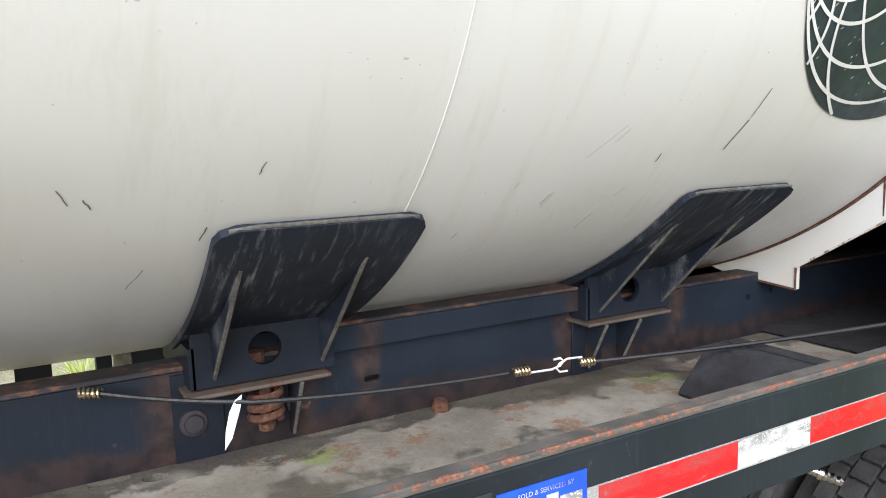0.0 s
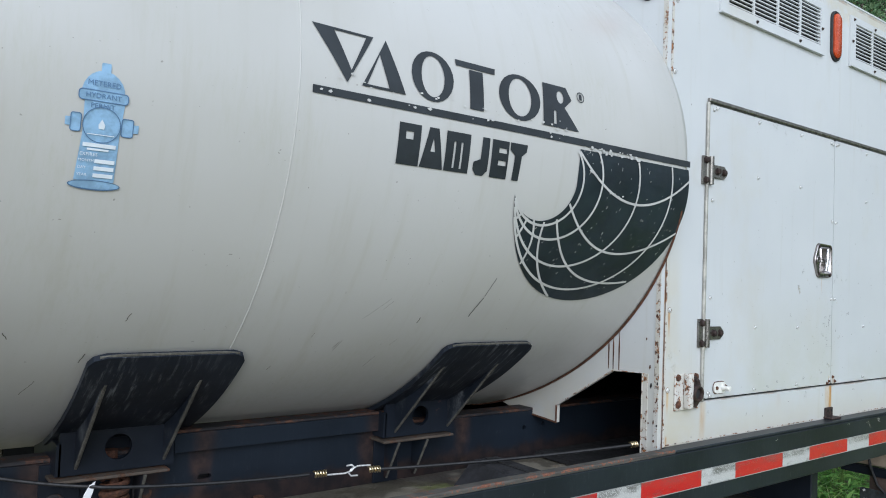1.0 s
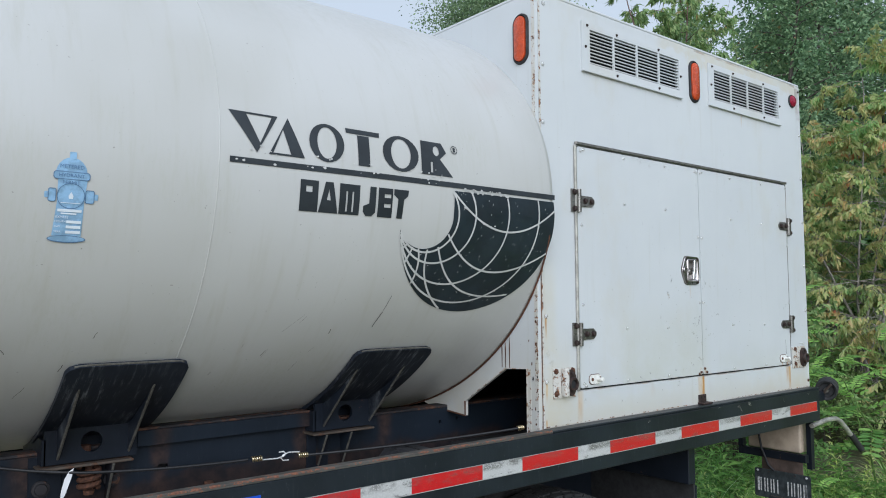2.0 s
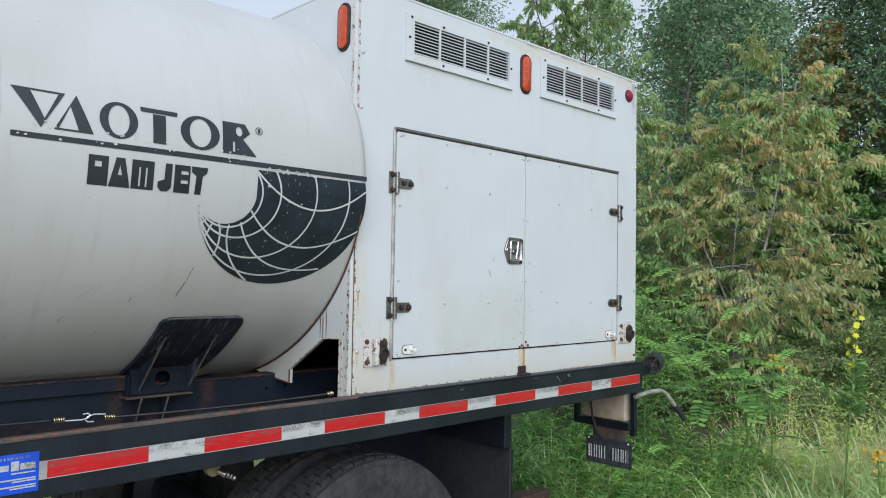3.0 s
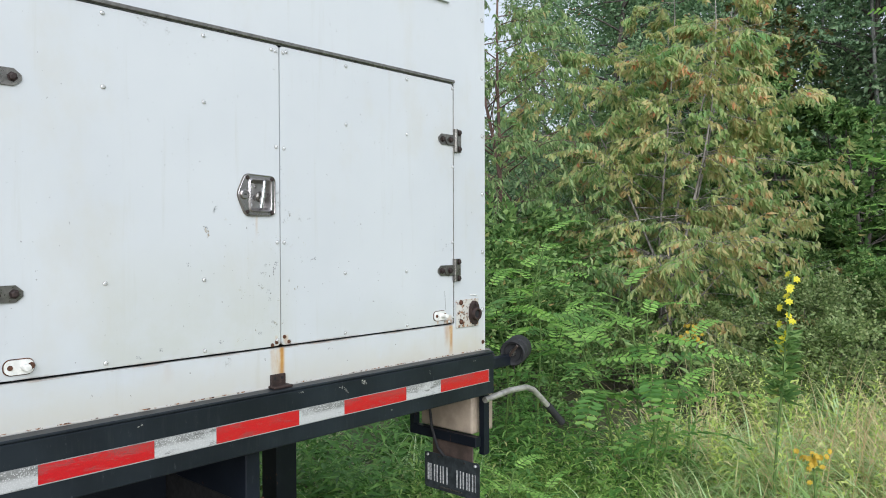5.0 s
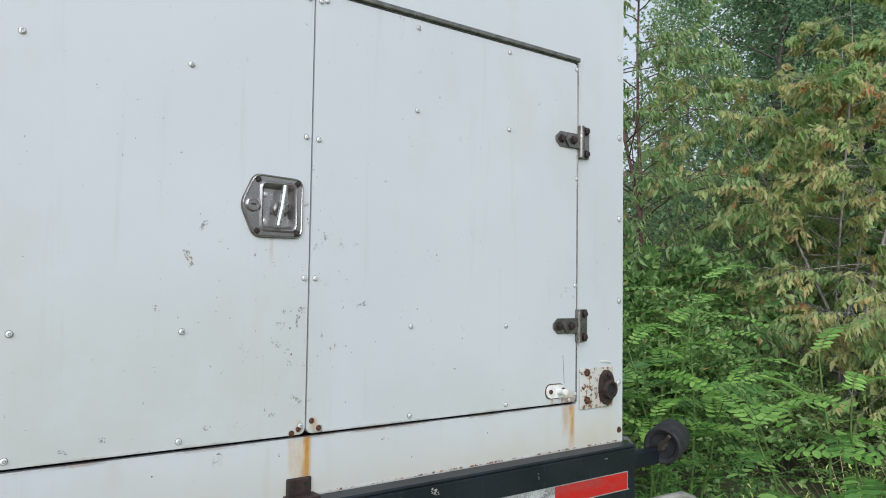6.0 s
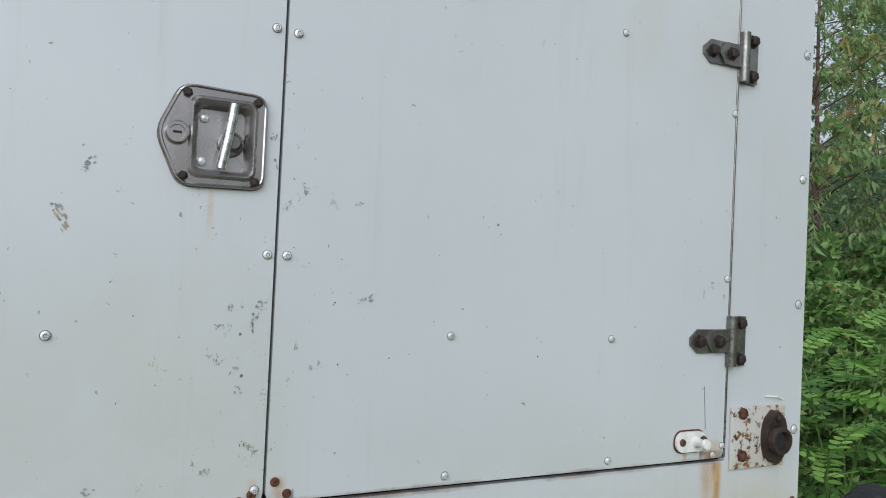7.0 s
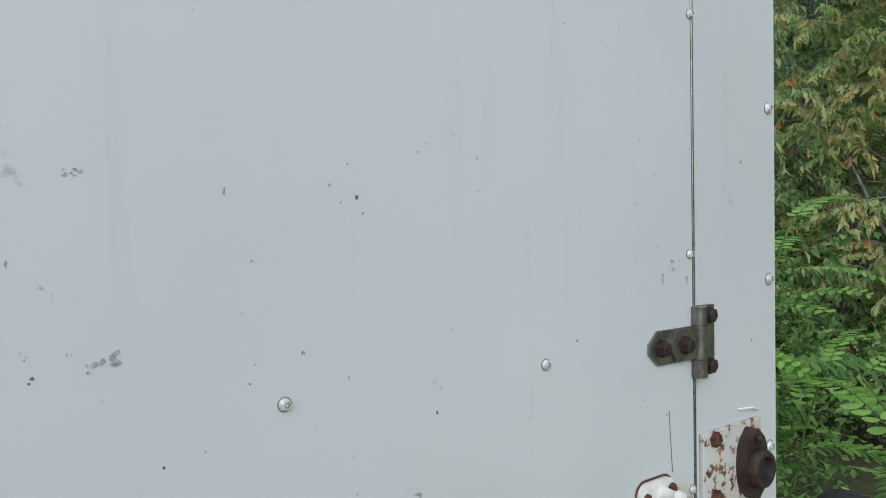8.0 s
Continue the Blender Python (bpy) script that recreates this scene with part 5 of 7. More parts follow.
for x, z, w, h, lean in ((2.545, 1.821, 0.010, 0.016, 0.7), (2.539, 1.812, 0.008, 0.006, 0), (2.746, 1.660, 0.014, 0.012, 0.3), (2.740, 1.646, 0.010, 0.014, 0), (2.738, 1.632, 0.006, 0.016, 0), (2.708, 1.656, 0.009, 0.010, 0),
                         (2.717, 1.578, 0.008, 0.010, 0.4), (2.722, 1.555, 0.010, 0.010, 0), (2.727, 1.572, 0.005, 0.005, 0), (2.696, 1.632, 0.008, 0.007, 0), (2.723, 1.623, 0.005, 0.005, 0), (2.689, 1.454, 0.012, 0.012, 0),
                         (2.732, 1.488, 0.006, 0.008, 0), (2.562, 1.442, 0.016, 0.010, 0), (2.753, 1.876, 0.008, 0.012, 0), (2.758, 1.840, 0.005, 0.014, -0.3), (2.380, 1.441, 0.010, 0.008, 0), (2.319, 1.428, 0.016, 0.008, 0), (2.461, 1.666, 0.010, 0.014, -0.4)):
    mark(left, x, z, w, h, M_SCUFF if w > 0.007 else M_FLECK, lean)
mark(left, 2.513, 1.768, 0.014, 0.014, M_SCUFF)
mark(left, 2.518, 1.753, 0.012, 0.026, M_TANSMEAR, -0.45, name="tan_smear")
for x, z in ((2.627, 1.563), (2.585, 1.543), (2.651, 1.620), (2.539, 1.638), (2.599, 1.645), (2.572, 1.684), (2.417, 1.965), (2.25, 1.75), (2.35, 2.05), (2.10, 1.58)):
    mark(left, x, z, 0.0025, 0.003, M_FLECK)
for x, z, w, h, lean in ((2.775, 1.789, 0.006, 0.012, 0.5), (2.871, 1.797, 0.012, 0.006, 0), (2.885, 1.669, 0.020, 0.014, 0.3), (3.494, 1.692, 0.006, 0.010, 0), (3.512, 1.707, 0.008, 0.014, 0), (3.541, 1.688, 0.005, 0.008, 0)):
    mark(right, x, z, w, h, M_SCUFF, lean)
for x, z, w, h in ((2.842, 1.662, 0.003, 0.003), (2.852, 1.584, 0.0025, 0.004), (2.866, 1.570, 0.0025, 0.0025), (2.989, 1.641, 0.0045, 0.0016), (2.924, 1.591, 0.003, 0.003), (3.075, 1.634, 0.002, 0.0045), (3.165, 1.590, 0.0025, 0.0045),
                   (3.349, 1.635, 0.003, 0.003), (2.898, 1.972, 0.002, 0.002), (3.003, 2.046, 0.0025, 0.003), (2.993, 1.734, 0.002, 0.002), (2.973, 1.787, 0.0015, 0.006), (3.086, 1.783, 0.004, 0.005), (3.078, 1.810, 0.002, 0.002), (2.844, 1.665, 0.003, 0.003), (3.217, 1.790, 0.002, 0.002)):
    mark(right, x, z, w, h, M_SCRATCH)
tb = bmesh.new()
tube(tb, [(3.5045, BY0 - 0.0041, 1.535), (3.507, BY0 - 0.0041, 1.50), (3.510, BY0 - 0.0041, 1.462)], 0.0006, 5)
part("paint_scratch", tb, M_SCRATCH, right)
for x, z in ((3.667, 1.834), (3.69, 1.60), (1.83, 1.56), (1.90, 1.30), (1.86, 2.30)):
    mark(side, x, z, 0.003, 0.005, M_SCRATCH, 0, BY0)
for x, z, w, h in ((2.466, 1.367, 0.003, 0.004), (2.587, 1.392, 0.008, 0.004), (2.708, 1.374, 0.004, 0.007), (3.028, 1.331, 0.003, 0.005), (2.20, 1.345, 0.004, 0.008), (2.30, 1.33, 0.003, 0.006), (3.25, 1.36, 0.004, 0.004), (2.95, 1.38, 0.010, 0.005)):
    mark(side, x, z, w, h, M_SCRATCH, 0, BY0)

for x, z, w, h, lean in ((3.048, 1.2645, 0.022, 0.012, 0.8), (3.060, 1.2585, 0.016, 0.008, 0.2), (2.958, 1.2605, 0.014, 0.006, 0), (2.972, 1.2515, 0.012, 0.016, -1.1), (2.984, 1.2425, 0.008, 0.010, -0.6),
                         (3.372, 1.2505, 0.005, 0.014, 0), (2.80, 1.268, 0.018, 0.004, 0), (3.62, 1.262, 0.010, 0.004, 0), (2.30, 1.262, 0.014, 0.006, 0.4), (3.18, 1.148, 0.006, 0.008, 0)):
    mark(rail, x, z, w, h, M_STRIP, lean, 0.7379, "paint_scuff")


def hexbolt(bm, x, z, y, r=0.0095, h=0.009):
    lathe(bm, [(0, r * 1.25), (-0.002, r * 1.25), (-0.002, r), (-h, r * 0.94), (-h - 0.0015, r * 0.6), (-h - 0.0015, 0)], (x, y, z), "y", 6)
    return bm


def hinge(parent, xk, z, turn):
    """A strap hinge: knuckle, strap on the door side (turn gives its direction), leaf on the wall."""
    y = BY0 - 0.0045
    tip, lf = 0.092, 0.036
    k = turn
    strap = [(xk, z - 0.020), (xk + k * (tip - 0.016), z - 0.020), (xk + k * tip, z - 0.006), (xk + k * tip, z + 0.006), (xk + k * (tip - 0.016), z + 0.020), (xk, z + 0.020)]
    h = part("hinge", plate(strap, [], "y", y - 0.004, 0.0035), M_DULLSTEEL, parent, "grey steel strap hinge")
    part("hinge_overlay", plate([(xk, z - 0.019), (xk + k * 0.046, z - 0.019), (xk + k * 0.060, z), (xk + k * 0.046, z + 0.019), (xk, z + 0.019)], [], "y", y - 0.008, 0.0038), M_DULLSTEEL, parent)
    part("hinge_leaf", plate([(xk - k * lf, z - 0.043), (xk, z - 0.043), (xk, z + 0.043), (xk - k * lf, z + 0.043)], [], "y", y - 0.003, 0.0065), M_DULLSTEEL, parent)
    bm = bmesh.new()
    for a, b in ((-0.043, -0.021), (-0.0205, 0.0205), (0.021, 0.043)):
        lathe(bm, [(a, 0), (a, 0.0095), (b, 0.0095), (b, 0)], (xk, y - 0.006, z), "z", 12)
    part("hinge_knuckle", bm, M_DULLSTEEL, parent, "", True)
    for x, zz, yy in ((xk + k * 0.072, z, y - 0.004), (xk + k * 0.032, z, y - 0.008), (xk - k * 0.022, z - 0.031, y - 0.003), (xk - k * 0.022, z + 0.031, y - 0.003)):
        part("hinge_bolt", hexbolt(bmesh.new(), x, zz, yy), M_BOLT, parent)


hinge(left, 1.955, 2.110, 1)
hinge(left, 1.953, 1.611, 1)
hinge(right, 3.562, 2.106, -1)
hinge(right, 3.557, 1.612, -1)

# recessed folding T-handle latch
LX0, LX1, LZ0, LZ1 = 2.613, 2.741, 1.803, 1.925
yl = BY0 - 0.0045
def softened(corners, r, n=4):
    """A polygon with its corners rounded off by about r."""
    out = []
    for i, c in enumerate(corners):
        c, p, q = Vector(c), Vector(corners[i - 1]), Vector(corners[(i + 1) % len(corners)])
        a, b = c + (p - c).normalized() * r, c + (q - c).normalized() * r
        out += [tuple(a * (1 - t) ** 2 + c * 2 * t * (1 - t) + b * t * t) for t in (k / n for k in range(n + 1))]
    return out


corners = [(2.640, LZ1), (LX1, LZ1 - 0.004), (LX1, LZ0 + 0.002), (2.640, LZ0), (LX0, 1.865)]
face = softened(corners, 0.016)
mid = Vector((2.685, 1.864))
grimy = [tuple(mid + (Vector(p) - mid) * 1.035) for p in face]
# One dark outline plate paints both the dirt and the flange's shadow line.
part("latch_outline", plate(grimy, [rounded(2.653, 2.727, 1.817, 1.909, 0.008, 3)], "y", yl - 0.0004, 0.0003), M_GRIMESHADE, left, "grime and painted shadow line round the latch")
tb = bmesh.new()
rim = [tuple(mid + (Vector(p) - mid) * 0.985) for p in face]
tube(tb, [(x, yl - 0.0055, z) for x, z in rim + rim[:2]], 0.0022, 8)
part("latch_rim", tb, M_STEEL, left, "bright rolled rim of the latch", True)
RX0, RX1, RZ0, RZ1 = 2.656, 2.724, 1.820, 1.906
hole = rounded(RX0, RX1, RZ0, RZ1, 0.008, 3)
dish = bmesh.new()
plate(face, [hole], "y", yl - 0.006, 0.0055, dish)
part("latch_flange", dish, M_STEEL, left, "stainless latch flange")
# raised frame round the recess, sloping walls and floor
bm = bmesh.new()
outer = rounded(RX0 - 0.007, RX1 + 0.007, RZ0 - 0.007, RZ1 + 0.007, 0.012, 3)
loops = [[(p[0], yl - 0.0062, p[1]) for p in outer]]
loops.append([(p[0], yl - 0.0105, p[1]) for p in rounded(RX0 - 0.003, RX1 + 0.003, RZ0 - 0.003, RZ1 + 0.003, 0.010, 3)])
loops.append([(p[0], yl - 0.0065, p[1]) for p in rounded(RX0 + 0.001, RX1 - 0.001, RZ0 + 0.001, RZ1 - 0.001, 0.008, 3)])
loops.append([(p[0], yl + 0.014, p[1]) for p in rounded(RX0 + 0.006, RX1 - 0.006, RZ0 + 0.006, RZ1 - 0.006, 0.006, 3)])
vl = [[bm.verts.new(p) for p in lp] for lp in loops]
for a, b in zip(vl, vl[1:]):
    for i in range(len(a)):
        bm.faces.new((a[i], a[(i + 1) % len(a)], b[(i + 1) % len(b)], b[i]))
bm.faces.new(vl[-1])
part("latch_dish", bm, M_DISH, left, "stainless recessed latch dish", True)
bm = bmesh.new()
tube(bm, [(2.701, yl - 0.010, 1.906), (2.695, yl - 0.012, 1.867), (2.688, yl - 0.010, 1.826)], 0.0062, 12)
part("t_handle", bm, M_TBAR, left, "stainless T-handle", True)
part("latch_hub", lathe(bmesh.new(), [(0.0138, 0.017), (0.010, 0.016), (0.008, 0.012), (0.004, 0.010), (-0.008, 0.008), (-0.008, 0)], (2.702, yl, 1.860), "y", 16), M_DULLSTEEL, left, "", True)
part("lock_cylinder", lathe(bmesh.new(), [(-0.005, 0.0145), (-0.009, 0.0145), (-0.011, 0.012), (-0.011, 0.009), (-0.0095, 0.0085), (-0.0095, 0)], (2.636, yl, 1.865), "y", 20), M_STEEL, left, "round key lock", True)
# Flat near-black bar gives the key slot its shade.
part("key_slot_shade", blk(2.631, 2.641, yl - 0.0102, yl - 0.0096, 1.8635, 1.8665), M_DARK, left)
for x, z in ((2.646, 1.914), (2.730, 1.912), (2.645, 1.814), (2.730, 1.813)):
    part("latch_bolt", hexbolt(bmesh.new(), x, z, yl - 0.006, 0.005, 0.003), M_BOLT, left)
for x, z in ((2.669, 1.889), (2.668, 1.835)):
    part("latch_rivet", lathe(bmesh.new(), [(-0.0002, 0.0060), (-0.003, 0.0055), (-0.0045, 0.003), (-0.0045, 0)], (x, yl + 0.014, z), "y", 14), M_ZINC, left, "", True)


def knob(parent, x, z):
    """A small oval keeper plate with a stub."""
    part("stop_gasket", plate(rounded(x - 0.0345, x + 0.0345, z - 0.0195, z + 0.0195, 0.017, 5), [], "y", yl - 0.0012, 0.001), M_RUST, parent, "rusty rim round the stop plate")
    k = part("stop_knob", plate(rounded(x - 0.032, x + 0.032, z - 0.017, z + 0.017, 0.015, 5), [], "y", yl - 0.006, 0.0055), M_WHITEKNOB, parent, "white oval stop plate with a stub")
    part("stop_stub", lathe(bmesh.new(), [(-0.006, 0.009), (-0.014, 0.007), (-0.022, 0.0065), (-0.026, 0.009), (-0.032, 0.008), (-0.034, 0)], (x + 0.010, yl, z), (0.0, 1, 0.0), 12), M_WHITEKNOB, parent, "", True)
    part("stop_rivet", lathe(bmesh.new(), [(-0.006, 0.0065), (-0.009, 0.0055), (-0.009, 0)], (x - 0.020, yl, z), "y", 8), M_RUST, parent)
    part("stop_rivet", lathe(bmesh.new(), [(-0.006, 0.0085), (-0.009, 0.007), (-0.009, 0)], (x + 0.026, yl, z + 0.001), "y", 8), M_RUST, parent)


knob(left, 2.034, 1.441)
knob(right, 3.474, 1.444)


def bumper(x0, x1, z0, z1, xb, bolts, cream=True):
    """A cream mounting plate with a rubber bumper socket."""
    b = part("bumper_plate", blk(x0, x1, BY0 - 0.006, BY0 - 0.0003, z0, z1, bevel=0.001), M_CREAM, box, "rust-specked cream plate with a brown rubber stop")
    zc = (z0 + z1) / 2
    pts = [(xb + 0.025 * math.cos(a) * (1.0 if abs(math.sin(a)) < 0.72 else 0.72), zc + 0.047 * math.sin(a)) for a in (i * math.tau / 24 for i in range(24))]
    part("stop_body", plate(pts, [ring2(xb, zc - 0.004, 0.012, 0.012, 14)], "y", BY0 - 0.022, 0.016), M_BROWNRUB, b, "brown rubber stop")
    part("stop_ring", lathe(bmesh.new(), [(-0.0225, 0.026), (-0.029, 0.0255), (-0.034, 0.023), (-0.034, 0.0175), (-0.030, 0.0160), (-0.0235, 0.015), (-0.023, 0.0)], (xb, BY0, zc - 0.004), "y", 20), M_BROWNRUB, b, "", True)
    # Near-black disc: the shade inside the bore as colour.
    part("stop_hole_shade", lathe(bmesh.new(), [(-0.0240, 0.0150), (-0.0250, 0.0150), (-0.0250, 0)], (xb, BY0, zc - 0.004), "y", 16), M_DARK, b)
    part("stop_bolt", hexbolt(bmesh.new(), xb, zc + 0.034, BY0 - 0.022, 0.006, 0.004), M_BOLT, b)
    for x, z in bolts:
        part("plate_bolt", hexbolt(bmesh.new(), x, z, BY0 - 0.006, 0.009, 0.006), M_RUST, b)


bumper(1.808, 1.925, 1.385, 1.492, 1.888, [(1.820, 1.402), (1.820, 1.482), (1.908, 1.402), (1.908, 1.482)])
bumper(3.570, 3.702, 1.388, 1.496, 3.666, [(3.595, 1.485), (3.596, 1.411)])
part("raised_fold", blk(1.845, 1.868, BY0 - 0.030, BY0 - 0.0065, 1.390, 1.494, bevel=0.006, segs=2), M_CREAM, box)
part("bottom_rust", blk(1.756, 3.735, BY0 - 0.0014, BY0 - 0.0003, 1.2868, 1.2905), M_EDGE, box, "rust-specked lower edge")
sill = part("sill_bracket", blk(2.724, 2.778, BY0 - 0.008, BY0 - 0.0003, 1.290, 1.326, bevel=0.003, segs=2), M_BROWNRUB, box, "brown rusted sill bracket")
part("bracket_foot", blk(2.718, 2.786, BY0 - 0.034, BY0 - 0.0003, 1.2862, 1.2935, bevel=0.002), M_BROWNRUB, sill)
for hx_ in (2.738, 2.764):
    # Flat near-black disc drawn for each shaded hole.
    part("bracket_hole_shade", lathe(bmesh.new(), [(-0.0082, 0.005), (-0.0086, 0.0045), (-0.0086, 0)], (hx_, BY0, 1.314), "y", 10), M_DARK, sill)
bm = bmesh.new()
tube(bm, [(3.655, BY0 - 0.001, 1.512), (3.680, BY0 - 0.006, 1.5115), (3.700, BY0 - 0.002, 1.505)], 0.0016, 6)
part("bent_tab", bm, M_WHITEKNOB, box)


# louvred vents
def vent(x0, x1, z0, z1):
    ox0, ox1, oz0, oz1 = x0 + 0.046, x1 - 0.020, z0 + 0.036, z1 - 0.026
    n_col, gap = 4, 0.009
    w = (ox1 - ox0 - gap * (n_col - 1)) / n_col
    holes = [[(ox0 + i * (w + gap), oz0), (ox0 + i * (w + gap) + w, oz0), (ox0 + i * (w + gap) + w, oz1), (ox0 + i * (w + gap), oz1)] for i in range(n_col)]
    v = part("vent", plate([(x0, z0), (x1, z0), (x1, z1), (x0, z1)], holes, "y", BY0 - 0.007, 0.0065), M_FRONT, box, "white louvred vent panel")
    # Added near-black sheet, the darkness between the louvres painted in.
    part("vent_shade_sheet", blk(ox0 - 0.01, ox1 + 0.01, BY0 + 0.030, BY0 + 0.034, oz0 - 0.01, oz1 + 0.01), M_DARK, v)
    n = 10
    first = None
    for i in range(n):
        z = oz0 + (i + 0.5) * (oz1 - oz0) / n
        if first is None:
            bm = bmesh.new()
            block(bm, ox0 - 0.004, ox1 + 0.004, BY0 - 0.005, BY0 + 0.010, z - 0.0018, z + 0.0018)
            for q in bm.verts:
                q.co.z += -0.35 * (BY0 - q.co.y) * 1.0
            first, z00 = part("slat", bm, M_FRONT, v), z
        else:
            again(first, (0, 0, z - z00))
    screws(v, BY0 - 0.0072, [(x0 + 0.03, z1 - 0.013), ((x0 + x1) / 2 - 0.12, z1 - 0.013), (x1 - 0.17, z1 - 0.013), (x1 - 0.01, (z0 + z1) / 2), ((x0 + x1) / 2 - 0.12, z0 + 0.018), (x1 - 0.17, z0 + 0.018), (x0 + 0.02, (z0 + z1) / 2)], M_BOLT)
    part("vent_lip", blk(x0, x1, BY0 - 0.013, BY0 - 0.0072, z0, z0 + 0.006), M_FRONT, v)


vent(1.992, 2.655, 2.615, 2.812)
vent(2.868, 3.530, 2.622, 2.822)


def oval_light(at, axis):
    """An upright oval marker lamp in a black grommet, facing -y or -x."""
    c = Vector(at)

    def loop(r, half, out, bm):
        vs = []
        for i in range(28):
            a = i * math.tau / 28
            u, w = r * math.cos(a), r * math.sin(a) + (half - r) * (1 if math.sin(a) >= 0 else -1)
            vs.append(bm.verts.new(c + (Vector((u, -out, w)) if axis == "y" else Vector((-out, -u, w)))))
        return vs

    def stack(rows, bm):
        ls = [loop(*r, bm) for r in rows]
        for a, b in zip(ls, ls[1:]):
            for i in range(28):
                bm.faces.new((a[i], a[(i + 1) % 28], b[(i + 1) % 28], b[i]))
        bm.faces.new(ls[-1])
        return bm

    g = part("marker_lamp", stack([(0.040, 0.096, 0.0002), (0.039, 0.095, 0.006), (0.034, 0.090, 0.010), (0.030, 0.086, 0.006)], bmesh.new()), M_RUBBER, box, "amber oval marker lamp in a black grommet", True)
    part("lens", stack([(0.029, 0.085, 0.0062), (0.028, 0.084, 0.012), (0.022, 0.078, 0.016)], bmesh.new()), M_AMBER, g, "amber lens", True)


oval_light((2.757, BY0, 2.712), "y")
oval_light((1.738, 0.858, 2.702), "x")
rl = part("red_marker_lamp", lathe(bmesh.new(), [(-0.0003, 0.034), (-0.006, 0.034), (-0.008, 0.031)], (3.664, BY0, 2.774), "y", 24), M_RUBBER, box, "small round red marker lamp", True)
part("lens", lathe(bmesh.new(), [(-0.004, 0.031), (-0.012, 0.029), (-0.018, 0.020), (-0.020, 0)], (3.664, BY0, 2.774), "y", 24), M_REDLENS, rl, "red lens", True)

# ---- loose things on the deck ----
bm = bmesh.new()
base = [(1.185, 0.83), (1.50, 0.83), (1.50, 1.075), (1.185, 1.075)]
topl = [(1.275, 0.835), (1.375, 0.835), (1.375, 1.07), (1.275, 1.07)]
va = [bm.verts.new((x, y, 1.1505)) for x, y in base]
vb = [bm.verts.new((x, y, 1.247)) for x, y in topl]
bm.faces.new(va[::-1])
bm.faces.new(vb)
for i in range(4):
    j = (i + 1) % 4
    bm.faces.new((va[i], va[j], vb[j], vb[i]))
bmesh.ops.bevel(bm, geom=bm.edges[:], offset=0.008, segments=2, affect="EDGES")
chock = thing("wheel_chock", (1.33, 0.95, 1.1505), "worn black rubber wheel chock lying on the deck", "wheel chock")
part("wedge", bm, M_CHOCK, chock, "", True)
part("top_groove", blk(1.318, 1.326, 0.845, 1.06, 1.245, 1.2495), M_RUBBER, chock)

cord = thing("bungee_cord", (0.95, 1.15, 1.25), "black elastic cord with wire hooks stretched over the deck", "bungee cord")
def sagging(a, b, sag, n=14):
    a, b = Vector(a), Vector(b)
    return [a.lerp(b, i / n) - Vector((0, 0, sag * 4 * (i / n) * (1 - i / n))) for i in range(n + 1)]


bm = bmesh.new()
tube(bm, sagging((0.125, 1.265, 1.306), (0.33, 1.196, 1.272), 0.004) + sagging((0.345, 1.19, 1.270), (0.800, 1.115, 1.256), 0.006), 0.0043, 8)
part("elastic", bm, M_CORD, cord, "", True)
bm = bmesh.new()
tube(bm, sagging((1.005, 1.110, 1.245), (1.685, 0.838, 1.290), 0.006), 0.0047, 8)
part("elastic", bm, M_CORD, cord, "", True)


def coil(a, b, r, turns):
    a, b = Vector(a), Vector(b)
    d = (b - a).normalized()
    s = d.orthogonal().normalized()
    t = d.cross(s)
    n = turns * 12
    bm = bmesh.new()
    tube(bm, [a.lerp(b, i / n) + (s * math.cos(i * math.tau / 12) + t * math.sin(i * math.tau / 12)) * r for i in range(n + 1)], 0.0022, 6)
    return part("coil", bm, M_BRASSZINC, cord, "wound wire end", True)


coil((0.095, 1.272, 1.310), (0.128, 1.264, 1.306), 0.0075, 5)
coil((0.812, 1.112, 1.256), (0.845, 1.108, 1.256), 0.0072, 5)
coil((0.972, 1.116, 1.247), (1.005, 1.110, 1.246), 0.0072, 5)
coil((1.68, 0.840, 1.290), (1.704, 0.834, 1.292), 0.0072, 4)
bm = bmesh.new()
tube(bm, [(0.845, 1.108, 1.251), (0.895, 1.106, 1.249), (0.915, 1.106, 1.253), (0.923, 1.106, 1.261), (0.915, 1.106, 1.268), (0.900, 1.107, 1.267)], 0.0022, 7)
part("hook", bm, M_ZINC, cord, "bright wire hook", True)
bm = bmesh.new()
tube(bm, [(0.975, 1.114, 1.258), (0.935, 1.110, 1.262), (0.914, 1.108, 1.256), (0.908, 1.108, 1.247), (0.915, 1.108, 1.240), (0.935, 1.110, 1.238)], 0.0022, 7)
part("hook", bm, M_ZINC, cord, "bright wire hook", True)

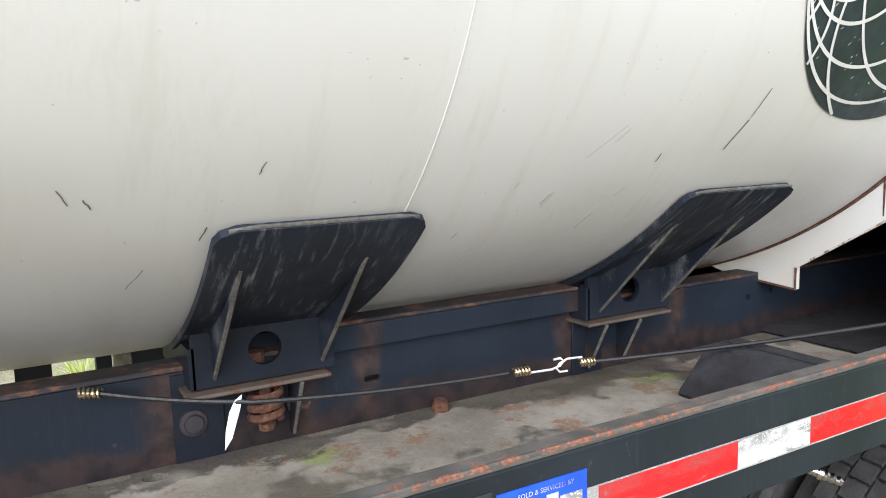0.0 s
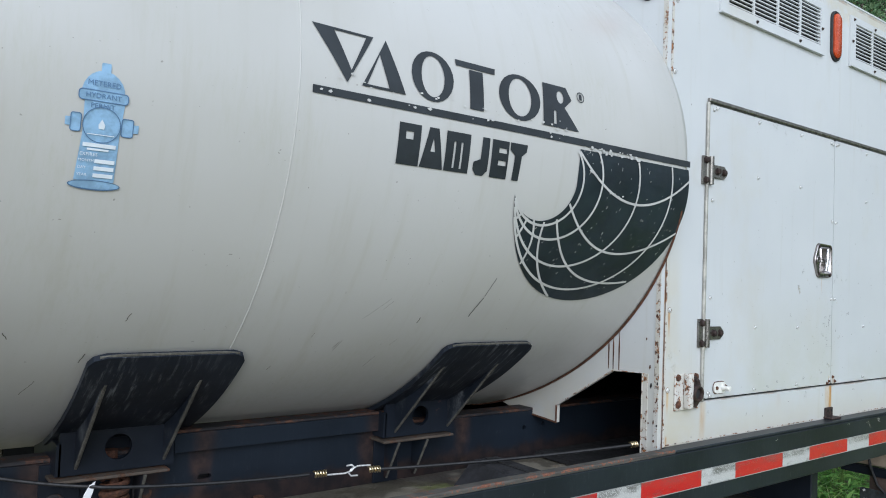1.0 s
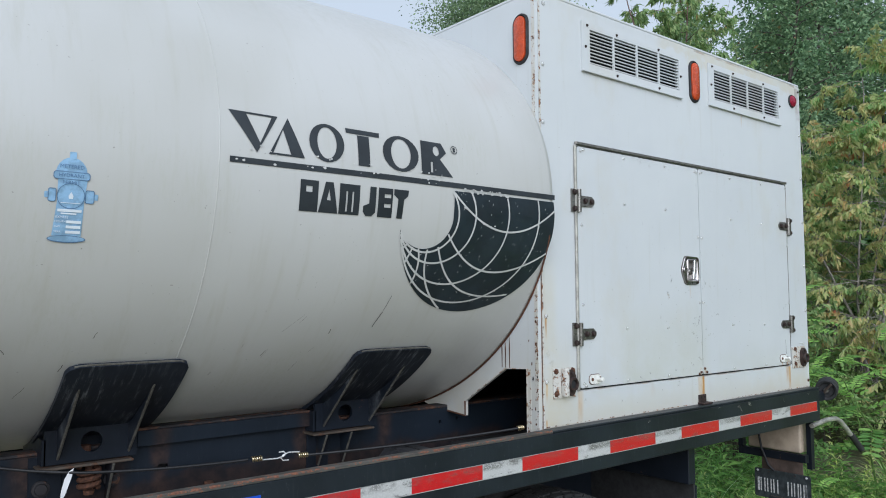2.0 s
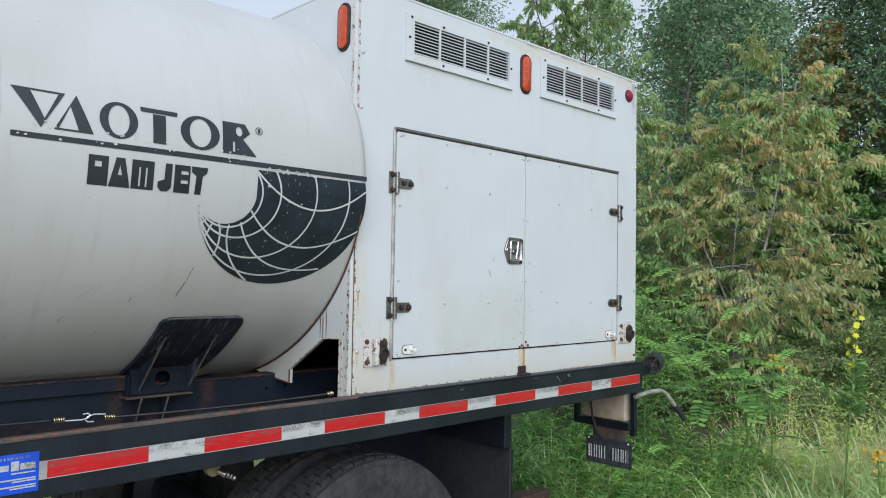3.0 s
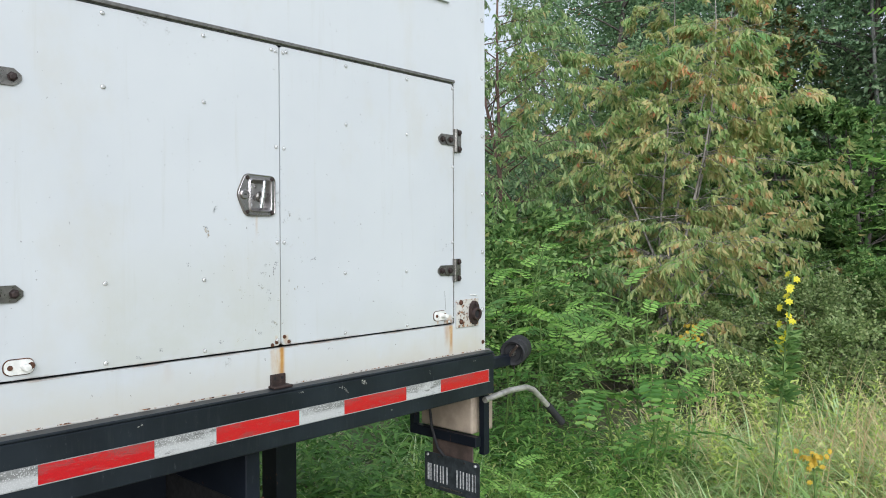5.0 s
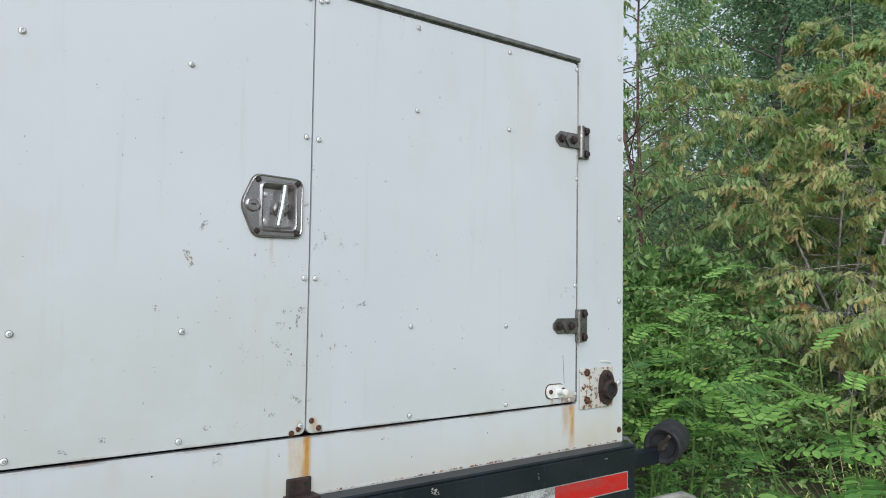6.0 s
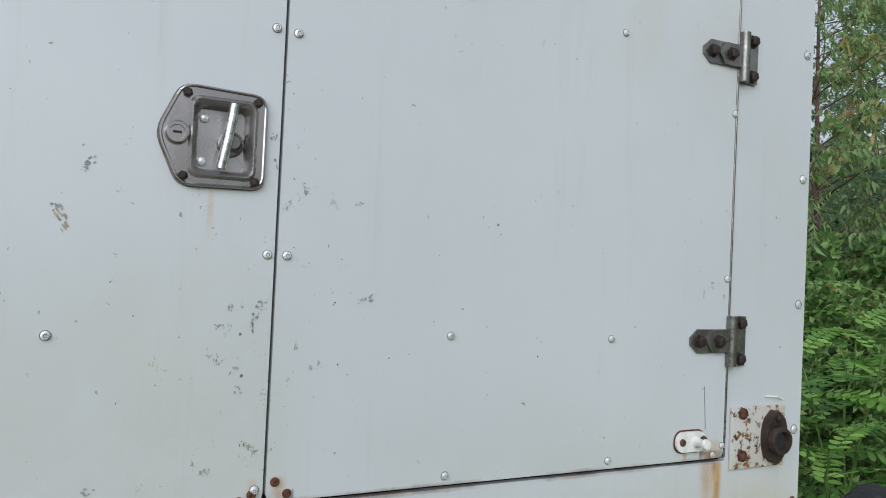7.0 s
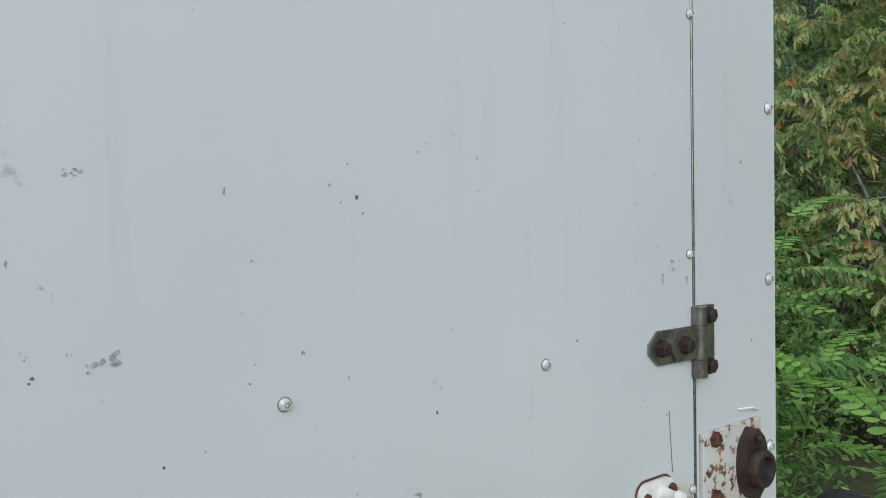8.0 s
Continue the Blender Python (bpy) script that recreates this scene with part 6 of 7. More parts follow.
# ---- plants ----
def leaf_mesh(name, pos, along, side, length, width, fold=0.25, droop=0.15, simple=False, oval=False):
    """Many small leaves in one mesh: each a folded kite, with a raised midrib unless simple; or an oval leaflet."""
    n = len(pos)
    along = along / np.linalg.norm(along, axis=1, keepdims=True)
    side = side - along * (side * along).sum(1, keepdims=True)
    side /= np.linalg.norm(side, axis=1, keepdims=True) + 1e-9
    up = np.cross(along, side)
    L, W = length[:, None], width[:, None]
    mid = pos + along * L * 0.45 + up * L * 0.04
    a = mid + side * W / 2 + up * W * fold
    b = mid - side * W / 2 + up * W * fold
    tip = pos + along * L - up * L * droop
    if oval:
        rim = [pos]
        for f, w in ((0.18, 0.72), (0.5, 1.0), (0.82, 0.72)):
            rim.append(pos + along * L * f + side * W / 2 * w + up * (W * fold * w - L * droop * f * f))
        rim.append(pos + along * L - up * L * droop)
        for f, w in ((0.82, 0.72), (0.5, 1.0), (0.18, 0.72)):
            rim.append(pos + along * L * f - side * W / 2 * w + up * (W * fold * w - L * droop * f * f))
        co, tri = np.stack(rim, 1).reshape(-1, 3), np.array([0, 2, 1, 0, 4, 2, 2, 4, 3, 0, 6, 4, 0, 7, 6, 6, 5, 4])
    elif simple:
        co, tri = np.stack([pos, a, tip, b], 1).reshape(-1, 3), np.array([0, 2, 1, 0, 3, 2])
    else:
        co, tri = np.stack([pos, a, tip, b, mid], 1).reshape(-1, 3), np.array([0, 4, 1, 0, 3, 4, 1, 4, 2, 4, 3, 2])
    k = 8 if oval else 4 if simple else 5
    idx = (np.arange(n)[:, None] * k + tri[None]).ravel()
    me = bpy.data.meshes.new(name)
    me.vertices.add(n * k)
    me.vertices.foreach_set("co", co.ravel())
    me.loops.add(n * len(tri))
    me.loops.foreach_set("vertex_index", idx.astype(np.int32))
    me.polygons.add(n * len(tri) // 3)
    me.polygons.foreach_set("loop_start", np.arange(0, n * len(tri), 3, dtype=np.int32))
    me.update(calc_edges=True)
    return me


def blade_mesh(name, root, heading, length, width, start, curl):
    """Grass blades: arching strips that leave the ground at the angle start and bend over by curl."""
    n, steps = len(root), 5
    reach = np.stack([np.cos(heading), np.sin(heading), 0 * heading], 1)
    across = np.stack([-np.sin(heading), np.cos(heading), 0 * heading], 1)
    p, rows = root.copy(), []
    for i in range(steps + 1):
        f = i / steps
        w = (width * (1.0 - f ** 2.2) * (0.75 + 0.5 * min(f * 3, 1) * (1 - f)))[:, None]
        if i < steps:
            rows += [p - across * w / 2, p + across * w / 2]
        else:
            rows.append(p)
        a = (start + curl * (f + 0.1) ** 1.3)[:, None]
        p = p + (reach * np.sin(a) + np.array([0, 0, 1.0]) * np.cos(a)) * (length / steps)[:, None]
    k = len(rows)
    co = np.stack(rows, 1).reshape(-1, 3)
    tri = []
    for i in range(steps - 1):
        tri += [2 * i, 2 * i + 1, 2 * i + 3, 2 * i, 2 * i + 3, 2 * i + 2]
    tri = np.array(tri + [2 * steps - 2, 2 * steps - 1, 2 * steps])
    idx = (np.arange(n)[:, None] * k + tri[None]).ravel()
    me = bpy.data.meshes.new(name)
    me.vertices.add(n * k)
    me.vertices.foreach_set("co", co.ravel())
    me.loops.add(n * len(tri))
    me.loops.foreach_set("vertex_index", idx.astype(np.int32))
    me.polygons.add(n * len(tri) // 3)
    me.polygons.foreach_set("loop_start", np.arange(0, n * len(tri), 3, dtype=np.int32))
    me.polygons.foreach_set("use_smooth", [True] * (n * len(tri) // 3))
    me.update(calc_edges=True)
    return me


R = np.random.RandomState(11)


def unit(n):
    v = R.normal(size=(n, 3))
    return v / np.linalg.norm(v, axis=1, keepdims=True)


def ground_z(x, y):
    return np.where(x > 5, 0.03 * np.minimum(10, x - 5), 0)


L_GRASS = leafy("grass_blades", [(0.0, (0.14, 0.26, 0.06)), (0.20, (0.44, 0.62, 0.20)), (0.60, (0.68, 0.88, 0.47)), (0.93, (0.84, 0.78, 0.42)), (1.0, (0.86, 0.70, 0.44))], 0.40, 0.30, None, 0.6)
L_LIME = leafy("lime_grass_blades", [(0.0, (0.36, 0.50, 0.08)), (0.5, (0.66, 0.76, 0.20)), (0.93, (0.80, 0.84, 0.32)), (1.0, (0.86, 0.72, 0.42))], 0.28, 0.36, None, 0.45)
L_DRY = leafy("dry_grass", [(0.0, (0.56, 0.40, 0.22)), (1.0, (0.84, 0.68, 0.42))], 0.3, 0.6)
L_LOCUST = leafy("locust_leaves", [(0.0, (0.09, 0.21, 0.05)), (0.5, (0.17, 0.35, 0.09)), (1.0, (0.32, 0.52, 0.14))], 0.42, 0.4, None, 0.3)
L_WEED = leafy("weed_leaves", [(0.0, (0.13, 0.25, 0.05)), (0.5, (0.30, 0.47, 0.11)), (0.95, (0.50, 0.64, 0.20)), (1.0, (0.66, 0.60, 0.26))], 0.42, 0.45, None, 0.3)
L_FRESH = leafy("fresh_locust_leaves", [(0.0, (0.21, 0.43, 0.09)), (1.0, (0.48, 0.74, 0.19))], 0.45, 0.4, None, 0.3)
L_TURN = leafy("turning_leaves", [(0.0, (0.18, 0.38, 0.12)), (0.26, (0.32, 0.48, 0.17)), (0.45, (0.46, 0.54, 0.21)), (0.68, (0.62, 0.58, 0.26)), (0.85, (0.72, 0.53, 0.25)), (0.94, (0.74, 0.34, 0.16)), (1.0, (0.70, 0.18, 0.10))], 0.48, 0.5, None, 0.4, 2.6)
L_SLIM = leafy("slim_tree_leaves", [(0.0, (0.17, 0.29, 0.11)), (0.6, (0.35, 0.48, 0.20)), (0.97, (0.52, 0.60, 0.28)), (1.0, (0.62, 0.42, 0.19))], 0.48, 0.45, None, 0.3)
L_GREEN = leafy("green_leaves", [(0.0, (0.10, 0.20, 0.06)), (0.5, (0.205, 0.34, 0.105)), (0.97, (0.36, 0.49, 0.17)), (1.0, (0.48, 0.32, 0.13))], 0.38, 0.45, None, 0.3)
L_BLUE = leafy("pale_green_leaves", [(0.0, (0.22, 0.36, 0.17)), (0.6, (0.38, 0.54, 0.28)), (0.96, (0.52, 0.64, 0.36)), (1.0, (0.66, 0.40, 0.20))], 0.45, 0.42, None, 0.5)
L_WOOD = leafy("wood_leaves", [(0.0, (0.13, 0.22, 0.12)), (0.5, (0.24, 0.38, 0.20)), (0.985, (0.38, 0.51, 0.28)), (1.0, (0.55, 0.22, 0.10))], 0.42, 0.45, None, 0.3)
L_DEEP = leafy("deep_wood_leaves", [(0.0, (0.13, 0.20, 0.11)), (0.6, (0.25, 0.36, 0.18)), (1.0, (0.37, 0.48, 0.26))], 0.35, 0.5, None, 0.4)
L_SAGE = leafy("sage_leaves", [(0.0, (0.16, 0.24, 0.08)), (0.6, (0.31, 0.40, 0.15)), (1.0, (0.48, 0.53, 0.25))], 0.3, 0.45, None, 0.35)
L_RED = leafy("autumn_maple_leaves", [(0.0, (0.20, 0.30, 0.12)), (0.6, (0.36, 0.40, 0.17)), (0.85, (0.56, 0.38, 0.18)), (1.0, (0.74, 0.30, 0.15))], 0.42, 0.5, (0.74, 0.32, 0.15), 0.4)
L_YELLOW = leafy("yellow_petals", [(0.0, (0.85, 0.74, 0.03)), (1.0, (0.92, 0.82, 0.10))], 0.3)
L_ORANGE = leafy("orange_petals", [(0.0, (0.58, 0.36, 0.05)), (1.0, (0.78, 0.56, 0.08))], 0.3)
M_BARK = bark("grey_brown_bark", (0.06, 0.05, 0.042), (0.15, 0.13, 0.11))
M_REDBARK = bark("reddish_bark", (0.09, 0.05, 0.042), (0.20, 0.125, 0.10))
M_TWIG = bark("grey_twig_bark", (0.16, 0.14, 0.125), (0.42, 0.38, 0.34))
M_BIRCH = bark("pale_birch_bark", (0.15, 0.145, 0.135), (0.44, 0.43, 0.41))
M_STEM = plain("green_stem", (0.10, 0.17, 0.04), 0.6, 0, 0.3, 30)


def raw(name, me, material, parent=None, label="", category="", kind=""):
    me.materials.append(material)
    ob = new(name, me)
    ob.parent = parent
    return tagged(ob, label, category, kind=kind)


def wander(p, d, length, steps, wob, lift=0.0):
    """A crooked path from p along d."""
    pts = [np.array(p, float)]
    d = np.array(d, float)
    d /= np.linalg.norm(d)
    for i in range(steps):
        d = d + R.normal(size=3) * wob + np.array([0, 0, lift])
        d /= np.linalg.norm(d)
        pts.append(pts[-1] + d * length / steps)
    return pts


def tree(at, height, spread, leaves, leaf_mat, bark_mat, label, leaf_len=0.11, leaf_wid=0.045, low=0.15, stems=1, droop=0.5, limbs=16, name="tree", radius=None, twigs=12, rise=0.45, sag=0.05, simple=False, taper=1.0, flat=0.35, full=0.93, category="tree", group="trees behind the truck", bare=False, gather=0.0, limb_k=1.0, scatter=0.0):
    """Tapered trunk and arching limbs; side twigs fan out in layers and carry leaves in two rows."""
    t = thing(name, (*at, float(ground_z(np.array(at[0]), 0)) - 0.02), label, category, group)
    bm = bmesh.new()
    shoots = []
    r0 = radius or height * 0.012
    for s in range(stems):
        lean = 0.07 if stems > 1 else 0.03
        trunk = wander((R.normal() * 0.12 * (stems > 1), R.normal() * 0.12 * (stems > 1), 0), (R.normal() * lean, R.normal() * lean, 1), height * R.uniform(0.85, 1.0), 9, 0.05)
        tube(bm, trunk, r0, 7, [r0 * (1 - 0.85 * i / 9) for i in range(10)])
        per = limbs // stems
        for k in range(per):
            f = low + (0.98 - low) * (k + R.uniform(0, 1)) / per
            i = min(8, int(f * 9))
            p = trunk[i] + (trunk[i + 1] - trunk[i]) * (f * 9 - i)
            a = k * 2.4 + R.uniform(-0.9, 0.9)
            reach = spread * (1.08 - 0.88 * max(0.0, (f - low) / (1 - low)) ** taper) * R.uniform(0.6, 1.12)
            limb = wander(p, (math.cos(a), math.sin(a), rise * R.uniform(0.0, 2.2)), reach, 7, 0.09, -sag)
            rl = r0 * (0.40 - 0.22 * f) * limb_k
            tube(bm, limb, rl, 5, [rl * (1 - 0.8 * i / 7) for i in range(8)])
            shoots.append([limb[j] for j in (3, 4, 5, 6, 7)])
            for q in range(twigs):
                j = min(6, int(7 * R.uniform(0.22, 1.0)))
                d = limb[j + 1] - limb[j]
                d /= np.linalg.norm(d)
                across = np.cross(d, (0, 0, 1.0)) * (1 if q % 2 else -1)
                twig = wander(limb[j] + (limb[j + 1] - limb[j]) * R.uniform(0, 1), d * 0.7 + across * R.uniform(0.3, 1.1) + np.array([0, 0, R.normal() * flat]), (0.10 + reach * 0.32) * R.uniform(0.6, 1.2), 4, 0.10, -sag * 1.6)
                if not bare:
                    tube(bm, twig, rl * 0.35, 3, [max(0.0018, rl * 0.35 * (1 - 0.7 * i / 4)) for i in range(5)], False)
                shoots.append(twig)
    part_me = bpy.data.meshes.new("trunk")
    bmesh.ops.recalc_face_normals(bm, faces=bm.faces)
    bm.to_mesh(part_me)
    bm.free()
    part_me.polygons.foreach_set("use_smooth", [True] * len(part_me.polygons))
    raw("trunk", part_me, bark_mat, t, "trunk and limbs")
    shoots = np.array(shoots)
    m = len(shoots)
    per = max(4, leaves // m)
    k = np.repeat(np.arange(m), per)
    n = len(k)
    f = np.tile(np.linspace(0.12, 1.0, per), m) + R.uniform(-0.5, 0.5, n) / per
    keep = R.uniform(0, 1, m)[k] < full
    k, f = k[keep], np.clip(f[keep], 0, 0.999)
    f = f + gather * (np.sqrt(f) - f)
    n = len(k)
    i = (f * 4).astype(int)
    w = (f * 4 - i)[:, None]
    d = shoots[k, i + 1] - shoots[k, i]
    pos = shoots[k, i] * (1 - w) + shoots[k, i + 1] * w + R.normal(size=(n, 3)) * (leaf_len * 0.08 + scatter)
    d /= np.linalg.norm(d, axis=1, keepdims=True) + 1e-9
    across = np.cross(d, np.array([0, 0, 1.0])) * np.where(np.arange(n) % 2, 1, -1)[:, None]
    along = d * 0.45 + across * R.uniform(0.3, 1.0, (n, 1)) * (1 - droop * 0.5) + np.array([0, 0, -1.0]) * droop * R.uniform(0.5, 1.4, (n, 1)) + R.normal(size=(n, 3)) * 0.32
    me = leaf_mesh("crown", pos, along, d + R.normal(size=(n, 3)) * 0.35, leaf_len * R.uniform(0.5, 1.3, n), leaf_wid * R.uniform(0.65, 1.2, n), simple=simple)
    raw("crown", me, leaf_mat, t, "loose leafy crown")
    return t


def frond(p, d, length, pairs, out, stem_bm):
    """A pinnate leaf: an arching midrib with paired oval leaflets."""
    d = np.array(d, float) / np.linalg.norm(d)
    pts = [np.array(p, float)]
    for i in range(8):
        d = d + np.array([0, 0, -0.11])
        d /= np.linalg.norm(d)
        pts.append(pts[-1] + d * length / 8)
    tube(stem_bm, pts, 0.0018, 4, [0.0022 * (1 - 0.6 * i / 8) for i in range(9)], False)
    across = np.cross(d, (0, 0, 1.0))
    across /= np.linalg.norm(across) + 1e-9
    across[2] = R.uniform(-0.3, 0.3)
    for k in range(pairs):
        f = 0.14 + 0.85 * k / (pairs - 1)
        i = min(7, int(f * 8))
        q = pts[i] + (pts[i + 1] - pts[i]) * (f * 8 - i)
        t = pts[i + 1] - pts[i]
        t /= np.linalg.norm(t)
        for s in (1, -1):
            out.append((q, across * s + t * 0.30 + R.normal(size=3) * 0.06 + np.array([0, 0, -0.05]), t + R.normal(size=3) * 0.08,
                        length * 0.150 * (1.0 - 0.55 * abs(f - 0.45)) * R.uniform(0.85, 1.15)))


def locust(at, tips, label, frond_len=0.30, fronds=9, name="locust_shrub"):
    """A young locust: thin stems, each with a spray of pinnate leaves up its length and a bright tuft at its tip."""
    o = np.array([at[0], at[1], float(ground_z(np.array(at[0]), 0))])
    t = thing(name, tuple(o), label, "shrub")
    for tip in tips:
        bm, ribs, old, fresh = bmesh.new(), bmesh.new(), [], []
        tip = np.array(tip, float) - o
        root = np.array([R.normal() * 0.08, R.normal() * 0.08, 0])
        pts = [root + (tip - root) * k / 7 + np.array([0, 0, 0.10 * math.sin(k / 7 * 3.1)]) + R.normal(size=3) * 0.012 for k in range(8)]
        tube(bm, pts, 0.007, 6, [0.009 * (1 - 0.65 * k / 7) for k in range(8)])
        for j in range(fronds):
            high = 1.0 - 0.52 * j / fronds
            i = min(6, int(high * 7))
            q = pts[i] + (pts[i + 1] - pts[i]) * (high * 7 - i)
            a = j * 2.4 + R.uniform(-0.4, 0.4)
            frond(q, (math.cos(a), math.sin(a), 0.95 * high - 0.15 + R.uniform(-0.2, 0.25)), frond_len * (1.1 - 0.35 * max(0, high - 0.7) / 0.3) * R.uniform(0.8, 1.15), 11, fresh if j < 4 else old, ribs)
        me0 = bpy.data.meshes.new("stem")
        bm.to_mesh(me0)
        bm.free()
        st_ = raw("stem", me0, M_STEM, t)
        me1 = bpy.data.meshes.new("midrib")
        ribs.to_mesh(me1)
        ribs.free()
        raw("midrib", me1, M_STEM, st_, "", "", "stuff")
        for leaves, mat, words in ((old, L_LOCUST, "green pinnate leaves"), (fresh, L_FRESH, "bright young pinnate leaves")):
            Ln = np.array([v[3] for v in leaves])
            me = leaf_mesh("foliage", np.array([v[0] for v in leaves]), np.array([v[1] for v in leaves]), np.array([v[2] for v in leaves]), Ln, Ln * 0.48, 0.10, 0.12, oval=True)
            raw("foliage", me, mat, st_, words, "", "stuff")
    return t


# grass behind, under and beyond the truck
def grass(name, n, box4, hmin, hmax, wmin, wmax, mat, label, curl=1.6, near=None, per=56, loose=0.07):
    """Tussocks of arching blades that all fan out from their middle, some lying over to one side."""
    m = n // per
    cx, cy = R.uniform(box4[0], box4[1], m), R.uniform(box4[2], box4[3], m)
    tuft = (np.sin(cx * 3.1 + 1.7 * np.sin(cy * 2.3)) + np.sin(cy * 3.7 + 1.3 * np.sin(cx * 1.9))) * 0.25 + 0.5
    keep = R.uniform(0, 1, m) < 0.55 + 0.45 * tuft
    rim = np.minimum(np.minimum(cx - box4[0], box4[1] - cx), np.minimum(cy - box4[2], box4[3] - cy))
    keep &= R.uniform(0, 1, m) < np.clip(0.15 + rim / 0.5, 0, 1)
    if near:
        keep &= R.uniform(0, 1, m) < np.exp(-((np.hypot(cx - near[0], cy - near[1]) / near[2]) ** 2)) + 0.04
    cx, cy, tuft = cx[keep], cy[keep], tuft[keep]
    m = len(cx)
    size = R.uniform(0.65, 1.2, m) * (0.7 + 0.5 * tuft)
    swing = np.sin(cx * 1.3 + 0.7) * 1.5 + np.cos(cy * 1.1) * 1.5 + R.normal(size=m) * 0.7
    k = np.repeat(np.arange(m), per)
    n = len(k)
    a = R.uniform(0, math.tau, n)
    r = np.abs(R.normal(size=n)) * loose
    x, y = cx[k] + np.cos(a) * r, cy[k] + np.sin(a) * r
    hx, hy = np.cos(a + R.normal(size=n) * 0.5) + 0.7 * np.cos(swing[k]), np.sin(a + R.normal(size=n) * 0.5) + 0.7 * np.sin(swing[k])
    me = blade_mesh(name, np.stack([x, y, ground_z(x, y) - 0.02], 1), np.arctan2(hy, hx), R.uniform(hmin, hmax, n) * size[k], R.uniform(wmin, wmax, n),
                    np.abs(R.normal(0.42, 0.24, n)), np.clip(R.normal(curl, 0.45, n), 0.1, 2.6))
    return raw(name, me, mat, None, label, "grass", "stuff")


grass("tall_grass", 36000, (3.75, 8.4, -3.6, 1.6), 0.38, 0.72, 0.008, 0.015, L_GRASS, "long green grass in arching tussocks behind the truck", 1.9)
grass("lime_grass", 9000, (4.8, 8.2, -3.6, 0.6), 0.34, 0.66, 0.006, 0.011, L_LIME, "yellow-green grass among the tussocks", 1.7)
grass("meadow_grass", 10000, (8.0, 14.0, -6.0, 6.0), 0.3, 0.7, 0.008, 0.015, L_GRASS, "long meadow grass in front of the trees", 1.4)
grass("shaded_grass", 11000, (2.8, 5.6, 1.5, 6.0), 0.30, 0.62, 0.007, 0.013, L_GRASS, "grass growing under the tail of the truck", 1.7)
grass("far_grass", 9000, (-5.0, 6.0, 4.6, 12.0), 0.2, 0.45, 0.008, 0.016, L_LIME, "sunlit grass on the far side of the truck", 1.2)
grass("verge_grass", 4000, (-3.0, 3.6, -3.2, 1.6), 0.04, 0.12, 0.003, 0.006, L_GRASS, "short grass beside the truck", 1.0)
grass("broad_grass", 10000, (4.0, 7.2, -2.6, 1.6), 0.36, 0.66, 0.010, 0.017, L_GRASS, "broad arching grass blades at the front of the meadow", 2.0, None, 24)
grass("front_grass", 7000, (4.6, 6.2, -1.6, 0.6), 0.55, 0.95, 0.007, 0.013, L_GRASS, "taller green grass bending over in front of the flowers", 2.0)
grass("field_grass", 14000, (3.2, 16.0, -12.0, -3.2), 0.3, 0.7, 0.008, 0.014, L_GRASS, "open grassland beside the wood", 1.6)
grass("dry_stalks", 3600, (5.4, 7.6, -1.4, 0.9), 0.8, 1.3, 0.004, 0.007, L_DRY, "dry pale grass stalks leaning over the green", 1.3, (6.5, -0.2, 0.6), 22, 0.14)
grass("dry_tuft", 1000, (5.6, 7.4, 0.3, 1.8), 0.6, 1.0, 0.004, 0.007, L_DRY, "tuft of dry pale grass", 0.9, (6.4, 0.85, 0.5), 24, 0.12)


def weeds(name, n, box4, h0, h1, mat, label, size=0.06, slim=0.26, up=0.25, near=None):
    """Leafy weeds: lance leaves set round thin stalks, long at the foot and short at the top."""
    m = n // 30
    x = R.uniform(box4[0], box4[1], m)
    y = R.uniform(box4[2], box4[3], m)
    if near:
        keep = R.uniform(0, 1, m) < np.exp(-((np.hypot(x - near[0], y - near[1]) / near[2]) ** 2)) + 0.05
        x, y = x[keep], y[keep]
        m = len(x)
    h = R.uniform(h0, h1, m)
    k = np.repeat(np.arange(m), 30)
    f = np.tile(np.linspace(0.2, 1.0, 30), m)
    turn = np.tile(np.arange(30) * 2.4, m) + R.uniform(0, 6, m)[k]
    tilt = R.normal(size=(m, 2)) * 0.16
    pos = np.stack([x[k] + tilt[k, 0] * f, y[k] + tilt[k, 1] * f, ground_z(x[k], 0) + h[k] * f], 1)
    al = np.stack([np.cos(turn), np.sin(turn), up + 0.7 * (f - 0.6) + R.normal(size=len(k)) * 0.25], 1)
    side = np.stack([-np.sin(turn), np.cos(turn), R.normal(size=len(k)) * 0.3], 1)
    ln = size * (1.35 - 0.8 * f) * R.uniform(0.7, 1.3, len(k))
    me = leaf_mesh(name, pos, al, side, ln, ln * slim * R.uniform(0.7, 1.3, len(k)), 0.2, 0.25)
    return raw(name, me, mat, None, label, "weeds", "stuff")


weeds("leafy_weeds", 5400, (3.95, 6.2, 0.95, 3.4), 0.30, 0.65, L_LOCUST, "leafy green weeds crowding the tail of the truck", 0.18, 0.17)
weeds("feathery_weeds", 7500, (3.9, 5.2, 0.7, 1.6), 0.30, 0.65, L_WEED, "feathery weeds by the tail of the truck", 0.085, 0.16, 0.45)
weeds("meadow_weeds", 9000, (5.6, 9.0, -2.5, 1.6), 0.35, 0.75, L_LIME, "pale leafy weeds among the meadow grass", 0.09, 0.2, 0.5)

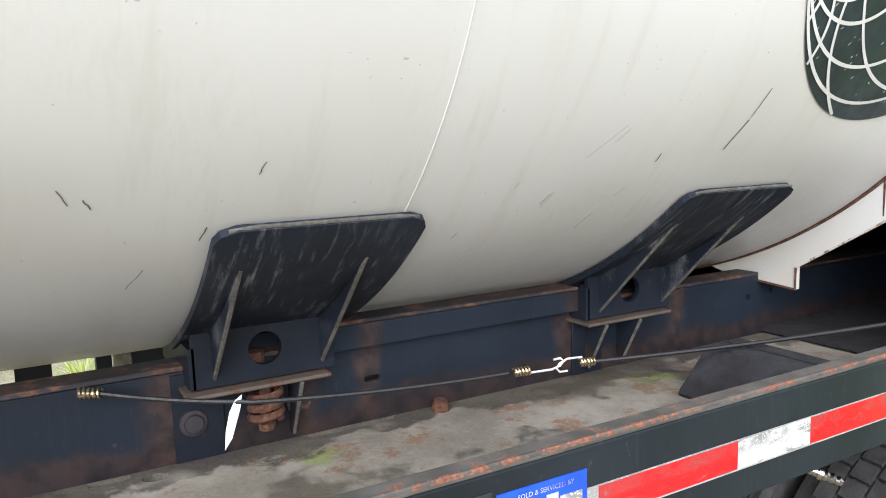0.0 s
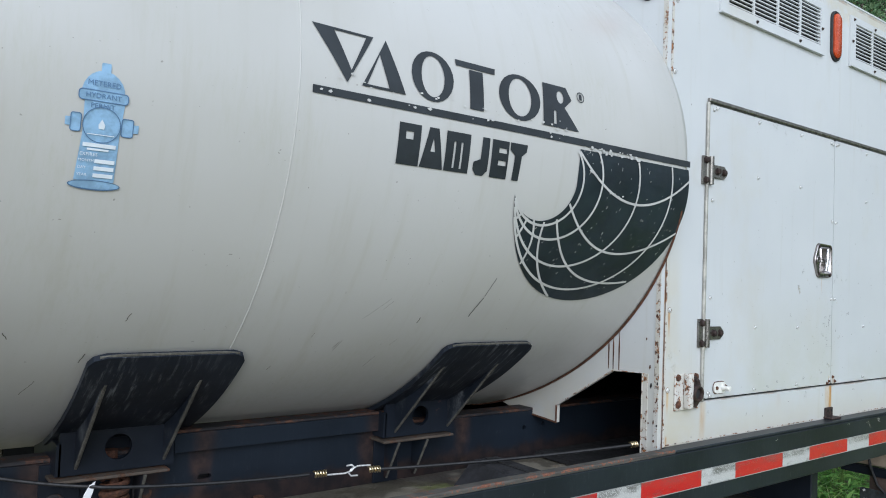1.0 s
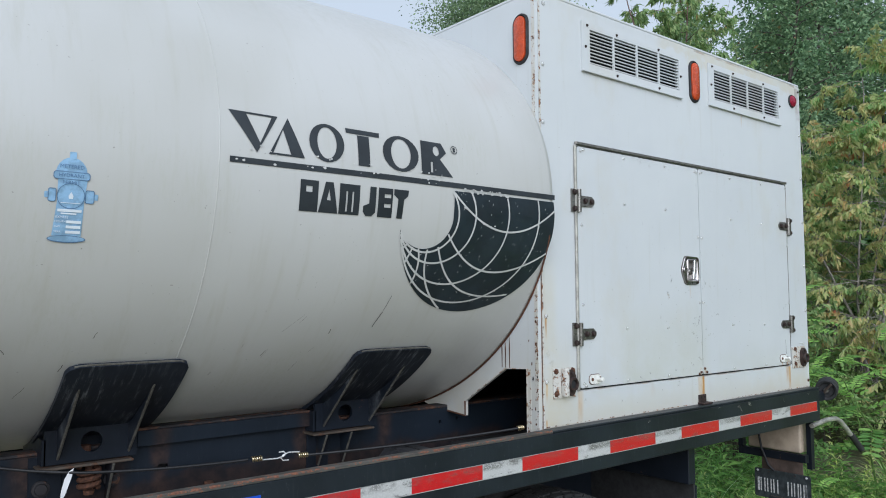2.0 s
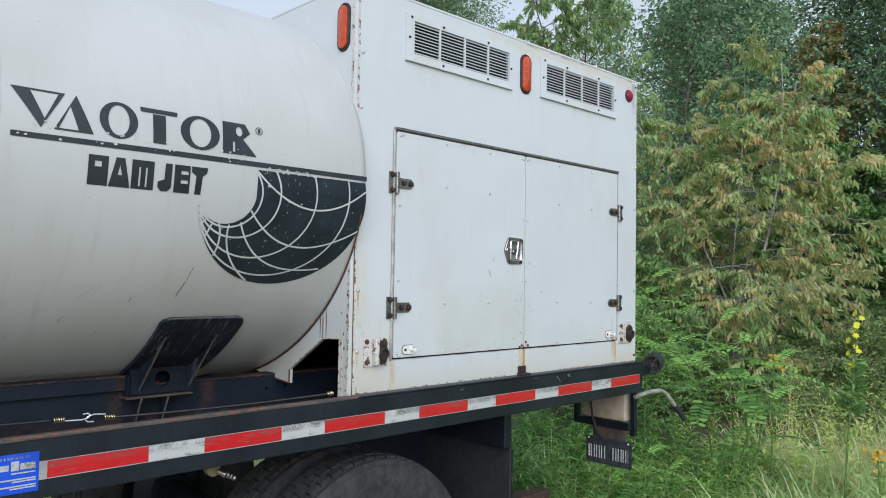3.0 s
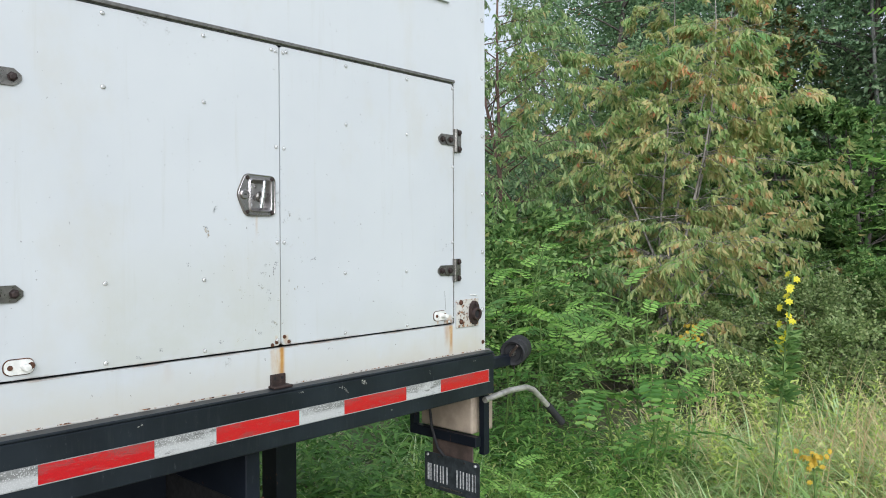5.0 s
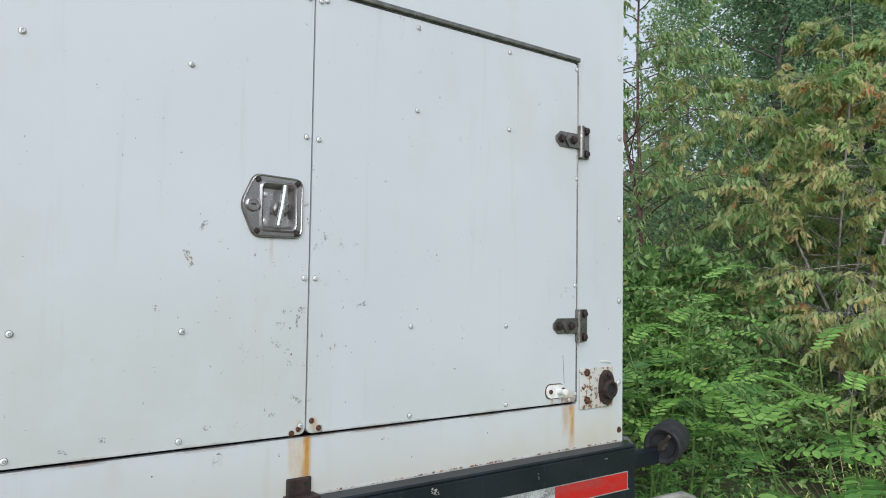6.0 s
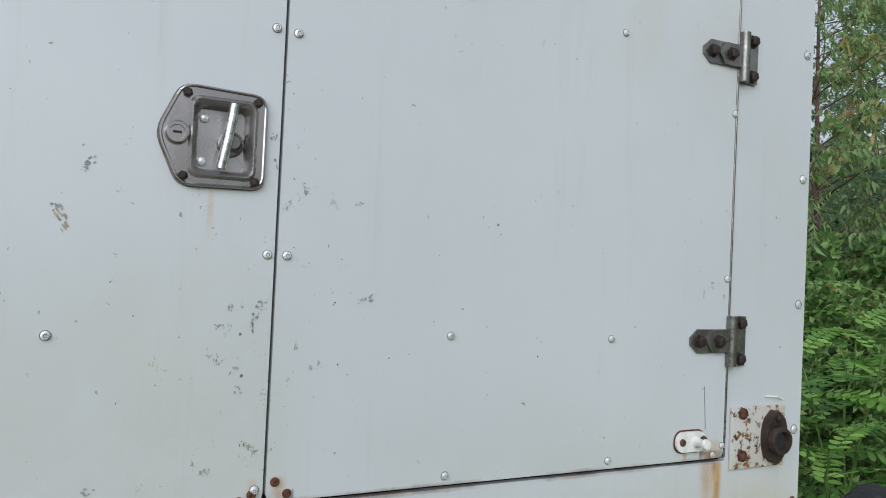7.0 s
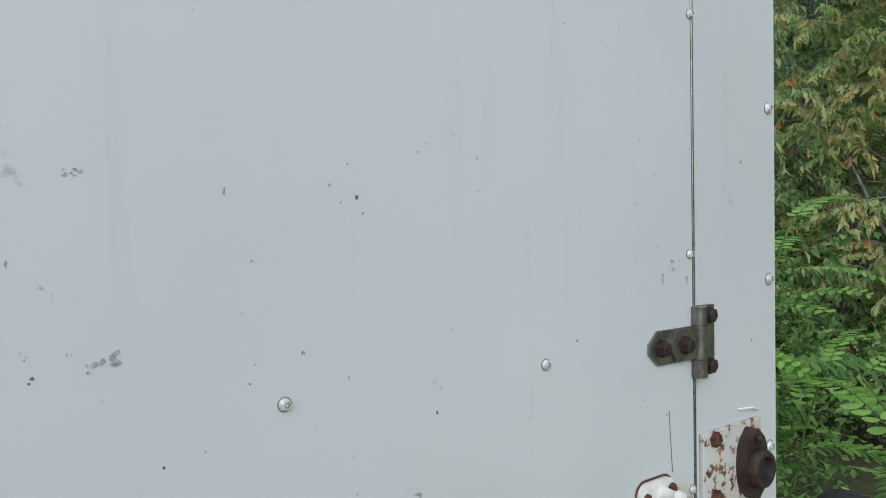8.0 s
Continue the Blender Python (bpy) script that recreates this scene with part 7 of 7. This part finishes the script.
locust((5.55, 1.95), [(5.55, 1.72, 1.74), (5.70, 2.05, 1.50), (5.62, 1.80, 1.62), (5.35, 2.05, 1.40), (5.55, 1.6, 1.20), (5.15, 1.75, 1.05)], "young locust shrub with bright pinnate leaves behind the box", 0.46, 7)
locust((5.35, 0.95), [(5.05, 0.75, 1.32), (5.42, 1.05, 1.42), (5.45, 0.68, 1.16), (4.9, 1.05, 1.15), (5.15, 1.25, 1.28), (5.0, 0.55, 0.95)], "young locust shrub with spreading pinnate leaves", 0.46, 7)
locust((4.15, 0.98), [(4.12, 0.94, 0.66), (4.28, 0.86, 0.55), (4.05, 1.15, 0.5)], "small pale-green sapling by the licence plate", 0.26, 6)
locust((5.1, -0.55), [(4.85, -0.35, 0.36), (5.05, -0.5, 0.40)], "small locust seedling in the grass", 0.22, 5)
locust((9.0, -0.25), [(8.9, 0.36, 2.36), (8.9, 0.05, 3.70), (8.85, 0.1, 1.55), (8.9, 0.15, 2.0), (9.0, -0.2, 2.9)], "slender locust sapling at the wood's edge", 0.68, 8, "locust_sapling")


def flower_spike(at, height, name, label, petals, count, spread, big_petals=True):
    t = thing(name, (*at, 0.03), label, "flower")
    bm = bmesh.new()
    path = wander((0, 0, 0), (0.03, 0.02, 1), height, 8, 0.02)
    tube(bm, path, 0.008, 6, [0.009 * (1 - 0.5 * i / 8) for i in range(9)])
    me = bpy.data.meshes.new("stalk")
    bm.to_mesh(me)
    bm.free()
    raw("stalk", me, M_STEM, t)
    n = 130 if big_petals else 16
    f = R.uniform(0.55, 0.80 if big_petals else 0.92, n)
    path = np.array(path)
    pos = np.stack([np.interp(f, np.linspace(0, 1, 9), path[:, k]) for k in range(3)], 1)
    raw("leaves", leaf_mesh("leaves", pos, unit(n) * np.array([1, 1, 0.3]) + np.array([0, 0, 0.15]), unit(n), 0.16 * (1.15 - f) + 0.03, 0.03 * (1.2 - f) + 0.008), L_GREEN, t)
    for c in range(count):
        f = (0.72 if big_petals else 0.9) + (0.28 if big_petals else 0.1) * c / max(1, count - 1)
        q = np.array([np.interp(f, np.linspace(0, 1, 9), path[:, k]) for k in range(3)]) + np.append(R.normal(size=2) * spread, R.normal() * spread * 0.4)
        n = 7
        a = np.arange(n) * math.tau / n
        size = 0.025 if big_petals else 0.016
        m3 = np.array(Euler((R.uniform(-1.0, 1.0), R.uniform(-1.5, -0.6), 0)).to_matrix())
        al = np.stack([np.cos(a), np.sin(a), 0.3 + 0 * a], 1) @ m3.T
        raw("blossom", leaf_mesh("blossom", np.repeat(q[None], n, 0), al, np.stack([-np.sin(a), np.cos(a), 0 * a], 1) @ m3.T, np.full(n, size), np.full(n, size * 0.8)), petals, t, "small open blossom")


R.seed(7)
flower_spike((5.64, 0.30), 1.50, "mullein", "tall mullein stalk with yellow flowers in the grass", L_YELLOW, 14, 0.024)
for gx, gy, h in ((5.12, -0.08, 0.69), (6.6, -0.9, 0.95), (5.9, 0.9, 1.15), (6.9, -1.3, 0.85)):
    flower_spike((gx, gy), h, "goldenrod", "goldenrod with small orange-yellow heads", L_ORANGE, 26, 0.035, False)

# trees: the turning one in front, green ones beside it, tall ones behind
R.seed(29)
tree((9.5, 2.85), 4.8, 2.30, 44000, L_TURN, M_TWIG, "young tree with yellowing, drooping leaves", 0.098, 0.036, 0.04, 5, 1.0, 120, "turning_tree", 0.022, 13, 0.36, 0.06, False, 0.8, 0.45, 0.76, gather=0.8)
tree((8.75, 4.30), 6.9, 2.0, 26000, L_SLIM, M_REDBARK, "slim tree with green drooping leaves", 0.100, 0.034, 0.05, 2, 1.0, 76, "slim_tree", 0.034, 12, 0.5, 0.05, False, 1.2, 0.5, 0.74, gather=0.7)
tree((10.5, 3.9), 4.6, 1.5, 15000, L_SLIM, M_TWIG, "young tree with green and olive leaves", 0.100, 0.036, 0.04, 3, 0.7, 48, "green_tree", 0.026, 12, 0.45, 0.07, gather=0.6)
shrub = tree((9.4, 1.25), 1.0, 0.85, 6000, L_SAGE, M_BARK, "low grey-green bush at the wood's edge", 0.05, 0.028, 0.05, 5, 0.1, 60, "shrub", 0.010, 8, 0.7, 0.0, True, 1.5, 0.5, 0.95, "shrub", "bushes along the wood", True, 0.6)
olive = tree((11.2, 0.75), 1.25, 0.95, 6000, L_GREEN, M_BARK, "low green bush under the trees", 0.06, 0.036, 0.05, 5, 0.1, 60, "shrub", 0.010, 8, 0.7, 0.0, True, 1.5, 0.5, 0.95, "shrub", "bushes along the wood", True, 0.6)
for src, spots in ((shrub, ((8.5, 0.75, 0.85, 100), (10.0, 0.45, 1.0, 200), (8.9, 1.95, 0.85, 290), (9.6, -0.35, 0.95, 40), (8.4, 2.7, 0.75, 150), (10.6, 1.5, 1.0, 80), (8.6, -0.4, 0.8, 10), (8.0, 1.5, 0.6, 240), (11.6, -0.6, 1.1, 340))),
                   (olive, ((10.6, 0.0, 0.95, 100), (12.2, 0.6, 1.0, 220), (12.0, 1.7, 1.0, 310), (10.6, 2.6, 0.9, 20), (13.0, -0.4, 1.1, 150), (11.0, -1.3, 0.9, 60), (7.3, 3.4, 1.2, 130), (8.0, 3.9, 1.5, 260), (6.9, 2.9, 0.95, 200)))):
    for x, y, k, turn in spots:
        c = copy_thing(src, pose(x, y, float(ground_z(np.array(x), 0)) - 0.02, 0, 0, turn))
        c.scale = (k * 1.05, k * 1.05, k)
tree((12.6, 1.45), 3.2, 1.5, 12000, L_GREEN, M_BARK, "bushy green tree at the wood's edge", 0.10, 0.075, 0.05, 2, 0.25, 48, "green_tree", 0.05, 9, 0.25, 0.03, True, 1.6, gather=0.6)
maple = tree((13.3, 3.0), 5.2, 1.6, 15000, L_GREEN, M_BARK, "leafy green maple at the wood's edge", 0.10, 0.08, 0.06, 2, 0.3, 56, "maple", 0.05, 10, 0.35, 0.03, True, 1.6, gather=0.6)
tall = tree((15.5, 4.6), 12.0, 2.6, 17000, L_WOOD, M_BARK, "tall broadleaf tree in the wood", 0.11, 0.075, 0.14, 1, 0.35, 60, "tall_tree", 0.10, 10, 0.45, 0.03, True, 1.4, 0.4, 0.85, bare=True, gather=0.5, scatter=0.15)
dark = tree((17.2, 2.4), 12.0, 2.4, 12000, L_DEEP, M_BARK, "dark green broadleaf tree in the wood", 0.11, 0.075, 0.25, 1, 0.35, 52, "tall_tree", 0.09, 10, 0.45, 0.03, True, 1.4, 0.4, 0.85, bare=True, gather=0.5, scatter=0.15)
birch = tree((16.2, 1.75), 13.0, 1.7, 6000, L_WOOD, M_BIRCH, "pale-trunked birch in the wood", 0.10, 0.07, 0.35, 1, 0.4, 34, "birch", 0.048, 9, 0.5, 0.04, True, 1.2, 0.4, 0.7, bare=True, gather=0.4, limb_k=0.35)
fine = tree((22.8, 20.6), 18.5, 3.9, 38000, L_DEEP, M_BARK, "far dark tree with fine leaves against the sky", 0.12, 0.08, 0.2, 1, 0.35, 80, "tall_tree", 0.12, 11, 0.35, 0.02, True, 2.6, 0.5, 0.9, bare=True, gather=0.5, scatter=0.28)
pale = tree((19.0, 11.3), 11.6, 1.7, 15000, L_BLUE, M_BIRCH, "far pale green tree against the sky", 0.11, 0.075, 0.15, 1, 0.4, 60, "tall_tree", 0.08, 10, 0.4, 0.02, True, 2.0, 0.5, 0.9, bare=True, gather=0.5, scatter=0.2)
tree((15.4, 3.45), 7.2, 1.0, 6000, L_RED, M_BARK, "maple with the first orange-red autumn leaves", 0.11, 0.08, 0.60, 1, 0.35, 30, "maple", 0.07, 9, 0.4, 0.03, True, 1.4, bare=True, gather=0.6)
for src, spots in ((maple, ((14.6, 1.7, 0.8, 80), (14.2, 0.2, 0.7, 200), (12.6, 4.9, 0.9, 300), (15.0, -1.4, 0.9, 20))),
                   (tall, ((18.5, 6.6, 1.05, 70), (14.2, 6.3, 0.8, 140), (21.0, 8.6, 1.0, 250), (21.5, 3.6, 1.1, 320))),
                   (dark, ((19.5, 0.6, 1.05, 90), (18.8, -2.6, 1.0, 210), (23.5, 1.6, 1.2, 300), (18.4, 4.4, 0.95, 30), (22.5, -6.0, 1.2, 10), (15.6, -1.8, 0.9, 160))),
                   (birch, ((15.2, 0.75, 0.9, 40), (17.6, 1.15, 1.0, 110), (19.0, 2.1, 1.0, 250), (18.2, 0.35, 0.95, 170), (20.2, 1.3, 1.1, 20), (15.7, 1.25, 0.85, 75), (16.8, -0.1, 0.8, 130), (21.0, 0.2, 1.05, 200), (17.0, 3.0, 0.95, 300), (16.4, 0.4, 1.0, 5))),
                   (fine, ((27.0, 27.5, 1.1, 60), (20.0, 24.0, 0.95, 150), (26.0, 11.6, 0.85, 200))),
                   (pale, ((16.8, 7.2, 0.8, 60), (24.0, 20.8, 1.1, 200)))):
    for x, y, k, turn in spots:
        c = copy_thing(src, pose(x, y, 0.25, 0, 0, turn))
        c.scale = (k, k, k)


# the depth of the wood: closed foliage far behind
def far_wood(n, name, mat, r0, r1, a0, a1, z0, z1, size, label):
    a = np.radians(R.uniform(a0, a1, n))
    r = R.uniform(r0, r1, n)
    lump = 0.5 + 0.5 * np.sin(a * 37) * np.sin(a * 23 + 1)
    z = z0 + (z1 * (0.62 + 0.38 * lump) - z0) * R.uniform(0, 1, n) ** 0.85
    pos = np.stack([r * np.sin(a), r * np.cos(a), z], 1)
    me = leaf_mesh(name, pos, unit(n) + np.array([0, 0, -0.4]), unit(n), size * R.uniform(0.6, 1.3, n), size * 0.6 * R.uniform(0.6, 1.3, n), simple=True)
    return raw(name, me, mat, None, label, "woods", "stuff")


far_wood(34000, "deep_wood", L_DEEP, 24, 32, 68, 122, 0.0, 7.5, 0.32, "dark depth of the wood")
far_wood(14000, "far_wood", L_WOOD, 34, 46, 38, 68, 0.0, 8.0, 0.6, "distant trees beyond the truck")
far_wood(9000, "far_side_wood", L_WOOD, 40, 50, -60, 38, 0.0, 10.0, 0.9, "distant trees on the far side of the truck")
# Never in view: added behind the camera to darken reflections and horizon light.
far_wood(12000, "unseen_wood_screen", L_WOOD, 38, 48, 122, 300, 0.0, 6.0, 0.8, "unseen tree line added to darken reflections and low sky light")
